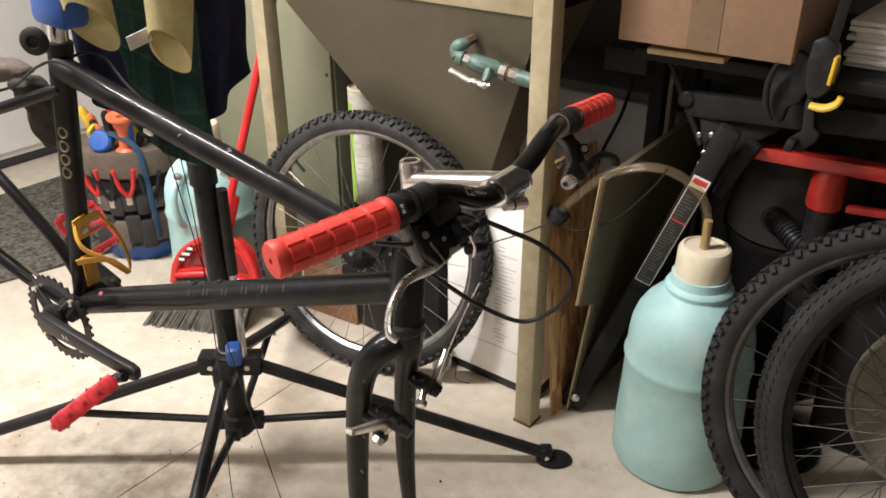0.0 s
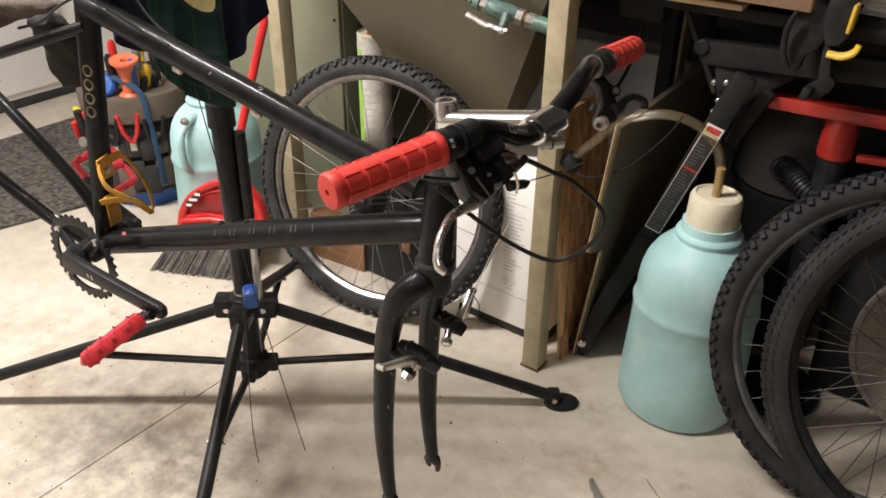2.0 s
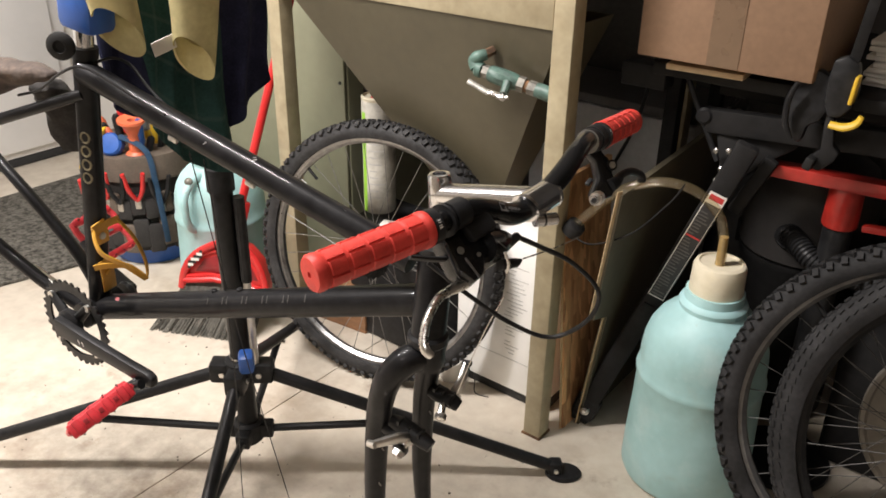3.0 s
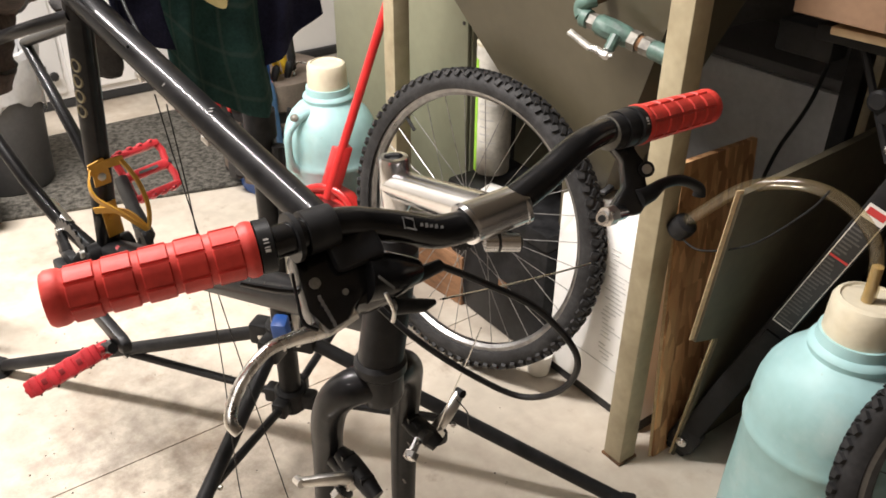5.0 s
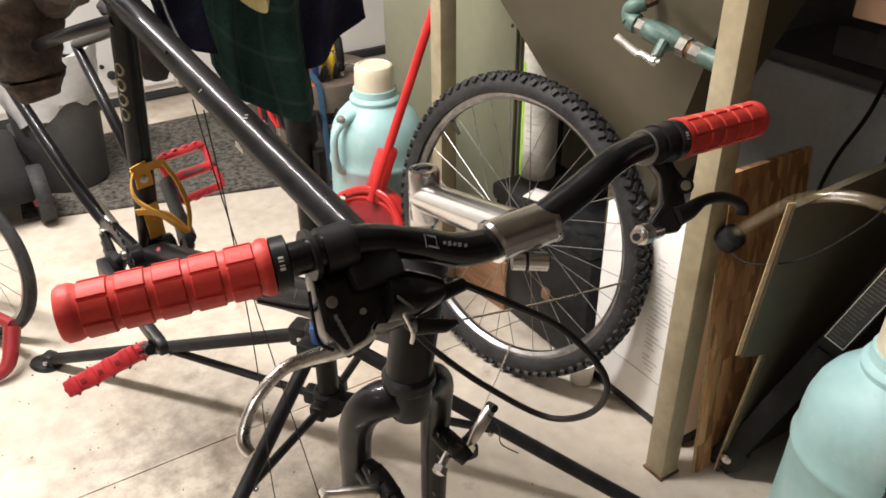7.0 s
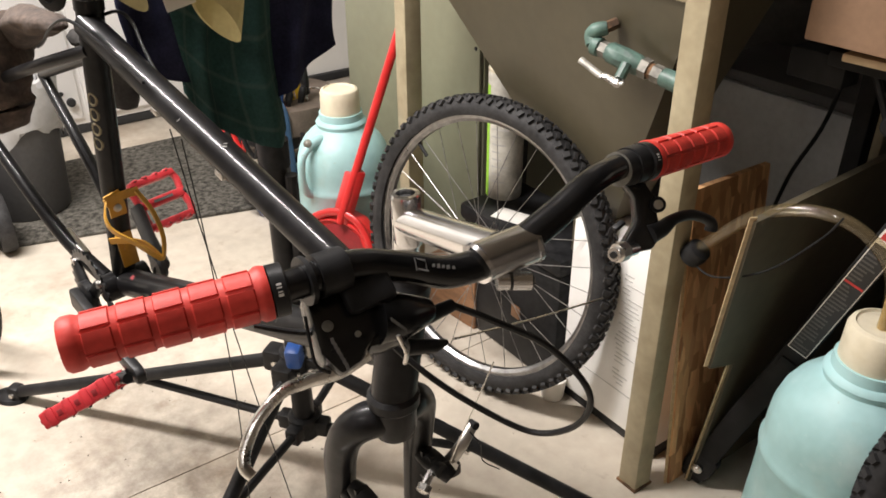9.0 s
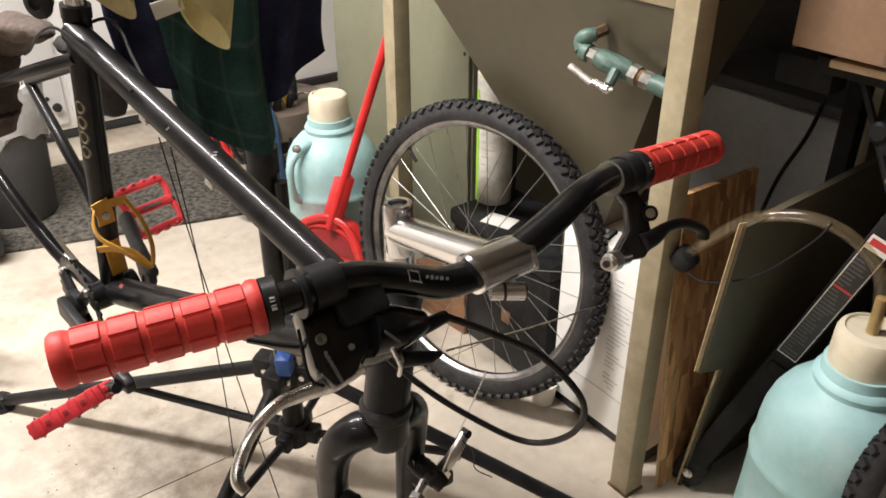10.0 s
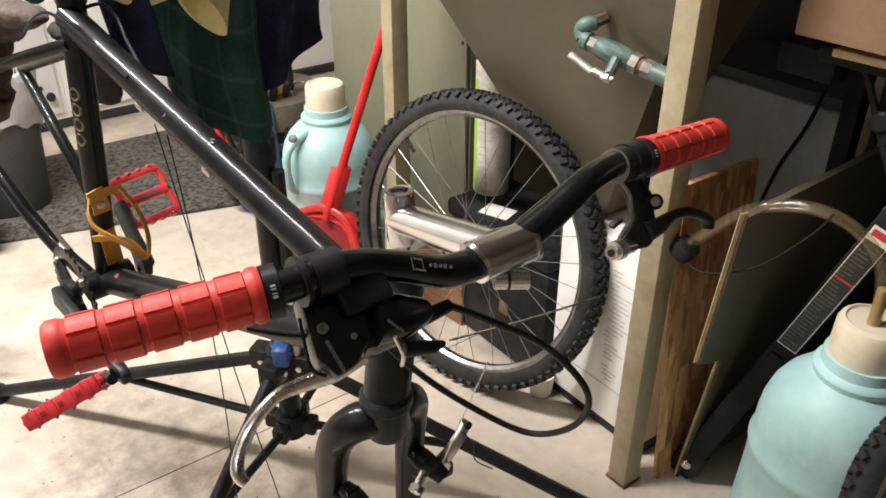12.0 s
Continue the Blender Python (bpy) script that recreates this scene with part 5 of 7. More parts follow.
def cranks(k):
    ring_c = BB + RIGHT * 0.05 - Vector((0, 0, 0.006))
    c = part("crankset", turned([(0.0, 0.0), (0.02, 0.0), (0.024, 0.004), (0.024, 0.014), (0.018, 0.018), (0, 0.018)], facing(BB + RIGHT * 0.05, RIGHT), 24), "black_satin", k, "black crankset with toothed ring")
    b = bmn()
    m = facing(ring_c, RIGHT)
    n, ro, ri = 32, 0.073, 0.06
    vo, vi = [], []
    for i in range(n * 4):
        a = 2 * math.pi * i / (n * 4)
        r = ro + (0.0055 if i % 4 in (1, 2) else 0)
        vo.append([b.verts.new(m @ Vector((r * math.cos(a), r * math.sin(a), z))) for z in (-0.0015, 0.0015)])
        vi.append([b.verts.new(m @ Vector((ri * math.cos(a), ri * math.sin(a), z))) for z in (-0.002, 0.002)])
    N = n * 4
    for i in range(N):
        j = (i + 1) % N
        b.faces.new((vo[i][1], vo[j][1], vi[j][1], vi[i][1]))
        b.faces.new((vi[i][0], vi[j][0], vo[j][0], vo[i][0]))
        b.faces.new((vo[i][0], vo[j][0], vo[j][1], vo[i][1]))
        b.faces.new((vi[i][1], vi[j][1], vi[j][0], vi[i][0]))
    part("chainring", b, "black_satin", c)
    for i in range(4):
        a = math.radians(45 + 90 * i)
        e = Vector((0.062 * math.cos(a), 0.062 * math.sin(a), 0.002))
        part("spider_arm", tubed([m @ Vector((0, 0, 0.006)), m @ e], [0.011, 0.008], 10, squash=0.6), "black_satin", c)
        part("ring_bolt", turned([(0.0, -0.004), (0.006, -0.004), (0.006, 0.005), (0.0, 0.005)], m @ Matrix.Translation(e), 12), "steel", c)
    near = Vector((-0.986, 0.5045, 0.535))
    far = Vector((-1.372, 0.648, 0.59))
    a0 = BB + RIGHT * 0.06
    arm_dir = (near - a0).normalized()
    flat = facing(a0.lerp(near, 0.5), RIGHT, arm_dir)
    ln = (near - a0).length / 2
    arm = bmn()
    add_slab(arm, [(-0.017, -ln - 0.01), (0.017, -ln - 0.01), (0.0135, -ln * 0.3), (0.0125, ln * 0.6), (0.0135, ln - 0.002), (0.009, ln + 0.011), (-0.009, ln + 0.011), (-0.0135, ln - 0.002), (-0.0125, ln * 0.6), (-0.0135, -ln * 0.3)], 0.015, flat, 0.004)
    arm_ob = part("crank_arm", arm, "black_satin", c)
    for off in (-0.05, -0.041):
        part("print_mark", boxed((0.008, 0.0018, 0.0006), flat @ at(0.001, off, 0.0078, 0, 0, 30)), "print_pale", arm_ob)
    part("spindle", tubed([near, (-1.01, 0.498, 0.524)], 0.0075, 12), "black_satin", c)
    part("crank_bolt", turned([(0, 0), (0.008, 0), (0.008, 0.006), (0, 0.006)], facing(BB + RIGHT * 0.07, RIGHT), 12), "steel", c)
    a1 = BB - RIGHT * 0.06
    part("crank_arm", tubed([a1, a1.lerp(far, 0.5), far], [0.0165, 0.0125, 0.0135], 14, squash=0.7), "black_satin", c)
    part("crank_cover", turned([(0, 0), (0.02, 0.0), (0.022, 0.006), (0.016, 0.014), (0, 0.015)], facing(BB - RIGHT * 0.05, -RIGHT), 18), "black_satin", c)
    pedal(Vector((-1.008, 0.498, 0.524)), Vector((-0.02, -0.102, -0.039)), Vector((-0.595, -0.163, 0.76)), c, 0.102, 0.078, 0.0235)
    pedal(far - RIGHT * 0.004, -RIGHT + Vector((-0.05, 0, 0.05)), Vector((0.78, -0.14, 0.6)), c, 0.088, 0.09, 0.0165)


def pedal(start, out, normal, c, L, W, T):
    """A platform of two scalloped rails and two end plates round the axle, with studs."""
    out = Vector(out).normalized()
    z = (Vector(normal) - out * Vector(normal).dot(out)).normalized()
    y = z.cross(out)
    m = Matrix((out, y, z)).transposed().to_4x4()
    m.translation = start
    p = part("pedal", tubed([start - out * 0.012, start + out * L], 0.0075, 12), "dark_void", c, "red studded platform pedal")
    for s in (-1, 1):
        yy = s * W / 2
        part("rail", boxed((L, 0.012, T), m @ at(L / 2, yy - s * 0.004, 0), 0.003), "red_alloy", p)
        for i in range(4):
            xx = 0.014 + i * (L - 0.028) / 3
            part("rail_block", boxed((0.012, 0.007, T + 0.002), m @ at(xx, yy + s * 0.001, 0), 0.003), "red_alloy", p)
            if i < 3:
                part("slot", boxed(((L - 0.028) / 3 - 0.018, 0.0012, T * 0.34), m @ at(xx + (L - 0.028) / 6, yy + s * 0.0022, 0), 0.0004), "dark_red", p)
            part("stud", tubed([m @ Vector((xx, yy, -T / 2 - 0.003)), m @ Vector((xx, yy, T / 2 + 0.003))], 0.0014, 6), "dark_void", p)
    part("end_cap", turned([(0.0, 0.0), (0.0062, 0.0), (0.0062, 0.004), (0, 0.004)], along(start + out * (L - 0.001), start + out * (L + 0.1)), 12), "dark_void", p)
    for xx in (0.004, L - 0.004):
        for s in (-1, 1):
            part("end_plate", tubed([m @ Vector((xx, 0, 0)), m @ Vector((xx + (0.004 if xx > 0.02 else -0.002), s * W * 0.28, 0)), m @ Vector((xx, s * (W / 2 - 0.004), 0))], 0.0065, 8), "red_alloy", p)
    part("axle_housing", boxed((L, 0.017, 0.016), m @ at(L / 2, 0, 0), 0.005), "red_alloy", p)
    part("print_mark", boxed((L * 0.42, 0.005, 0.0006), m @ at(L * 0.52, 0, 0.0083)), "label_ink", p)


def ribbon(points, width_dir, width, thick=0.0026):
    """A flat strap along points, its width lying along width_dir."""
    b = bmn()
    pts = spline(points, 7)
    rings = []
    for i, p in enumerate(pts):
        d = (pts[min(i + 1, len(pts) - 1)] - pts[max(i - 1, 0)]).normalized()
        w = Vector(width_dir) - d * Vector(width_dir).dot(d)
        w = w.normalized() if w.length > 1e-4 else d.orthogonal().normalized()
        n = d.cross(w) * (thick / 2)
        w = w * (width / 2)
        rings.append([b.verts.new(q) for q in (p - w - n, p + w - n, p + w + n, p - w + n)])
    for r0, r1 in zip(rings, rings[1:]):
        for k in range(4):
            b.faces.new((r0[k], r0[(k + 1) % 4], r1[(k + 1) % 4], r1[k]))
    b.faces.new(rings[0])
    b.faces.new(list(reversed(rings[-1])))
    return b


def cage(k):
    up = (SEAT_T - BB).normalized()

    def q(a, b, h):
        return BB + up * h + FWD * a + RIGHT * b

    c = part("bottle_cage", ribbon([q(0.0195, 0.012, 0.172), q(0.0205, 0.006, 0.15), q(0.0195, 0.004, 0.132)], RIGHT, 0.024), "yellow_strap", k, "mustard yellow flat-strap bottle cage")
    part("strap", ribbon([q(0.02, 0.022, 0.158), q(0.021, 0.0, 0.164), q(0.021, -0.027, 0.164)], up, 0.013), "yellow_strap", c)
    part("strap", ribbon([q(0.021, -0.024, 0.165), q(0.042, -0.036, 0.135), q(0.062, -0.0394, 0.102), q(0.078, -0.033, 0.08), q(0.08, -0.029, 0.066)], RIGHT * 0.8 + FWD * 0.5, 0.0075), "yellow_strap", c)
    part("strap", ribbon([q(0.02, 0.021, 0.16), q(0.038, 0.031, 0.147), q(0.052, 0.029, 0.13), q(0.07, 0.0096, 0.11), q(0.08, -0.012, 0.085), q(0.081, -0.028, 0.067)], up * 0.8 + FWD * 0.4, 0.0085), "yellow_strap", c)
    part("strap", ribbon([q(0.019, 0.022, 0.093), q(0.032, 0.012, 0.096), q(0.056, -0.012, 0.092), q(0.078, -0.027, 0.07)], up, 0.0095), "yellow_strap", c)
    part("lower_tab", ribbon([q(0.019, 0.002, 0.1), q(0.0205, -0.002, 0.07), q(0.0195, -0.006, 0.04)], RIGHT, 0.024), "yellow_strap", c)
    part("bolt", turned([(0.006, 0), (0.006, 0.003), (0.003, 0.004)], facing(q(0.021, 0.006, 0.147), FWD), 10), "steel", c)
    part("bolt", turned([(0.006, 0), (0.006, 0.003), (0.003, 0.004)], facing(q(0.021, -0.002, 0.075), FWD), 10), "yellow_strap", c)

def cables(k):
    # gear cable housing looping out from the left pod and back to the frame
    loop = spline([(-0.42, 0.638, 0.9106), (-0.409, 0.67, 0.8893), (-0.389, 0.709, 0.8602), (-0.365, 0.732, 0.8208), (-0.38, 0.738, 0.7739), (-0.42, 0.728, 0.7407), (-0.453, 0.69, 0.7658), (-0.482, 0.649, 0.8088), (-0.525, 0.621, 0.8512)], 8)
    part("cable_housing", tubed(loop, 0.0028, 8), "black_plastic", k)
    part("bare_wire", tubed(spline([(-0.405, 0.628, 0.8934), (-0.425, 0.726, 0.8606), (-0.445, 0.826, 0.8309)], 6), 0.0009, 5), "steel", k)
    part("brake_wire", tubed(spline([(-0.57, 0.745, 0.575), (-0.555, 0.752, 0.63), (-0.53, 0.755, 0.7), (-0.5, 0.745, 0.76)], 5), 0.0008, 5), "steel", k)
    part("brake_wire", tubed(spline([(-0.575, 0.776, 0.6), (-0.572, 0.79, 0.575), (-0.575, 0.796, 0.545), (-0.56, 0.81, 0.535)], 5), 0.0008, 5), "black_plastic", k)
    part("hanging_wire", tubed(spline([(-0.933, 0.606, 0.89), (-0.923, 0.618, 0.765), (-0.908, 0.648, 0.505), (-0.888, 0.678, 0.265), (-0.878, 0.688, 0.175)], 6), 0.0009, 5), "black_plastic", k)
    part("hanging_wire", tubed(spline([(-0.908, 0.61, 0.885), (-0.908, 0.618, 0.745), (-0.923, 0.628, 0.505), (-0.943, 0.628, 0.255), (-0.948, 0.633, 0.145)], 6), 0.0009, 5), "black_plastic", k)
    part("cable_housing", tubed(spline([(-1.248, 0.538, 0.925), (-1.168, 0.533, 0.95), (-1.108, 0.538, 0.983), (-1.073, 0.55, 0.995), (-1.043, 0.566, 0.98), (-1.008, 0.584, 0.957), (-0.958, 0.593, 0.941)], 8), 0.0021, 8), "black_satin", k)
    part("cable_housing", tubed(spline([(-1.133, 0.6, 0.98), (-1.103, 0.616, 0.99), (-1.068, 0.622, 0.983), (-1.028, 0.62, 0.958), (-0.968, 0.62, 0.933), (-0.858, 0.638, 0.902)], 8), 0.0022, 8), "black_plastic", k)


bicycle()

# ---------------------------------------------------------------- bench side


def bench():
    s = thing("work_bench", (-0.2, 1.85, 0), "dark steel work bench loaded with cartons and tools", "bench")
    part("top", boxed((1.7, 0.6, 0.025), at(0.16, 1.85, 0.866), 0.003), "bench_dark", s)
    part("front_rail", boxed((1.6, 0.025, 0.06), at(0.2, 1.72, 0.822), 0.003), "bench_dark", s)
    for x, y in ((-0.745, 1.83), (0.95, 1.83), (-0.745, 2.12), (0.95, 2.12)):
        part("leg", boxed((0.035, 0.035, 0.853), at(x, y, 0.4265), 0.003), "bench_dark", s)
    part("bracket", boxed((0.1, 0.05, 0.05), at(-0.72, 1.6, 0.838), 0.004), "bench_dark", s)
    solid("pine_offcut", boxed((0.15, 0.09, 0.012), at(-0.572, 1.555, 0.885, 0, 0, 4), 0.002), "shelf_wood", "thin raw pine offcut under the cardboard box", "wood")
    b = thing("cardboard_box", (-0.53, 1.655, 0.9), "closed brown cardboard box with clear tape", "box")
    part("carton", boxed((0.332, 0.34, 0.3), at(-0.532, 1.655, 1.053), 0.003), "cardboard", b)
    part("tape", boxed((0.06, 0.0012, 0.296), at(-0.528, 1.4844, 1.053)), "tape", b)
    part("tape", boxed((0.06, 0.3, 0.0012), at(-0.528, 1.65, 1.2038)), "tape", b)
    rng = random.Random(12)
    for i in range(9):
        solid("board_sheet", boxed((0.44 + 0.03 * rng.random(), 0.26, 0.0085), at(-0.1 + 0.02 * rng.random(), 1.76 + 0.01 * rng.random(), 0.8835 + 0.0092 * i, 0, 0, rng.uniform(-1.5, 1.5)), 0.001), "paper", "white sheet in a stack of boards on the bench", "board", "stack of white boards")
    solid("small_white_carton", boxed((0.4, 0.2, 0.1), at(-0.08, 1.86, 1.017), 0.004), "paper", "white carton on the stack of boards", "carton")


bench()


def folding_arm():
    a = thing("folding_stand", (-0.72, 1.5, 0), "black folding steel work stand with a warning label", "work stand")
    p0, p1 = Vector((-0.716, 1.467, 0.03)), Vector((-0.471, 1.525, 0.735))
    d = (p1 - p0).normalized()
    n = Vector((0.35, -0.85, 0.35))
    n = (n - d * n.dot(d)).normalized()
    m = facing(p0.lerp(p1, 0.5), n, d)
    part("leg", boxed((0.045, (p1 - p0).length + 0.05, 0.03), m, 0.007), "clamp_black", a)
    part("pivot", turned([(0.0, -0.02), (0.011, -0.02), (0.011, 0.02), (0.006, 0.024), (0, 0.024)], facing(p0 + d * 0.02 + n * 0.004, n), 12), "steel", a)
    part("foot_block", boxed((0.06, 0.07, 0.034), facing(p0 + d * 0.02, n, d), 0.012), "black_plastic", a)
    part("stop", boxed((0.03, 0.026, 0.008), facing(p0 + d * 0.352 + n * 0.016, n, d), 0.003), "clamp_black", a)
    l0, l1 = 0.388, 0.662
    ml = facing(p0 + d * ((l0 + l1) / 2) + n * 0.0162, n, d)
    lab = part("label", boxed((0.036, l1 - l0, 0.0012), ml), "paper", a, "white bordered warning label with red bands")
    part("label_field", boxed((0.0328, l1 - l0 - 0.028, 0.0006), ml @ at(0, -0.0115, 0.0009)), "label_grey", lab)
    part("label_red", boxed((0.029, 0.012, 0.0006), ml @ at(0, (l1 - l0) / 2 - 0.0105, 0.0009)), "orange_label", lab)
    part("label_red", boxed((0.0315, 0.004, 0.0006), ml @ at(0, 0.03, 0.0014)), "orange_label", lab)
    rng = random.Random(2)
    for i in range(30):
        y = -0.128 + i * 0.0075
        if abs(y - 0.03) < 0.006:
            continue
        w = 0.012 + 0.016 * rng.random()
        part("text_bar", boxed((w, 0.0032, 0.0005), ml @ at(-0.015 + w / 2, y, 0.0014)), "label_ink", lab)
    part("top_bar", boxed((0.62, 0.03, 0.05), at(-0.26, 1.585, 0.795, 0, -3.5, 2), 0.006), "clamp_black", a)
    pl = plate([(-0.55, 1.58, 0.765), (-0.535, 1.58, 0.785), (-0.4, 1.585, 0.8), (-0.39, 1.585, 0.75), (-0.434, 1.57, 0.717), (-0.47, 1.565, 0.68), (-0.523, 1.565, 0.68)], (0.15, -0.95, 0.2), 0.03, 0.006)
    part("hinge_plate", pl, "clamp_black", a)
    part("boss", turned([(0.0, -0.02), (0.017, -0.02), (0.017, 0.012), (0.012, 0.016), (0, 0.016)], facing((-0.572, 1.57, 0.785), (0.1, -1, 0.1)), 18), "black_satin", a)
    part("strut", tubed([(-0.635, 1.58, 0.87), (-0.53, 1.56, 0.7)], 0.006, 8), "black_satin", a)
    part("strut", boxed((0.028, 0.02, 0.14), at(-0.455, 1.575, 0.66, 0, 24, 0), 0.005), "clamp_black", a)
    for x, z in ((-0.53, 0.725), (-0.505, 0.73), (-0.515, 0.69), (-0.52, 0.665)):
        part("bolt", turned([(0.006, 0), (0.006, 0.004), (0.003, 0.006)], facing((x, 1.545, z), (0.1, -1, 0.2)), 10), "steel", a)


folding_arm()


def boards():
    def sheet(name, outline, lean, foot_x, thick, face, label, edge=None):
        """An upright sheet whose outline is given in (y, z) and which leans along x with height."""
        o = thing(name, (foot_x, outline[0][0], 0), label, "board")
        b = bmn()
        lo = [b.verts.new((foot_x + lean * z - thick, y, z)) for y, z in outline]
        hi = [b.verts.new((foot_x + lean * z, y, z)) for y, z in outline]
        n = len(outline)
        b.faces.new(lo)
        b.faces.new(list(reversed(hi)))
        for i in range(n):
            b.faces.new((lo[i], lo[(i + 1) % n], hi[(i + 1) % n], hi[i]))
        part("sheet", b, face, o, smooth=0)
        if edge:
            for (y0, z0), (y1, z1) in edge:
                p0, p1 = Vector((foot_x + lean * z0 - thick / 2, y0 - 0.0014, z0)), Vector((foot_x + lean * z1 - thick / 2, y1 - 0.0014, z1))
                e = boxed((thick, 0.0016, (p1 - p0).length), along(p0, p1, (p1 - p0).length / 2))
                part("raw_edge", e, "wood", o)
        return o

    sheet("strand_board", [(1.412, 0.0), (1.634, 0.0), (1.624, 0.632), (1.419, 0.636)], -0.085, -0.738, 0.011, "osb", "offcut of brown strand board leaning behind the cabinet leg", [((1.412, 0.0), (1.418, 0.63))])
    sheet("grey_board", [(1.45, 0.0), (1.985, 0.0), (1.985, 0.688), (1.36, 0.66), (1.376, 0.351), (1.45, 0.325)], 0.125, -0.717, 0.013, "grey_board", "grey painted sheet with raw plywood edges leaning on the bench", [((1.45, 0.005), (1.45, 0.321)), ((1.376, 0.354), (1.36, 0.667))])


boards()


def under_bench():
    t = thing("storage_tote", (-1.0, 2.12, 0), "dull grey plastic storage tote under the bench", "tote")
    part("tub", boxed((0.5, 0.26, 0.6), at(-1.02, 2.18, 0.3), 0.02, 1.05), "tote_grey", t)
    part("lid", boxed((0.53, 0.28, 0.03), at(-1.02, 2.18, 0.616), 0.008), "bin_grey", t)
    c = thing("black_cable", (-0.9, 2.0, 0.3), "black power cable hanging under the bench", "cable")
    part("cable", tubed(spline([(-0.84, 1.93, 0.83), (-0.9, 1.98, 0.6), (-0.98, 2.02, 0.42), (-1.02, 2.02, 0.2), (-1.0, 1.95, 0.01), (-0.85, 1.9, 0.008)], 8), 0.005, 8), "black_plastic", c)
    c = thing("black_cable", (-0.62, 1.9, 0.5), "black power cable looped under the bench", "cable")
    part("cable", tubed(spline([(-0.66, 1.9, 0.84), (-0.6, 1.92, 0.72), (-0.68, 1.95, 0.62), (-0.62, 1.96, 0.74), (-0.5, 1.9, 0.84)], 8), 0.004, 8), "black_plastic", c)
    j = thing("roller_stand", (-0.29, 1.63, 0), "red and black steel pipe stand under the bench", "stand")
    part("channel", boxed((0.5, 0.05, 0.02), at(-0.19, 1.625, 0.7, 0, -1, 3), 0.004), "red_paint", j)
    part("lip", boxed((0.5, 0.006, 0.026), at(-0.19, 1.598, 0.702, 0, -1, 3), 0.002), "red_paint", j)
    part("socket", turned([(0.032, 0.602), (0.034, 0.608), (0.032, 0.685)], at(-0.292, 1.63, 0), 24), "red_paint", j)
    part("pole", turned([(0.028, 0.02), (0.028, 0.605)], at(-0.292, 1.63, 0), 24), "black_satin", j)
    part("base", turned([(0.0, 0.0), (0.11, 0.0), (0.11, 0.012), (0.03, 0.022), (0, 0.022)], at(-0.292, 1.63, 0), 28), "black_satin", j)
    part("gusset", boxed((0.2, 0.02, 0.014), at(-0.15, 1.63, 0.62, 0, -6, 0), 0.003), "red_paint", j)
    h = thing("ribbed_hose", (-0.33, 1.62, 0.5), "black corrugated vacuum hose", "hose")
    path = spline([(-0.41, 1.74, 0.5), (-0.385, 1.68, 0.53), (-0.35, 1.64, 0.527), (-0.31, 1.62, 0.512), (-0.25, 1.63, 0.5), (-0.18, 1.68, 0.46), (-0.12, 1.76, 0.3), (-0.1, 1.8, 0.03)], 24)
    part("hose", tubed(path, [0.022 + (0.0025 if i % 4 < 2 else -0.001) for i in range(len(path))], 16), "black_satin", h)


def shop_vacuum():
    """Drum on the floor, a bulging motor head and its latch, in the dark under the bench."""
    x, y = -0.4, 1.875
    v = thing("shop_vacuum", (x, y, 0), "dark grey plastic shop vacuum standing under the bench", "vacuum")
    part("drum", turned([(0.0, 0.0), (0.118, 0.0), (0.124, 0.012), (0.134, 0.4), (0.14, 0.41), (0.14, 0.425), (0.0, 0.425)], at(x, y, 0), 40), "clamp_black", v)
    part("head", turned([(0.13, 0.425), (0.142, 0.435), (0.144, 0.5), (0.138, 0.58), (0.122, 0.635), (0.09, 0.66), (0.0, 0.668)], at(x, y, 0), 40), "vac_grey", v)
    part("hose_port", tubed([(-0.405, 1.75, 0.494), (-0.395, 1.71, 0.515)], 0.028, 20), "black_plastic", v)
    for s in (-1, 1):
        part("latch", boxed((0.016, 0.034, 0.06), at(x + 0.145 * s, y, 0.43), 0.004), "black_plastic", v)


under_bench()
shop_vacuum()


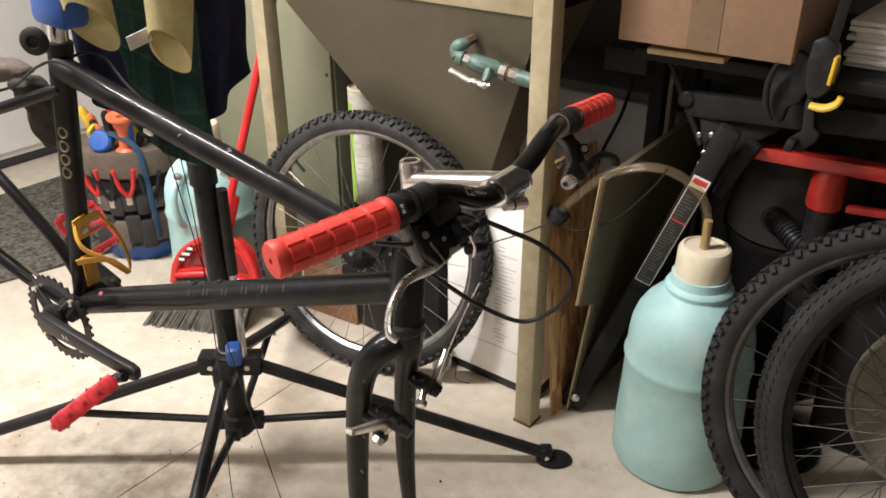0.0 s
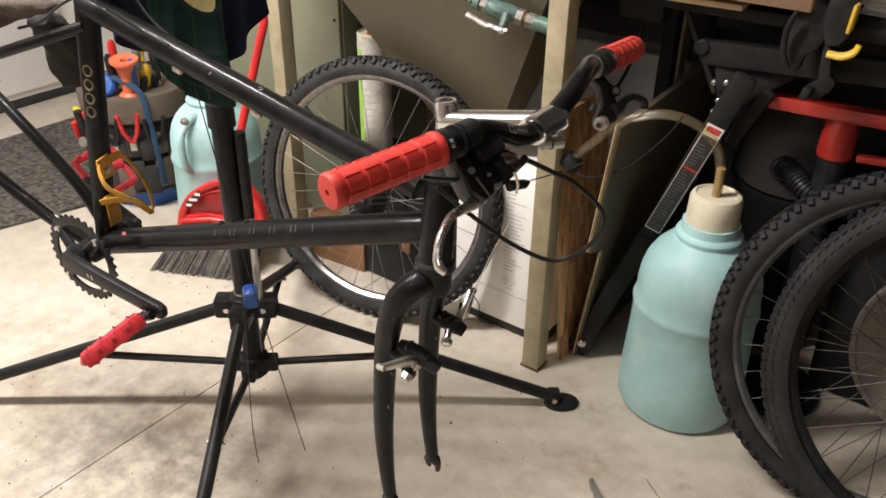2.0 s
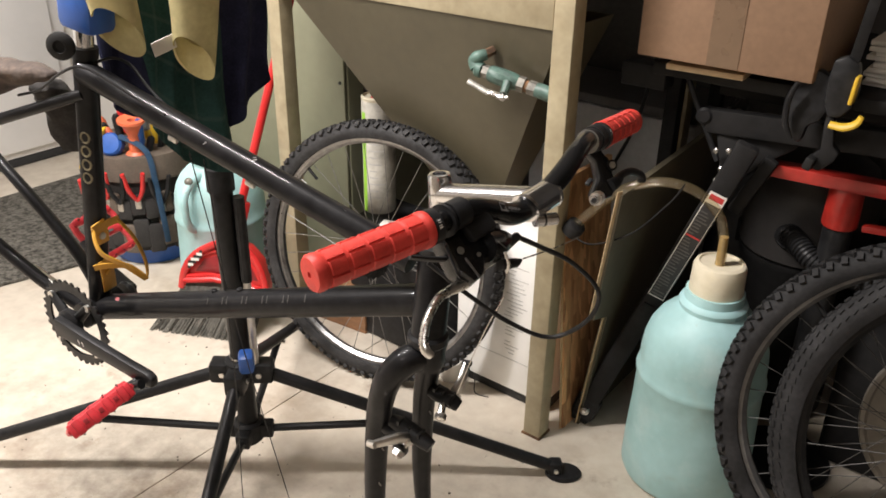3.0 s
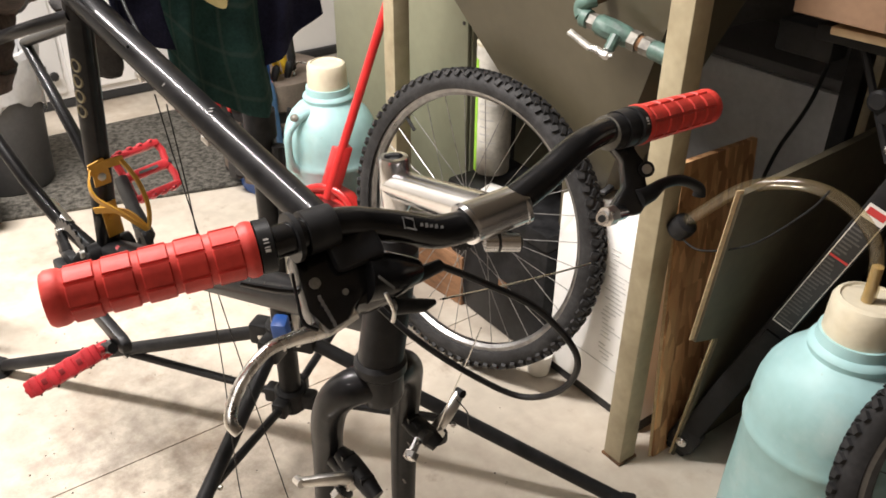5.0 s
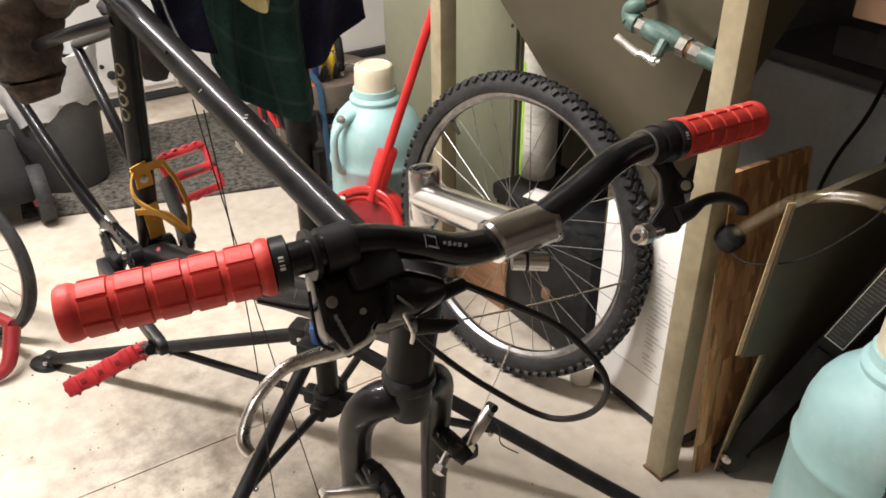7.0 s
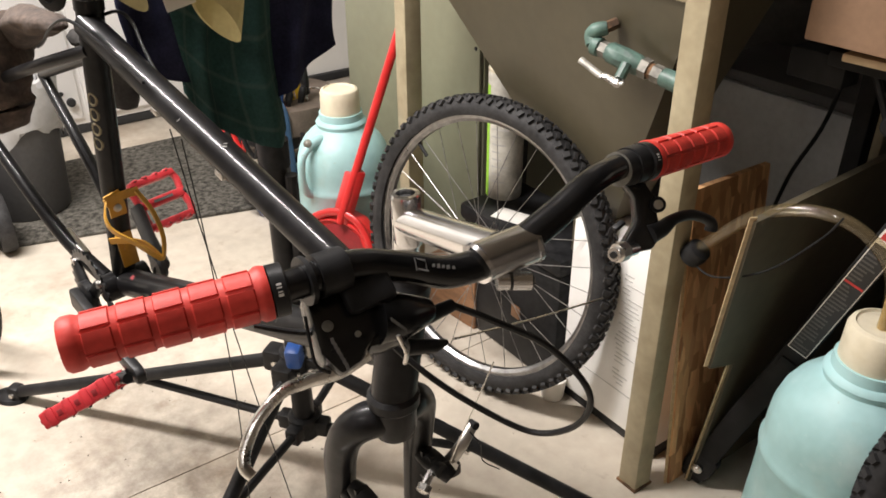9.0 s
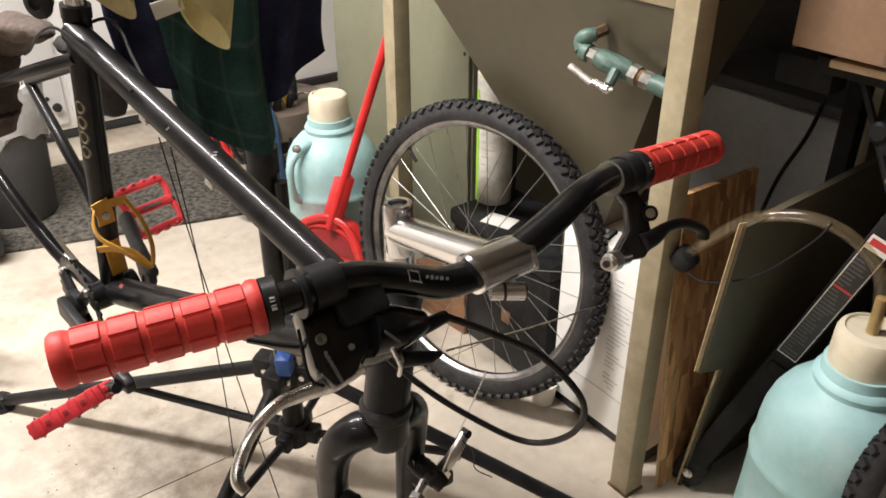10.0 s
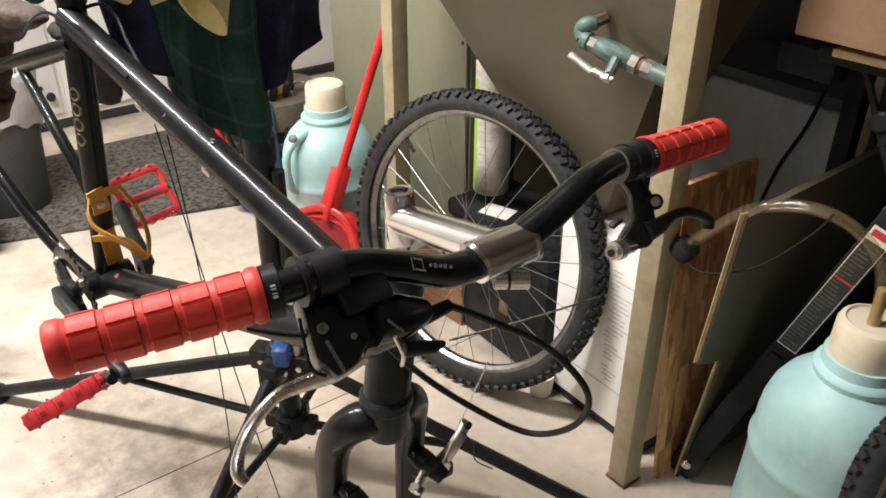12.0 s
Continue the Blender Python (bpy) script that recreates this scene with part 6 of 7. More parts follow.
def bar_clamp():
    c = thing("bar_clamp", (-0.36, 1.55, 0.8), "black one-handed bar clamp with yellow trim on the stand", "clamp")
    part("bar", boxed((0.018, 0.007, 0.36), at(-0.304, 1.52, 1.06, 0, 5, 10), 0.001), "clamp_black", c)
    n = (0.1, -1, 0.1)
    part("body", plate([(-0.342, 1.5, 0.947), (-0.322, 1.5, 0.957), (-0.3, 1.5, 0.945), (-0.292, 1.5, 0.9), (-0.296, 1.5, 0.87), (-0.312, 1.5, 0.85), (-0.332, 1.5, 0.848), (-0.342, 1.5, 0.87), (-0.345, 1.5, 0.91)], n, 0.036, 0.006), "black_plastic", c)
    part("handle", plate([(-0.344, 1.5, 0.918), (-0.362, 1.5, 0.927), (-0.383, 1.5, 0.918), (-0.396, 1.5, 0.89), (-0.4, 1.5, 0.85), (-0.393, 1.5, 0.815), (-0.378, 1.5, 0.79), (-0.366, 1.5, 0.796), (-0.362, 1.5, 0.825), (-0.345, 1.5, 0.835), (-0.332, 1.5, 0.86), (-0.334, 1.5, 0.9)], n, 0.032, 0.007), "black_plastic", c)
    part("grip_face", tubed(spline([(-0.387, 1.478, 0.905), (-0.397, 1.478, 0.87), (-0.394, 1.478, 0.83), (-0.38, 1.48, 0.803)], 5), [0.004, 0.006, 0.006, 0.004], 8), "black_satin", c)
    part("yellow_trim", boxed((0.007, 0.026, 0.05), at(-0.2965, 1.49, 0.905, 0, 4, 0), 0.003), "yellow", c)
    part("trigger", tubed(spline([(-0.324, 1.492, 0.838), (-0.3, 1.49, 0.838), (-0.282, 1.49, 0.848), (-0.276, 1.49, 0.862)], 5), [0.007, 0.008, 0.0075, 0.006], 10, squash=0.7), "yellow", c)
    part("jaw", plate([(-0.338, 1.505, 0.855), (-0.322, 1.505, 0.85), (-0.312, 1.505, 0.795), (-0.3, 1.505, 0.785), (-0.305, 1.505, 0.768), (-0.326, 1.505, 0.746), (-0.345, 1.505, 0.75), (-0.346, 1.505, 0.772), (-0.332, 1.505, 0.785)], n, 0.028, 0.004), "clamp_black", c)
    part("jaw_pad", boxed((0.016, 0.034, 0.024), at(-0.342, 1.496, 0.762, 0, 14, 0), 0.004), "bench_dark", c)

bar_clamp()

SPARE_N = (0.21, -0.945, 0.25)
wheel("spare_wheel", (-0.034, 1.409, 0.3445), (0.177, -1.0, 0.243), "spare knobby wheel leaning under the bench beside the jug", radius=0.357, rubber="rubber_dusty", rim="dark_rim", spokes="dull_spoke", group="spare wheels", knobs=84, width=0.052)
wheel("spare_wheel", (0.094, 1.3705, 0.358), (0.1, -1.0, 0.31), "dusty bicycle wheel with fine tread leaning on the knobby one", radius=0.374, tread="fine", rubber="rubber_dusty", rim="black_satin", spokes="dull_spoke", group="spare wheels", knobs=120, width=0.062)


def round_lid():
    n = Vector(SPARE_N).normalized()
    m = facing(Vector((0.05, 1.43, 0.34)) - n * 0.1, n)
    c = thing("round_lid", m.translation, "dusty round plastic lid behind the spare wheel", "lid")
    part("disc", turned([(0.0, 0.0), (0.172, 0.0), (0.172, 0.008), (0.0, 0.01)], m, 48), "dusty_disc", c)
    part("rim", turned([(0.17, -0.003), (0.182, -0.002), (0.184, 0.006), (0.182, 0.014), (0.174, 0.016), (0.169, 0.009)], m, 48, close=True), "dusty_disc", c)


round_lid()


def bench_shade_block():
    """A low black block added as the dark under the bench, behind the leaning wheels."""
    t = thing("shade_filler", (0.17, 1.74, 0), "added black block standing in for the shade under the bench", "tub")
    # tub-shaped filler: its black stands in for shade, no tub is known here
    part("tub", boxed((0.8, 0.22, 0.5), at(0.17, 1.8, 0.25), 0.02, 1.03), "clamp_black", t)
    part("rim", boxed((0.85, 0.25, 0.03), at(0.17, 1.8, 0.515), 0.01), "clamp_black", t)


bench_shade_block()

# ---------------------------------------------------------------- floor clutter


def loose_caliper():
    c = thing("loose_brake_part", (-0.44, 1.04, 0), "loose black and silver brake caliper lying on the concrete", "bicycle part")
    part("arm", tubed(spline([(-0.445, 1.05, 0.018), (-0.458, 1.07, 0.016), (-0.472, 1.082, 0.012), (-0.485, 1.1, 0.01)], 5), [0.009, 0.008, 0.0065, 0.006], 10, squash=0.6), "alloy", c)
    part("body", plate([(-0.462, 1.025, 0.024), (-0.45, 1.052, 0.024), (-0.415, 1.06, 0.024), (-0.385, 1.045, 0.02), (-0.375, 1.035, 0.018), (-0.39, 1.022, 0.02), (-0.43, 1.01, 0.024), (-0.45, 1.005, 0.024)], (0, 0, 1), 0.022, 0.004), "black_plastic", c)
    part("pad", tubed([(-0.47, 0.99, 0.011), (-0.44, 0.985, 0.011)], 0.0105, 10), "black_plastic", c)
    part("nut", turned([(0.0, 0.0), (0.012, 0.0), (0.012, 0.014), (0.006, 0.016), (0, 0.016)], facing((-0.462, 1.012, 0.012), (-0.4, -0.5, 0.7)), 12), "steel", c)
    part("dot", turned([(0.004, 0.0), (0.004, 0.002), (0, 0.003)], at(-0.435, 1.03, 0.0235), 12), "red_alloy", c)
    part("band", tubed([(-0.402, 1.032, 0.006), (-0.398, 1.052, 0.018)], 0.004, 8), "steel", c)
    part("spring", tubed(spline([(-0.375, 1.035, 0.01), (-0.36, 1.02, 0.008), (-0.345, 1.0, 0.006)], 4), 0.003, 6), "steel", c)
    part("wire", tubed(spline([(-0.378, 1.03, 0.012), (-0.35, 1.02, 0.008), (-0.3, 0.985, 0.004)], 5), 0.0015, 6), "black_plastic", c)


loose_caliper()


def crumbs():
    rng = random.Random(21)
    b = bmn()
    for i in range(170):
        x, y = -0.5 - 1.4 * rng.random() ** 0.7, rng.uniform(0.1, 1.3)
        r = rng.uniform(0.0005, 0.0016) * (2.0 if rng.random() < 0.05 else 1)
        add_box(b, (r * 2, r * rng.uniform(1, 2.6), r), at(x, y, r * 0.5, 0, 0, rng.uniform(0, 180)))
    solid("grit", b, "joint", "dark crumbs of grit scattered on the concrete", "grit", kind="stuff", smooth=0)


crumbs()


def floor_scratches():
    b = bmn()
    for pts in ([(-0.4, 1.18, 0.0), (-0.34, 1.14, 0.0), (-0.27, 1.12, 0.0), (-0.16, 1.08, 0.0), (-0.05, 1.05, 0.0)], [(-0.3, 1.17, 0.0), (-0.24, 1.13, 0.0), (-0.15, 1.085, 0.0), (-0.06, 1.06, 0.0)]):
        add_tube(b, spline([Vector(p) for p in pts], 6), 0.0012, 6, squash=0.35)
    solid("floor_scratch", b, "rust", "thin brown scratches in the concrete", "scratches", kind="stuff")


floor_scratches()

# ---------------------------------------------------------------- far left: broom, bucket, bin


def broom_set():
    b = thing("broom", (-1.69, 1.13, 0), "angled broom with grey bristles, red cap and red handle", "broom")
    part("handle", tubed([(-1.711, 1.215, 0.24), (-1.669, 1.452, 0.87), (-1.657, 1.52, 1.05)], 0.0115, 14), "red_plastic", b)
    ax = Vector((0.26, 0.127, 0)).normalized()
    nn = Vector((0.44, -0.9, 0.1)).normalized()
    base = Vector((-1.734, 1.185, 0.0))

    def q(u, z, off=0.0):
        return base + ax * u + Vector((0.05 * z, 0.17 * z, z)) + nn * off

    cap_ob = part("cap", plate([q(-0.135, 0.125), q(-0.13, 0.17), q(-0.1, 0.22), (q(-0.05, 0.25)), q(0.0, 0.262), q(0.05, 0.25), q(0.09, 0.21), q(0.115, 0.15), q(0.12, 0.115), q(0.06, 0.13), q(-0.06, 0.14)], nn, 0.05, 0.01), "red_plastic", b, "glossy red broom cap with a chequered badge")
    part("recess", plate([q(-0.1, 0.165, 0.0012), q(-0.075, 0.205, 0.0012), q(0.0, 0.235, 0.0012), q(0.06, 0.21, 0.0012), q(0.09, 0.155, 0.0012), q(0.0, 0.165, 0.0012)], nn, 0.004, 0.001), "dark_red", cap_ob)
    part("arch", tubed(spline([q(-0.137, 0.112, 0.004), q(-0.128, 0.17, 0.006), q(-0.095, 0.222, 0.007), q(-0.02, 0.262, 0.008), q(0.05, 0.25, 0.007), q(0.1, 0.19, 0.006), q(0.125, 0.105, 0.004)], 6), 0.0115, 12, squash=0.8), "red_plastic", cap_ob)
    part("crossbar", tubed([q(-0.13, 0.135, 0.006), q(-0.04, 0.15, 0.008), q(0.05, 0.142, 0.008), q(0.118, 0.122, 0.006)], 0.0095, 10), "red_plastic", cap_ob)
    part("rib", tubed([q(-0.125, 0.148, 0.004), q(-0.05, 0.162, 0.005), q(0.04, 0.15, 0.005), q(0.112, 0.132, 0.004)], 0.006, 8), "red_plastic", cap_ob)
    part("rib", tubed(spline([q(-0.11, 0.2, 0.003), q(-0.04, 0.235, 0.004), q(0.04, 0.232, 0.004), q(0.09, 0.2, 0.003)], 5), 0.005, 8), "red_plastic", cap_ob)
    for i in range(3):
        for j in range(5):
            part("check", boxed((0.008, 0.008, 0.0012), facing(q(-0.112 + 0.008 * j, 0.182 + 0.0085 * j + 0.008 * i, 0.0165), nn)), "paper" if (i + j) % 2 else "dark_void", cap_ob)
    part("socket", boxed((0.03, 0.026, 0.15), along(q(0.012, 0.24), (-1.669, 1.452, 0.87), 0.07), 0.006), "red_plastic", b)
    part("clip", boxed((0.05, 0.02, 0.12), along(q(-0.01, 0.25), (-1.686, 1.447, 0.87), 0.06), 0.005), "red_plastic", b)
    br = bmn()
    rng = random.Random(3)
    for i in range(700):
        u, w = rng.random() - 0.5, rng.random() - 0.5
        top = q(u * 0.23, 0.15, -0.025 + w * 0.03)
        low = base + ax * (u * 0.3 - 0.015) + Vector((-0.02, -0.045, 0.0)) + nn * (w * 0.07)
        low.z = 0.001
        mid = top.lerp(low, 0.55) + nn * 0.004
        add_tube(br, [top, mid, low], 0.0019, 3, caps=False)
    tagged(part("bristles", br, "bristle", b), kind="stuff")


broom_set()


def tool_bucket():
    cx, cy = -2.33, 1.37
    b = thing("tool_bucket", (cx, cy, 0), "blue bucket wrapped in a tan canvas tool organiser full of tools", "tool bucket")
    part("bucket", turned([(0.0, 0.0), (0.128, 0.0), (0.133, 0.008), (0.15, 0.36), (0.146, 0.36), (0.13, 0.02), (0, 0.02)], at(cx, cy, 0), 40), "blue_plastic", b)
    part("skirt", turned([(0.142, 0.055), (0.15, 0.06), (0.156, 0.12), (0.158, 0.2), (0.152, 0.215)], at(cx, cy, 0), 40), "canvas_dark", b)
    part("sleeve", turned([(0.15, 0.2), (0.155, 0.21), (0.163, 0.34), (0.168, 0.375), (0.164, 0.382), (0.148, 0.375)], at(cx, cy, 0), 40), "canvas_dark", b)
    part("rim_band", turned([(0.166, 0.3), (0.171, 0.305), (0.173, 0.37), (0.17, 0.384), (0.15, 0.384)], at(cx, cy, 0), 40), "canvas", b)
    for i in range(14):
        a = math.radians(180 + i * 180 / 13 + 40)
        d = Vector((math.cos(a), math.sin(a), 0))
        part("pocket", boxed((0.05, 0.028, 0.1), facing(Vector((cx, cy, 0.11 + 0.02 * (i % 2))) + d * 0.162, d) @ pose(0, 0, 0, 90, 0, 0), 0.008), "canvas_dark" if i % 3 else "canvas", b)
        part("pocket", boxed((0.045, 0.024, 0.07), facing(Vector((cx, cy, 0.215 + 0.015 * (i % 2))) + d * 0.168, d) @ pose(0, 0, 0, 90, 0, 0), 0.008), "canvas" if i % 4 == 1 else "canvas_dark", b)
    group = "tools in the bucket"

    def plier(ang, z, mat):
        d = Vector((math.cos(math.radians(ang)), math.sin(math.radians(ang)), 0))
        side = Vector((-d.y, d.x, 0))
        p = Vector((cx, cy, z)) + d * 0.178
        t = thing("pliers", p, "pliers with rubber dipped handles in a pocket", "pliers", group)
        for s in (-1, 1):
            part("handle", tubed(spline([p, p + side * 0.02 * s + Vector((0, 0, 0.04)) + d * 0.01, p + side * 0.03 * s + Vector((0, 0, 0.1)) + d * 0.02], 5), [0.006, 0.0075, 0.007], 10), mat, t)
        part("joint", boxed((0.02, 0.012, 0.03), facing(p - Vector((0, 0, 0.01)), d) @ pose(0, 0, 0, 90, 0, 0), 0.004), "alloy", t)

    plier(318, 0.245, "red_plastic")
    plier(300, 0.235, "black_plastic")
    plier(285, 0.245, "red_plastic")
    plier(340, 0.225, "black_plastic")

    def driver(ang, rad, z, mat, length=0.1, lean=0.0, cat="screwdriver"):
        d = Vector((math.cos(math.radians(ang)), math.sin(math.radians(ang)), 0))
        p = Vector((cx, cy, z)) + d * rad
        t = thing("screwdriver", p, "screwdriver standing handle up in the bucket", cat, group)
        up = (Vector((0, 0, 1)) + d * lean).normalized()
        part("shaft", tubed([p - up * 0.12, p], 0.0035, 8), "steel", t)
        part("handle", turned([(0.005, 0), (0.011, 0.008), (0.009, 0.02), (0.013, 0.035), (0.013, length - 0.012), (0.007, length)], along(p, p + up), 12), mat, t)

    for ang, rad, z, mat, le in ((250, 0.1, 0.4, "yellow", 0.3), (300, 0.11, 0.4, "black_plastic", 0.1), (330, 0.12, 0.39, "blue_plastic", 0.2), (20, 0.1, 0.4, "black_plastic", -0.1), (270, 0.05, 0.42, "red_plastic", 0.0), (120, 0.08, 0.42, "yellow", 0.0), (350, 0.06, 0.43, "grey_plastic", 0.1)):
        driver(ang, rad, z, mat, 0.11, le)
    o = thing("orange_spool", (-2.225, 1.297, 0.36), "orange plastic chalk spool with flared ends", "spool", group)
    part("spool", turned([(0.0, 0.0), (0.034, 0.0), (0.036, 0.006), (0.02, 0.02), (0.018, 0.075), (0.03, 0.105), (0.042, 0.118), (0.042, 0.126), (0.012, 0.122), (0.012, 0.1), (0, 0.1)], at(-2.235, 1.295, 0.375, 4, 6, 0), 28), "orange", o)
    part("slot", boxed((0.012, 0.004, 0.05), at(-2.2215, 1.2835, 0.428, 0, 0, 42), 0.001), "canvas", o)
    s = thing("blue_strap", (-2.18, 1.325, 0.2), "blue webbing strap draped over the tool bucket", "strap")
    part("strap", tubed(spline([(-2.33, 1.245, 0.43), (-2.25, 1.265, 0.44), (-2.18, 1.295, 0.4), (-2.155, 1.295, 0.3), (-2.14, 1.295, 0.18), (-2.15, 1.305, 0.1)], 6), 0.009, 10, squash=0.25), "blue_cloth", s)
    w = thing("socket_wrench", (-2.36, 1.215, 0.25), "black and chrome socket wrench in a pocket", "wrench", group)
    part("handle", tubed([(-2.365, 1.197, 0.22), (-2.37, 1.185, 0.33)], 0.013, 12), "black_plastic", w)
    part("head", turned([(0.0, 0), (0.017, 0), (0.017, 0.02), (0, 0.02)], at(-2.365, 1.193, 0.225, 70, 0, 20), 14), "steel", w)
    rng = random.Random(44)
    kinds = (("chisel", "wood chisel with a plastic handle standing in the bucket", "chisel", ("orange", "yellow", "blue_plastic", "red_plastic")), ("hex_key", "bent steel hex key standing in the bucket", "hex key", ("steel",)), ("file_tool", "steel file with a dark handle standing in the bucket", "file", ("black_plastic", "brown_wood")))
    for n in range(16):
        name, label, cat, mats = kinds[(0, 0, 2, 1)[n % 4]]
        ang, rad = rng.uniform(200, 400), rng.uniform(0.05, 0.135)
        d = Vector((math.cos(math.radians(ang)), math.sin(math.radians(ang)), 0))
        p = Vector((cx, cy, 0.37 + rng.uniform(-0.02, 0.03))) + d * rad
        up = (Vector((rng.uniform(-0.25, 0.25), rng.uniform(-0.25, 0.25), 1)) + d * 0.2).normalized()
        t = thing(name, p, label, cat, group)
        if name == "hex_key":
            part("key", tubed(spline([p - up * 0.08, p + up * 0.05, p + up * 0.065 + d * 0.012, p + up * 0.066 + d * 0.035], 4), 0.003, 6), "steel", t)
        else:
            h_ = rng.uniform(0.07, 0.1)
            part("shaft", boxed((0.008, 0.003, 0.1), along(p - up * 0.1, p, 0.05), 0.001), "steel", t)
            part("handle", turned([(0.006, -0.004), (0.011, 0.004), (0.0095, h_ * 0.4), (0.0125, h_ * 0.75), (0.011, h_ - 0.006), (0.006, h_)], along(p, p + up), 12), mats[n % len(mats)], t)
    c_ = thing("chalk_reel", (-2.27, 1.265, 0.44), "blue plastic reel beside the orange spool", "reel", group)
    part("reel", turned([(0.0, 0.0), (0.03, 0.0), (0.036, 0.008), (0.036, 0.03), (0.03, 0.038), (0.0, 0.04)], at(-2.295, 1.26, 0.405, 62, 10, 30), 24), "blue_plastic", c_)
    part("tab", boxed((0.012, 0.05, 0.02), at(-2.315, 1.24, 0.45, 20, 10, 30), 0.004), "yellow", c_)
    k = thing("yellow_tape_case", (-2.41, 1.225, 0.3), "yellow and red tool hanging at the bucket side", "tool", group)
    part("case", boxed((0.03, 0.02, 0.05), at(-2.415, 1.21, 0.3, 10, 20, 0), 0.005), "yellow", k)
    part("grip", boxed((0.02, 0.02, 0.06), at(-2.425, 1.2, 0.25, 10, 10, 0), 0.005), "red_plastic", k)


tool_bucket()


def waste_bin():
    cx, cy = -2.8, 0.64
    b = thing("waste_bin", (cx, cy, 0), "grey plastic waste bin with a white liner", "bin")
    part("bin", turned([(0.0, 0.0135), (0.115, 0.0135), (0.12, 0.02), (0.148, 0.42), (0.154, 0.425), (0.154, 0.44), (0.14, 0.44), (0.11, 0.03), (0, 0.03)], at(cx, cy, 0), 40), "bin_grey", b)
    r = bmn()
    prof = [(0.146, 0.285), (0.154, 0.32), (0.159, 0.38), (0.161, 0.44), (0.156, 0.458), (0.135, 0.455), (0.13, 0.4)]
    rings = []
    for j, (rad, z) in enumerate(prof):
        ring = []
        for i in range(48):
            a = 2 * math.pi * i / 48
            wob = 0.006 * math.sin(7 * a + j) + 0.004 * math.sin(13 * a + 2 * j)
            drop = (0.03 * math.sin(3 * a + 0.6) + 0.015 * math.sin(8 * a)) if j == 0 else 0
            ring.append(r.verts.new((cx + (rad + wob) * math.cos(a), cy + (rad + wob) * math.sin(a), z + drop)))
        rings.append(ring)
    for p, q in zip(rings, rings[1:]):
        for i in range(48):
            r.faces.new((p[i], p[(i + 1) % 48], q[(i + 1) % 48], q[i]))
    part("liner", r, "bag_film", b, "crumpled white bin liner")


waste_bin()


def mower():
    m = thing("push_mower", (-2.75, 0.3, 0), "red and black push mower parked by the bin", "mower")
    part("deck", boxed((0.5, 0.34, 0.1), at(-2.75, 0.36, 0.13), 0.04, 0.9), "bench_dark", m)
    part("cowl", boxed((0.34, 0.22, 0.14), at(-2.78, 0.32, 0.25), 0.05, 0.8), "bench_dark", m)
    for x, y in ((-2.56, 0.52), (-2.95, 0.52), (-2.56, 0.2), (-2.95, 0.2)):
        wv = part("wheel", turned([(0.0, -0.02), (0.03, -0.02), (0.085, -0.022), (0.09, -0.014), (0.09, 0.014), (0.085, 0.022), (0.03, 0.02), (0, 0.02)], at(x, y, 0.091, 90, 0, 0), 28), "rubber", m)
        part("cap", turned([(0.0, 0), (0.04, 0.0), (0.036, 0.008), (0, 0.01)], facing((x, y - 0.02, 0.091), (0, -1, 0)), 20), "dark_red", wv)


mower()


def child_bike():
    w = thing("small_red_bike", (-1.98, 0.2, 0), "small red bicycle with a thin black tyre", "bicycle")
    n = Vector((0.55, -0.8, 0.1)).normalized()
    c = Vector((-2.03, 0.30, 0.203))
    m = facing(c, n)
    part("tyre", turned([(0.188 + 0.014 * math.cos(a), 0.014 * math.sin(a)) for a in (2 * math.pi * k / 10 for k in range(10))], m, 64, close=True), "rubber", w)
    part("rim", turned([(0.168, -0.008), (0.176, -0.01), (0.176, 0.01), (0.168, 0.008)], m, 64, close=True), "rim", w)
    part("hub", turned([(0, -0.03), (0.015, -0.03), (0.015, 0.03), (0, 0.03)], m, 14), "steel", w)
    for i in range(16):
        a = 2 * math.pi * i / 16
        part("spoke", tubed([m @ Vector((0.014 * math.cos(a + 1), 0.014 * math.sin(a + 1), 0.02 * (1 if i % 2 else -1))), m @ Vector((0.17 * math.cos(a), 0.17 * math.sin(a), 0))], 0.001, 5, caps=False), "steel", w)
    part("frame", tubed([(-1.86, 0.342, 0.1), (-2.1, 0.2, 0.13)], 0.014, 12), "dark_red", w)
    part("frame", tubed(spline([(-1.85, 0.34, 0.1), (-1.8, 0.31, 0.04), (-1.79, 0.27, 0.02)], 5), [0.02, 0.017, 0.012], 12), "dark_red", w)


child_bike()


def cabinets():
    c = thing("wall_cabinet", (-3.4, 1.0, 0), "white enamel floor cabinet against the wall", "cabinet")
    part("body", boxed((0.03, 1.5, 1.9), at(-3.424, 1.0, 0.99), 0.003), "white_enamel", c)
    part("door", boxed((0.018, 0.7, 1.84), at(-3.4, 0.62, 0.99), 0.004), "white_enamel", c)
    part("door", boxed((0.018, 0.7, 1.84), at(-3.4, 1.34, 0.99), 0.004), "white_enamel", c)
    part("knob", turned([(0.0, 0.0), (0.008, 0.0), (0.008, 0.012), (0.018, 0.018), (0.016, 0.03), (0, 0.033)], facing((-3.391, 0.932, 0.148), (1, 0, 0)), 18), "dark_void", c)
    part("keyhole", turned([(0.0, 0.0), (0.009, 0.0), (0.009, 0.004), (0, 0.005)], facing((-3.391, 0.905, 0.182), (1, 0, 0)), 14), "dark_void", c)


cabinets()

# ---------------------------------------------------------------- cloths on the stand


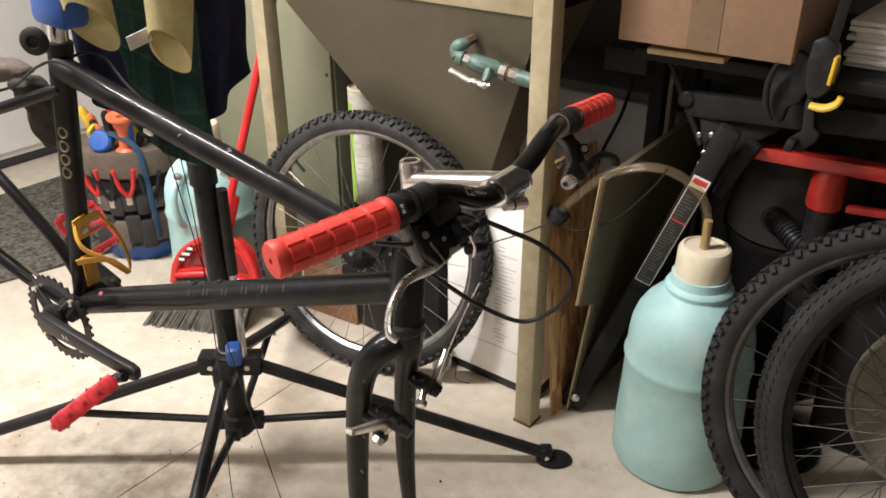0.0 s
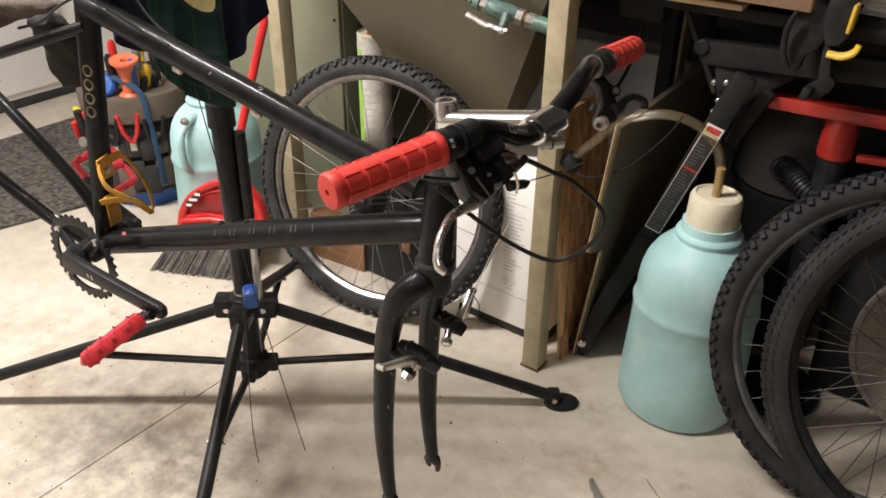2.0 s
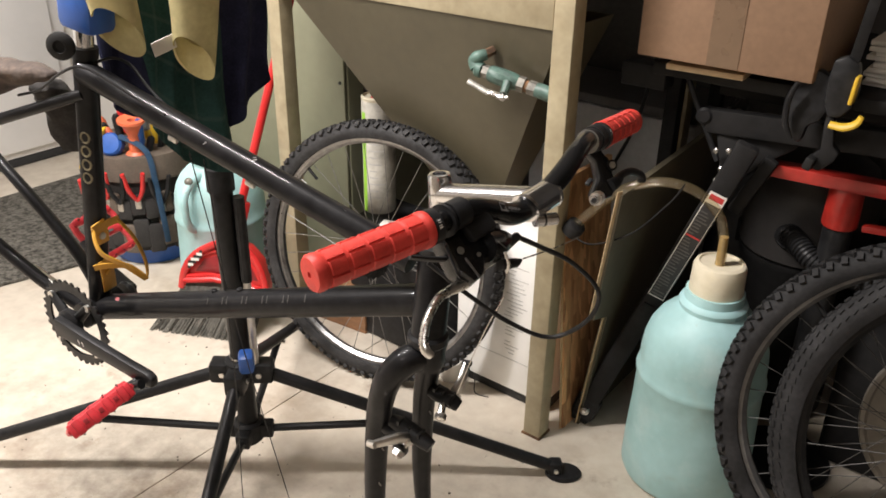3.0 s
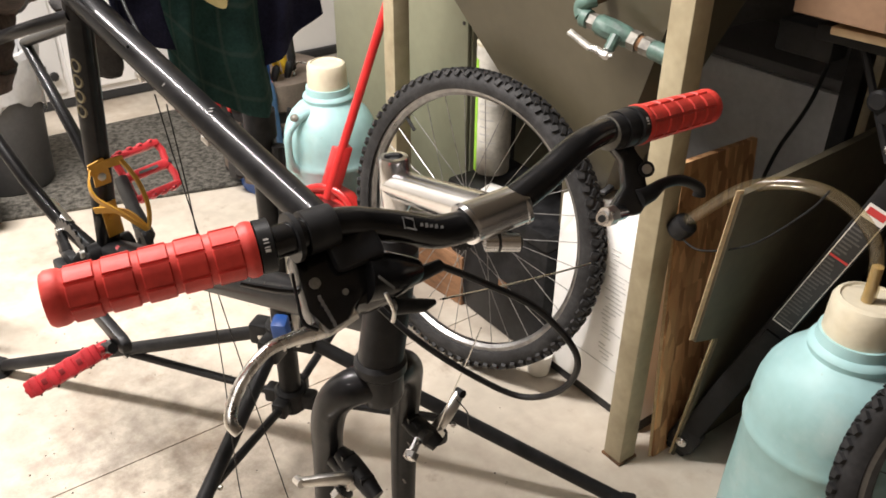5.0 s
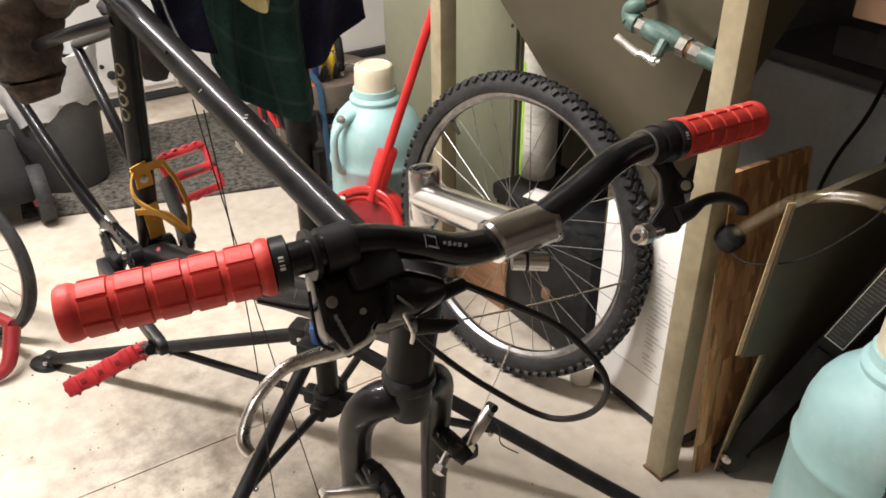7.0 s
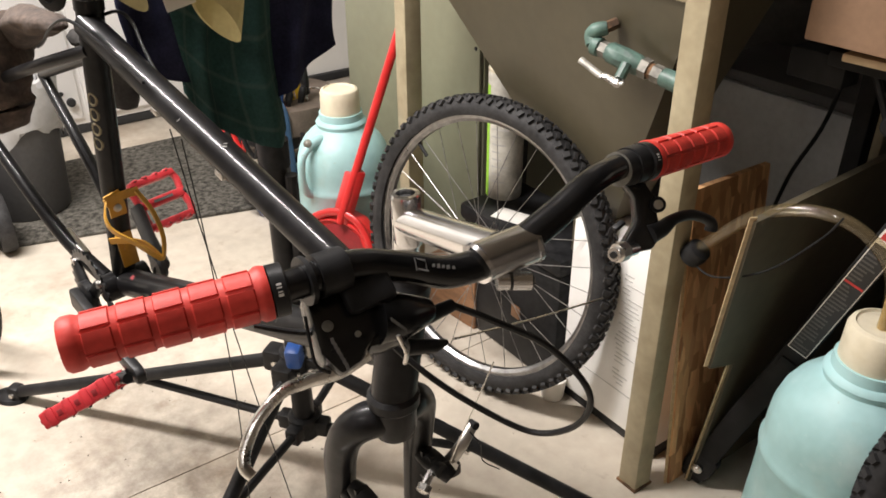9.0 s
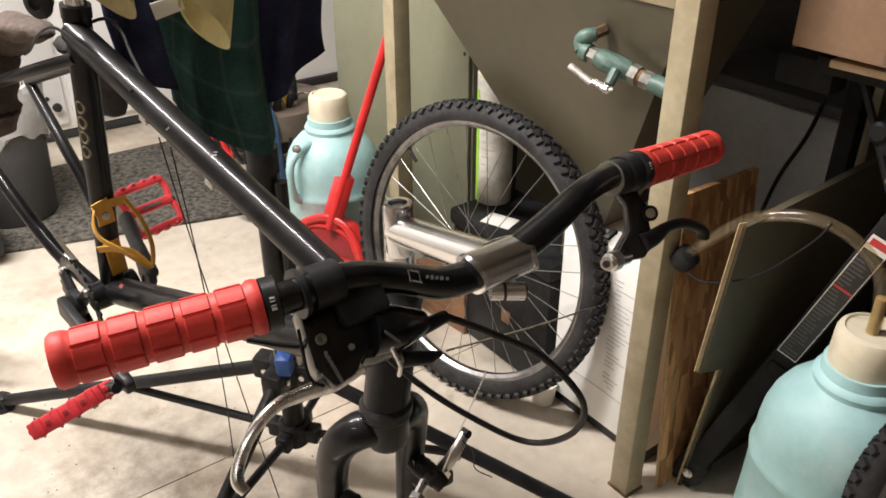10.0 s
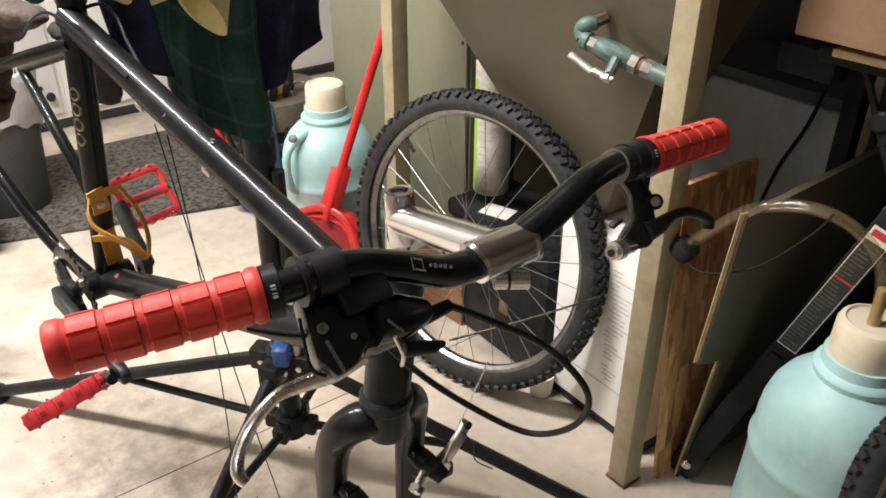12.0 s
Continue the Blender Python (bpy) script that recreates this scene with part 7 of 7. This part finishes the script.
def drape(name, mat, label, cat, left, right, top, low, x0, folds, seed, thick=0.004, amp=0.012):
    """A hanging cloth over y from left to right; low gives its hem as (y, z) pairs."""
    rng = random.Random(seed)
    ph = [rng.uniform(0, 6.28) for _ in range(4)]
    n, h = 36, 40
    ys = [p[0] for p in low]
    zs = [p[1] for p in low]
    b = bmn()
    uv = b.loops.layers.uv.new("UVMap")
    front, back = [], []
    coords = {}
    for j in range(h + 1):
        v = j / h
        rf, rb = [], []
        for i in range(n + 1):
            u = i / n
            y = left + (right - left) * u
            hem = float(np.interp(y, ys, zs))
            z = top + (hem - top) * v
            w = 0.35 + 0.65 * v
            x = x0 + w * amp * (math.sin(folds * 6.28 * u + ph[0] + 0.8 * v) + 0.45 * math.sin(folds * 13.1 * u + ph[1] + 2.2 * v)) + 0.006 * math.sin(5 * v + ph[2])
            y2 = y + w * 0.012 * math.sin(3.1 * folds * u + ph[3] + 3 * v) + 0.006 * math.sin(9 * v + ph[1])
            a, c = b.verts.new((x, y2, z)), b.verts.new((x - thick, y2, z))
            coords[a] = coords[c] = (u, v)
            rf.append(a)
            rb.append(c)
        front.append(rf)
        back.append(rb)
    for j in range(h):
        for i in range(n):
            b.faces.new((front[j][i], front[j][i + 1], front[j + 1][i + 1], front[j + 1][i]))
            b.faces.new((back[j][i], back[j + 1][i], back[j + 1][i + 1], back[j][i + 1]))
    for i in range(n):
        b.faces.new((front[0][i], back[0][i], back[0][i + 1], front[0][i + 1]))
        b.faces.new((front[h][i], front[h][i + 1], back[h][i + 1], back[h][i]))
    for j in range(h):
        b.faces.new((front[j][0], front[j + 1][0], back[j + 1][0], back[j][0]))
        b.faces.new((front[j][n], back[j][n], back[j + 1][n], front[j + 1][n]))
    for f in b.faces:
        for lp in f.loops:
            u, v = coords[lp.vert]
            lp[uv].uv = (u, v * 1.6)
    return solid(name, b, mat, label, cat, "cloths on the stand", smooth=70)


def cloths():
    drape("plaid_cloth", "plaid", "dark green plaid cloth hanging from the stand", "cloth", 0.69, 0.835, 1.17, [(0.68, 0.865), (0.7, 0.835), (0.73, 0.803), (0.765, 0.772), (0.795, 0.745), (0.815, 0.742), (0.838, 0.762)], -1.15, 1.8, 5)
    drape("navy_cloth", "navy", "navy blue cloth hanging from the stand", "cloth", 0.79, 0.955, 1.17, [(0.785, 0.85), (0.815, 0.833), (0.845, 0.815), (0.88, 0.83), (0.925, 0.86), (0.955, 0.88)], -1.15, 1.3, 9)
    drape("navy_cloth", "navy", "dark navy cloth hanging behind the plaid cloth", "cloth", 0.625, 0.72, 1.17, [(0.62, 0.925), (0.66, 0.885), (0.69, 0.87), (0.72, 0.865)], -1.172, 1.2, 14)
    # leather gauntlets slung over the arm, cuffs open at the bottom
    for (y0, z0, y1, z1, r0, r1, x, seed) in ((0.76, 1.17, 0.73, 0.972, 0.052, 0.031, -1.072, 1), (0.6, 1.17, 0.612, 1.03, 0.045, 0.034, -1.07, 2)):
        b = bmn()
        rings = []
        for j in range(15):
            v = j / 14
            ring = []
            for i in range(28):
                a = 2 * math.pi * i / 28
                r = (r0 + (r1 - r0) * v) * (1 + 0.05 * math.sin(2 * a + 3 * v + seed) + 0.015 * math.sin(9 * v + a))
                slant = 0.042 * (0.45 * math.sin(a) - 0.85 * math.cos(a)) * max(0.0, (v - 0.35) / 0.65)
                ring.append(b.verts.new((x + (0.5 + 0.4 * v) * r * math.sin(a), y0 + (y1 - y0) * v + r * math.cos(a), z0 + (z1 - z0) * v + slant)))
            rings.append(ring)
        inner = [[b.verts.new((v_.co.x * 0.88 + 0.12 * x, v_.co.y * 0.9 + 0.1 * (y0 + (y1 - y0)), v_.co.z + 0.002)) for v_ in rings[-1]]]
        inner.append([b.verts.new((v_.co.x, v_.co.y, v_.co.z + 0.05)) for v_ in inner[0]])
        allr = rings + inner
        for p, q in zip(allr, allr[1:]):
            for i in range(28):
                b.faces.new((p[i], p[(i + 1) % 28], q[(i + 1) % 28], q[i]))
        solid("leather_gauntlet", b, "leather", "worn yellow leather gauntlet slung over the stand arm", "glove", "leather gauntlets", smooth=70)
    t = bmn()
    add_box(t, (0.002, 0.04, 0.021), at(-1.085, 0.69, 0.998, 12, 0, 0), 0.0004)
    solid("cloth_tag", t, "paper", "white care tag sewn to the plaid cloth", "tag")


cloths()


def lumpy_roll(points, radii, squash, seed, steps=7, seg=22):
    """A stuffed, creased roll of cloth along points."""
    rng = random.Random(seed)
    ph = [rng.uniform(0, 6.28) for _ in range(6)]
    b = bmn()
    pts = spline(points, steps)
    n = len(pts)
    rings = []
    for i, p in enumerate(pts):
        u = i / (n - 1)
        d = (pts[min(i + 1, n - 1)] - pts[max(i - 1, 0)]).normalized()
        side = d.cross(Vector((0, 0, 1))).normalized()
        up = side.cross(d)
        r = float(np.interp(u, np.linspace(0, 1, len(radii)), radii))
        ring = []
        for k in range(seg):
            a = 2 * math.pi * k / seg
            w = 1 + 0.1 * math.sin(2 * a + ph[0] + 5 * u) + 0.07 * math.sin(5 * a + ph[1] - 9 * u) + 0.06 * math.sin(19 * u + ph[2] + 2 * a) + 0.04 * math.sin(37 * u + ph[3] - 3 * a)
            ring.append(b.verts.new(p + r * w * (math.cos(a) * side + squash * math.sin(a) * up)))
        rings.append(ring)
    for r0, r1 in zip(rings, rings[1:]):
        for k in range(seg):
            b.faces.new((r0[k], r0[(k + 1) % seg], r1[(k + 1) % seg], r1[k]))
    b.faces.new(list(reversed(rings[0])))
    b.faces.new(rings[-1])
    return b


def saddle_rag():
    solid("brown_rag", lumpy_roll([(-1.165, 0.556, 0.966), (-1.22, 0.548, 0.962), (-1.3, 0.54, 0.945), (-1.4, 0.53, 0.905), (-1.48, 0.52, 0.87)], [0.008, 0.024, 0.034, 0.042, 0.042, 0.02], 0.62, 3), "brown_suede", "crumpled brown suede glove lying over the seat stays", "glove", "gloves on the stays", smooth=80)
    solid("suede_glove", lumpy_roll([(-1.31, 0.512, 0.955), (-1.335, 0.495, 0.925), (-1.35, 0.488, 0.87), (-1.355, 0.486, 0.82), (-1.35, 0.488, 0.785)], [0.02, 0.044, 0.052, 0.054, 0.05, 0.03], 0.7, 8), "brown_suede", "creased brown suede glove hanging down off the seat stays", "glove", "gloves on the stays", smooth=80)
    solid("work_glove", lumpy_roll([(-1.31, 0.6, 0.915), (-1.34, 0.635, 0.89), (-1.352, 0.655, 0.84), (-1.36, 0.663, 0.78)], [0.016, 0.03, 0.032, 0.03, 0.02], 0.6, 5), "black_cloth", "dark brown glove finger hanging behind the stays", "glove", "gloves on the stays", smooth=80)

saddle_rag()
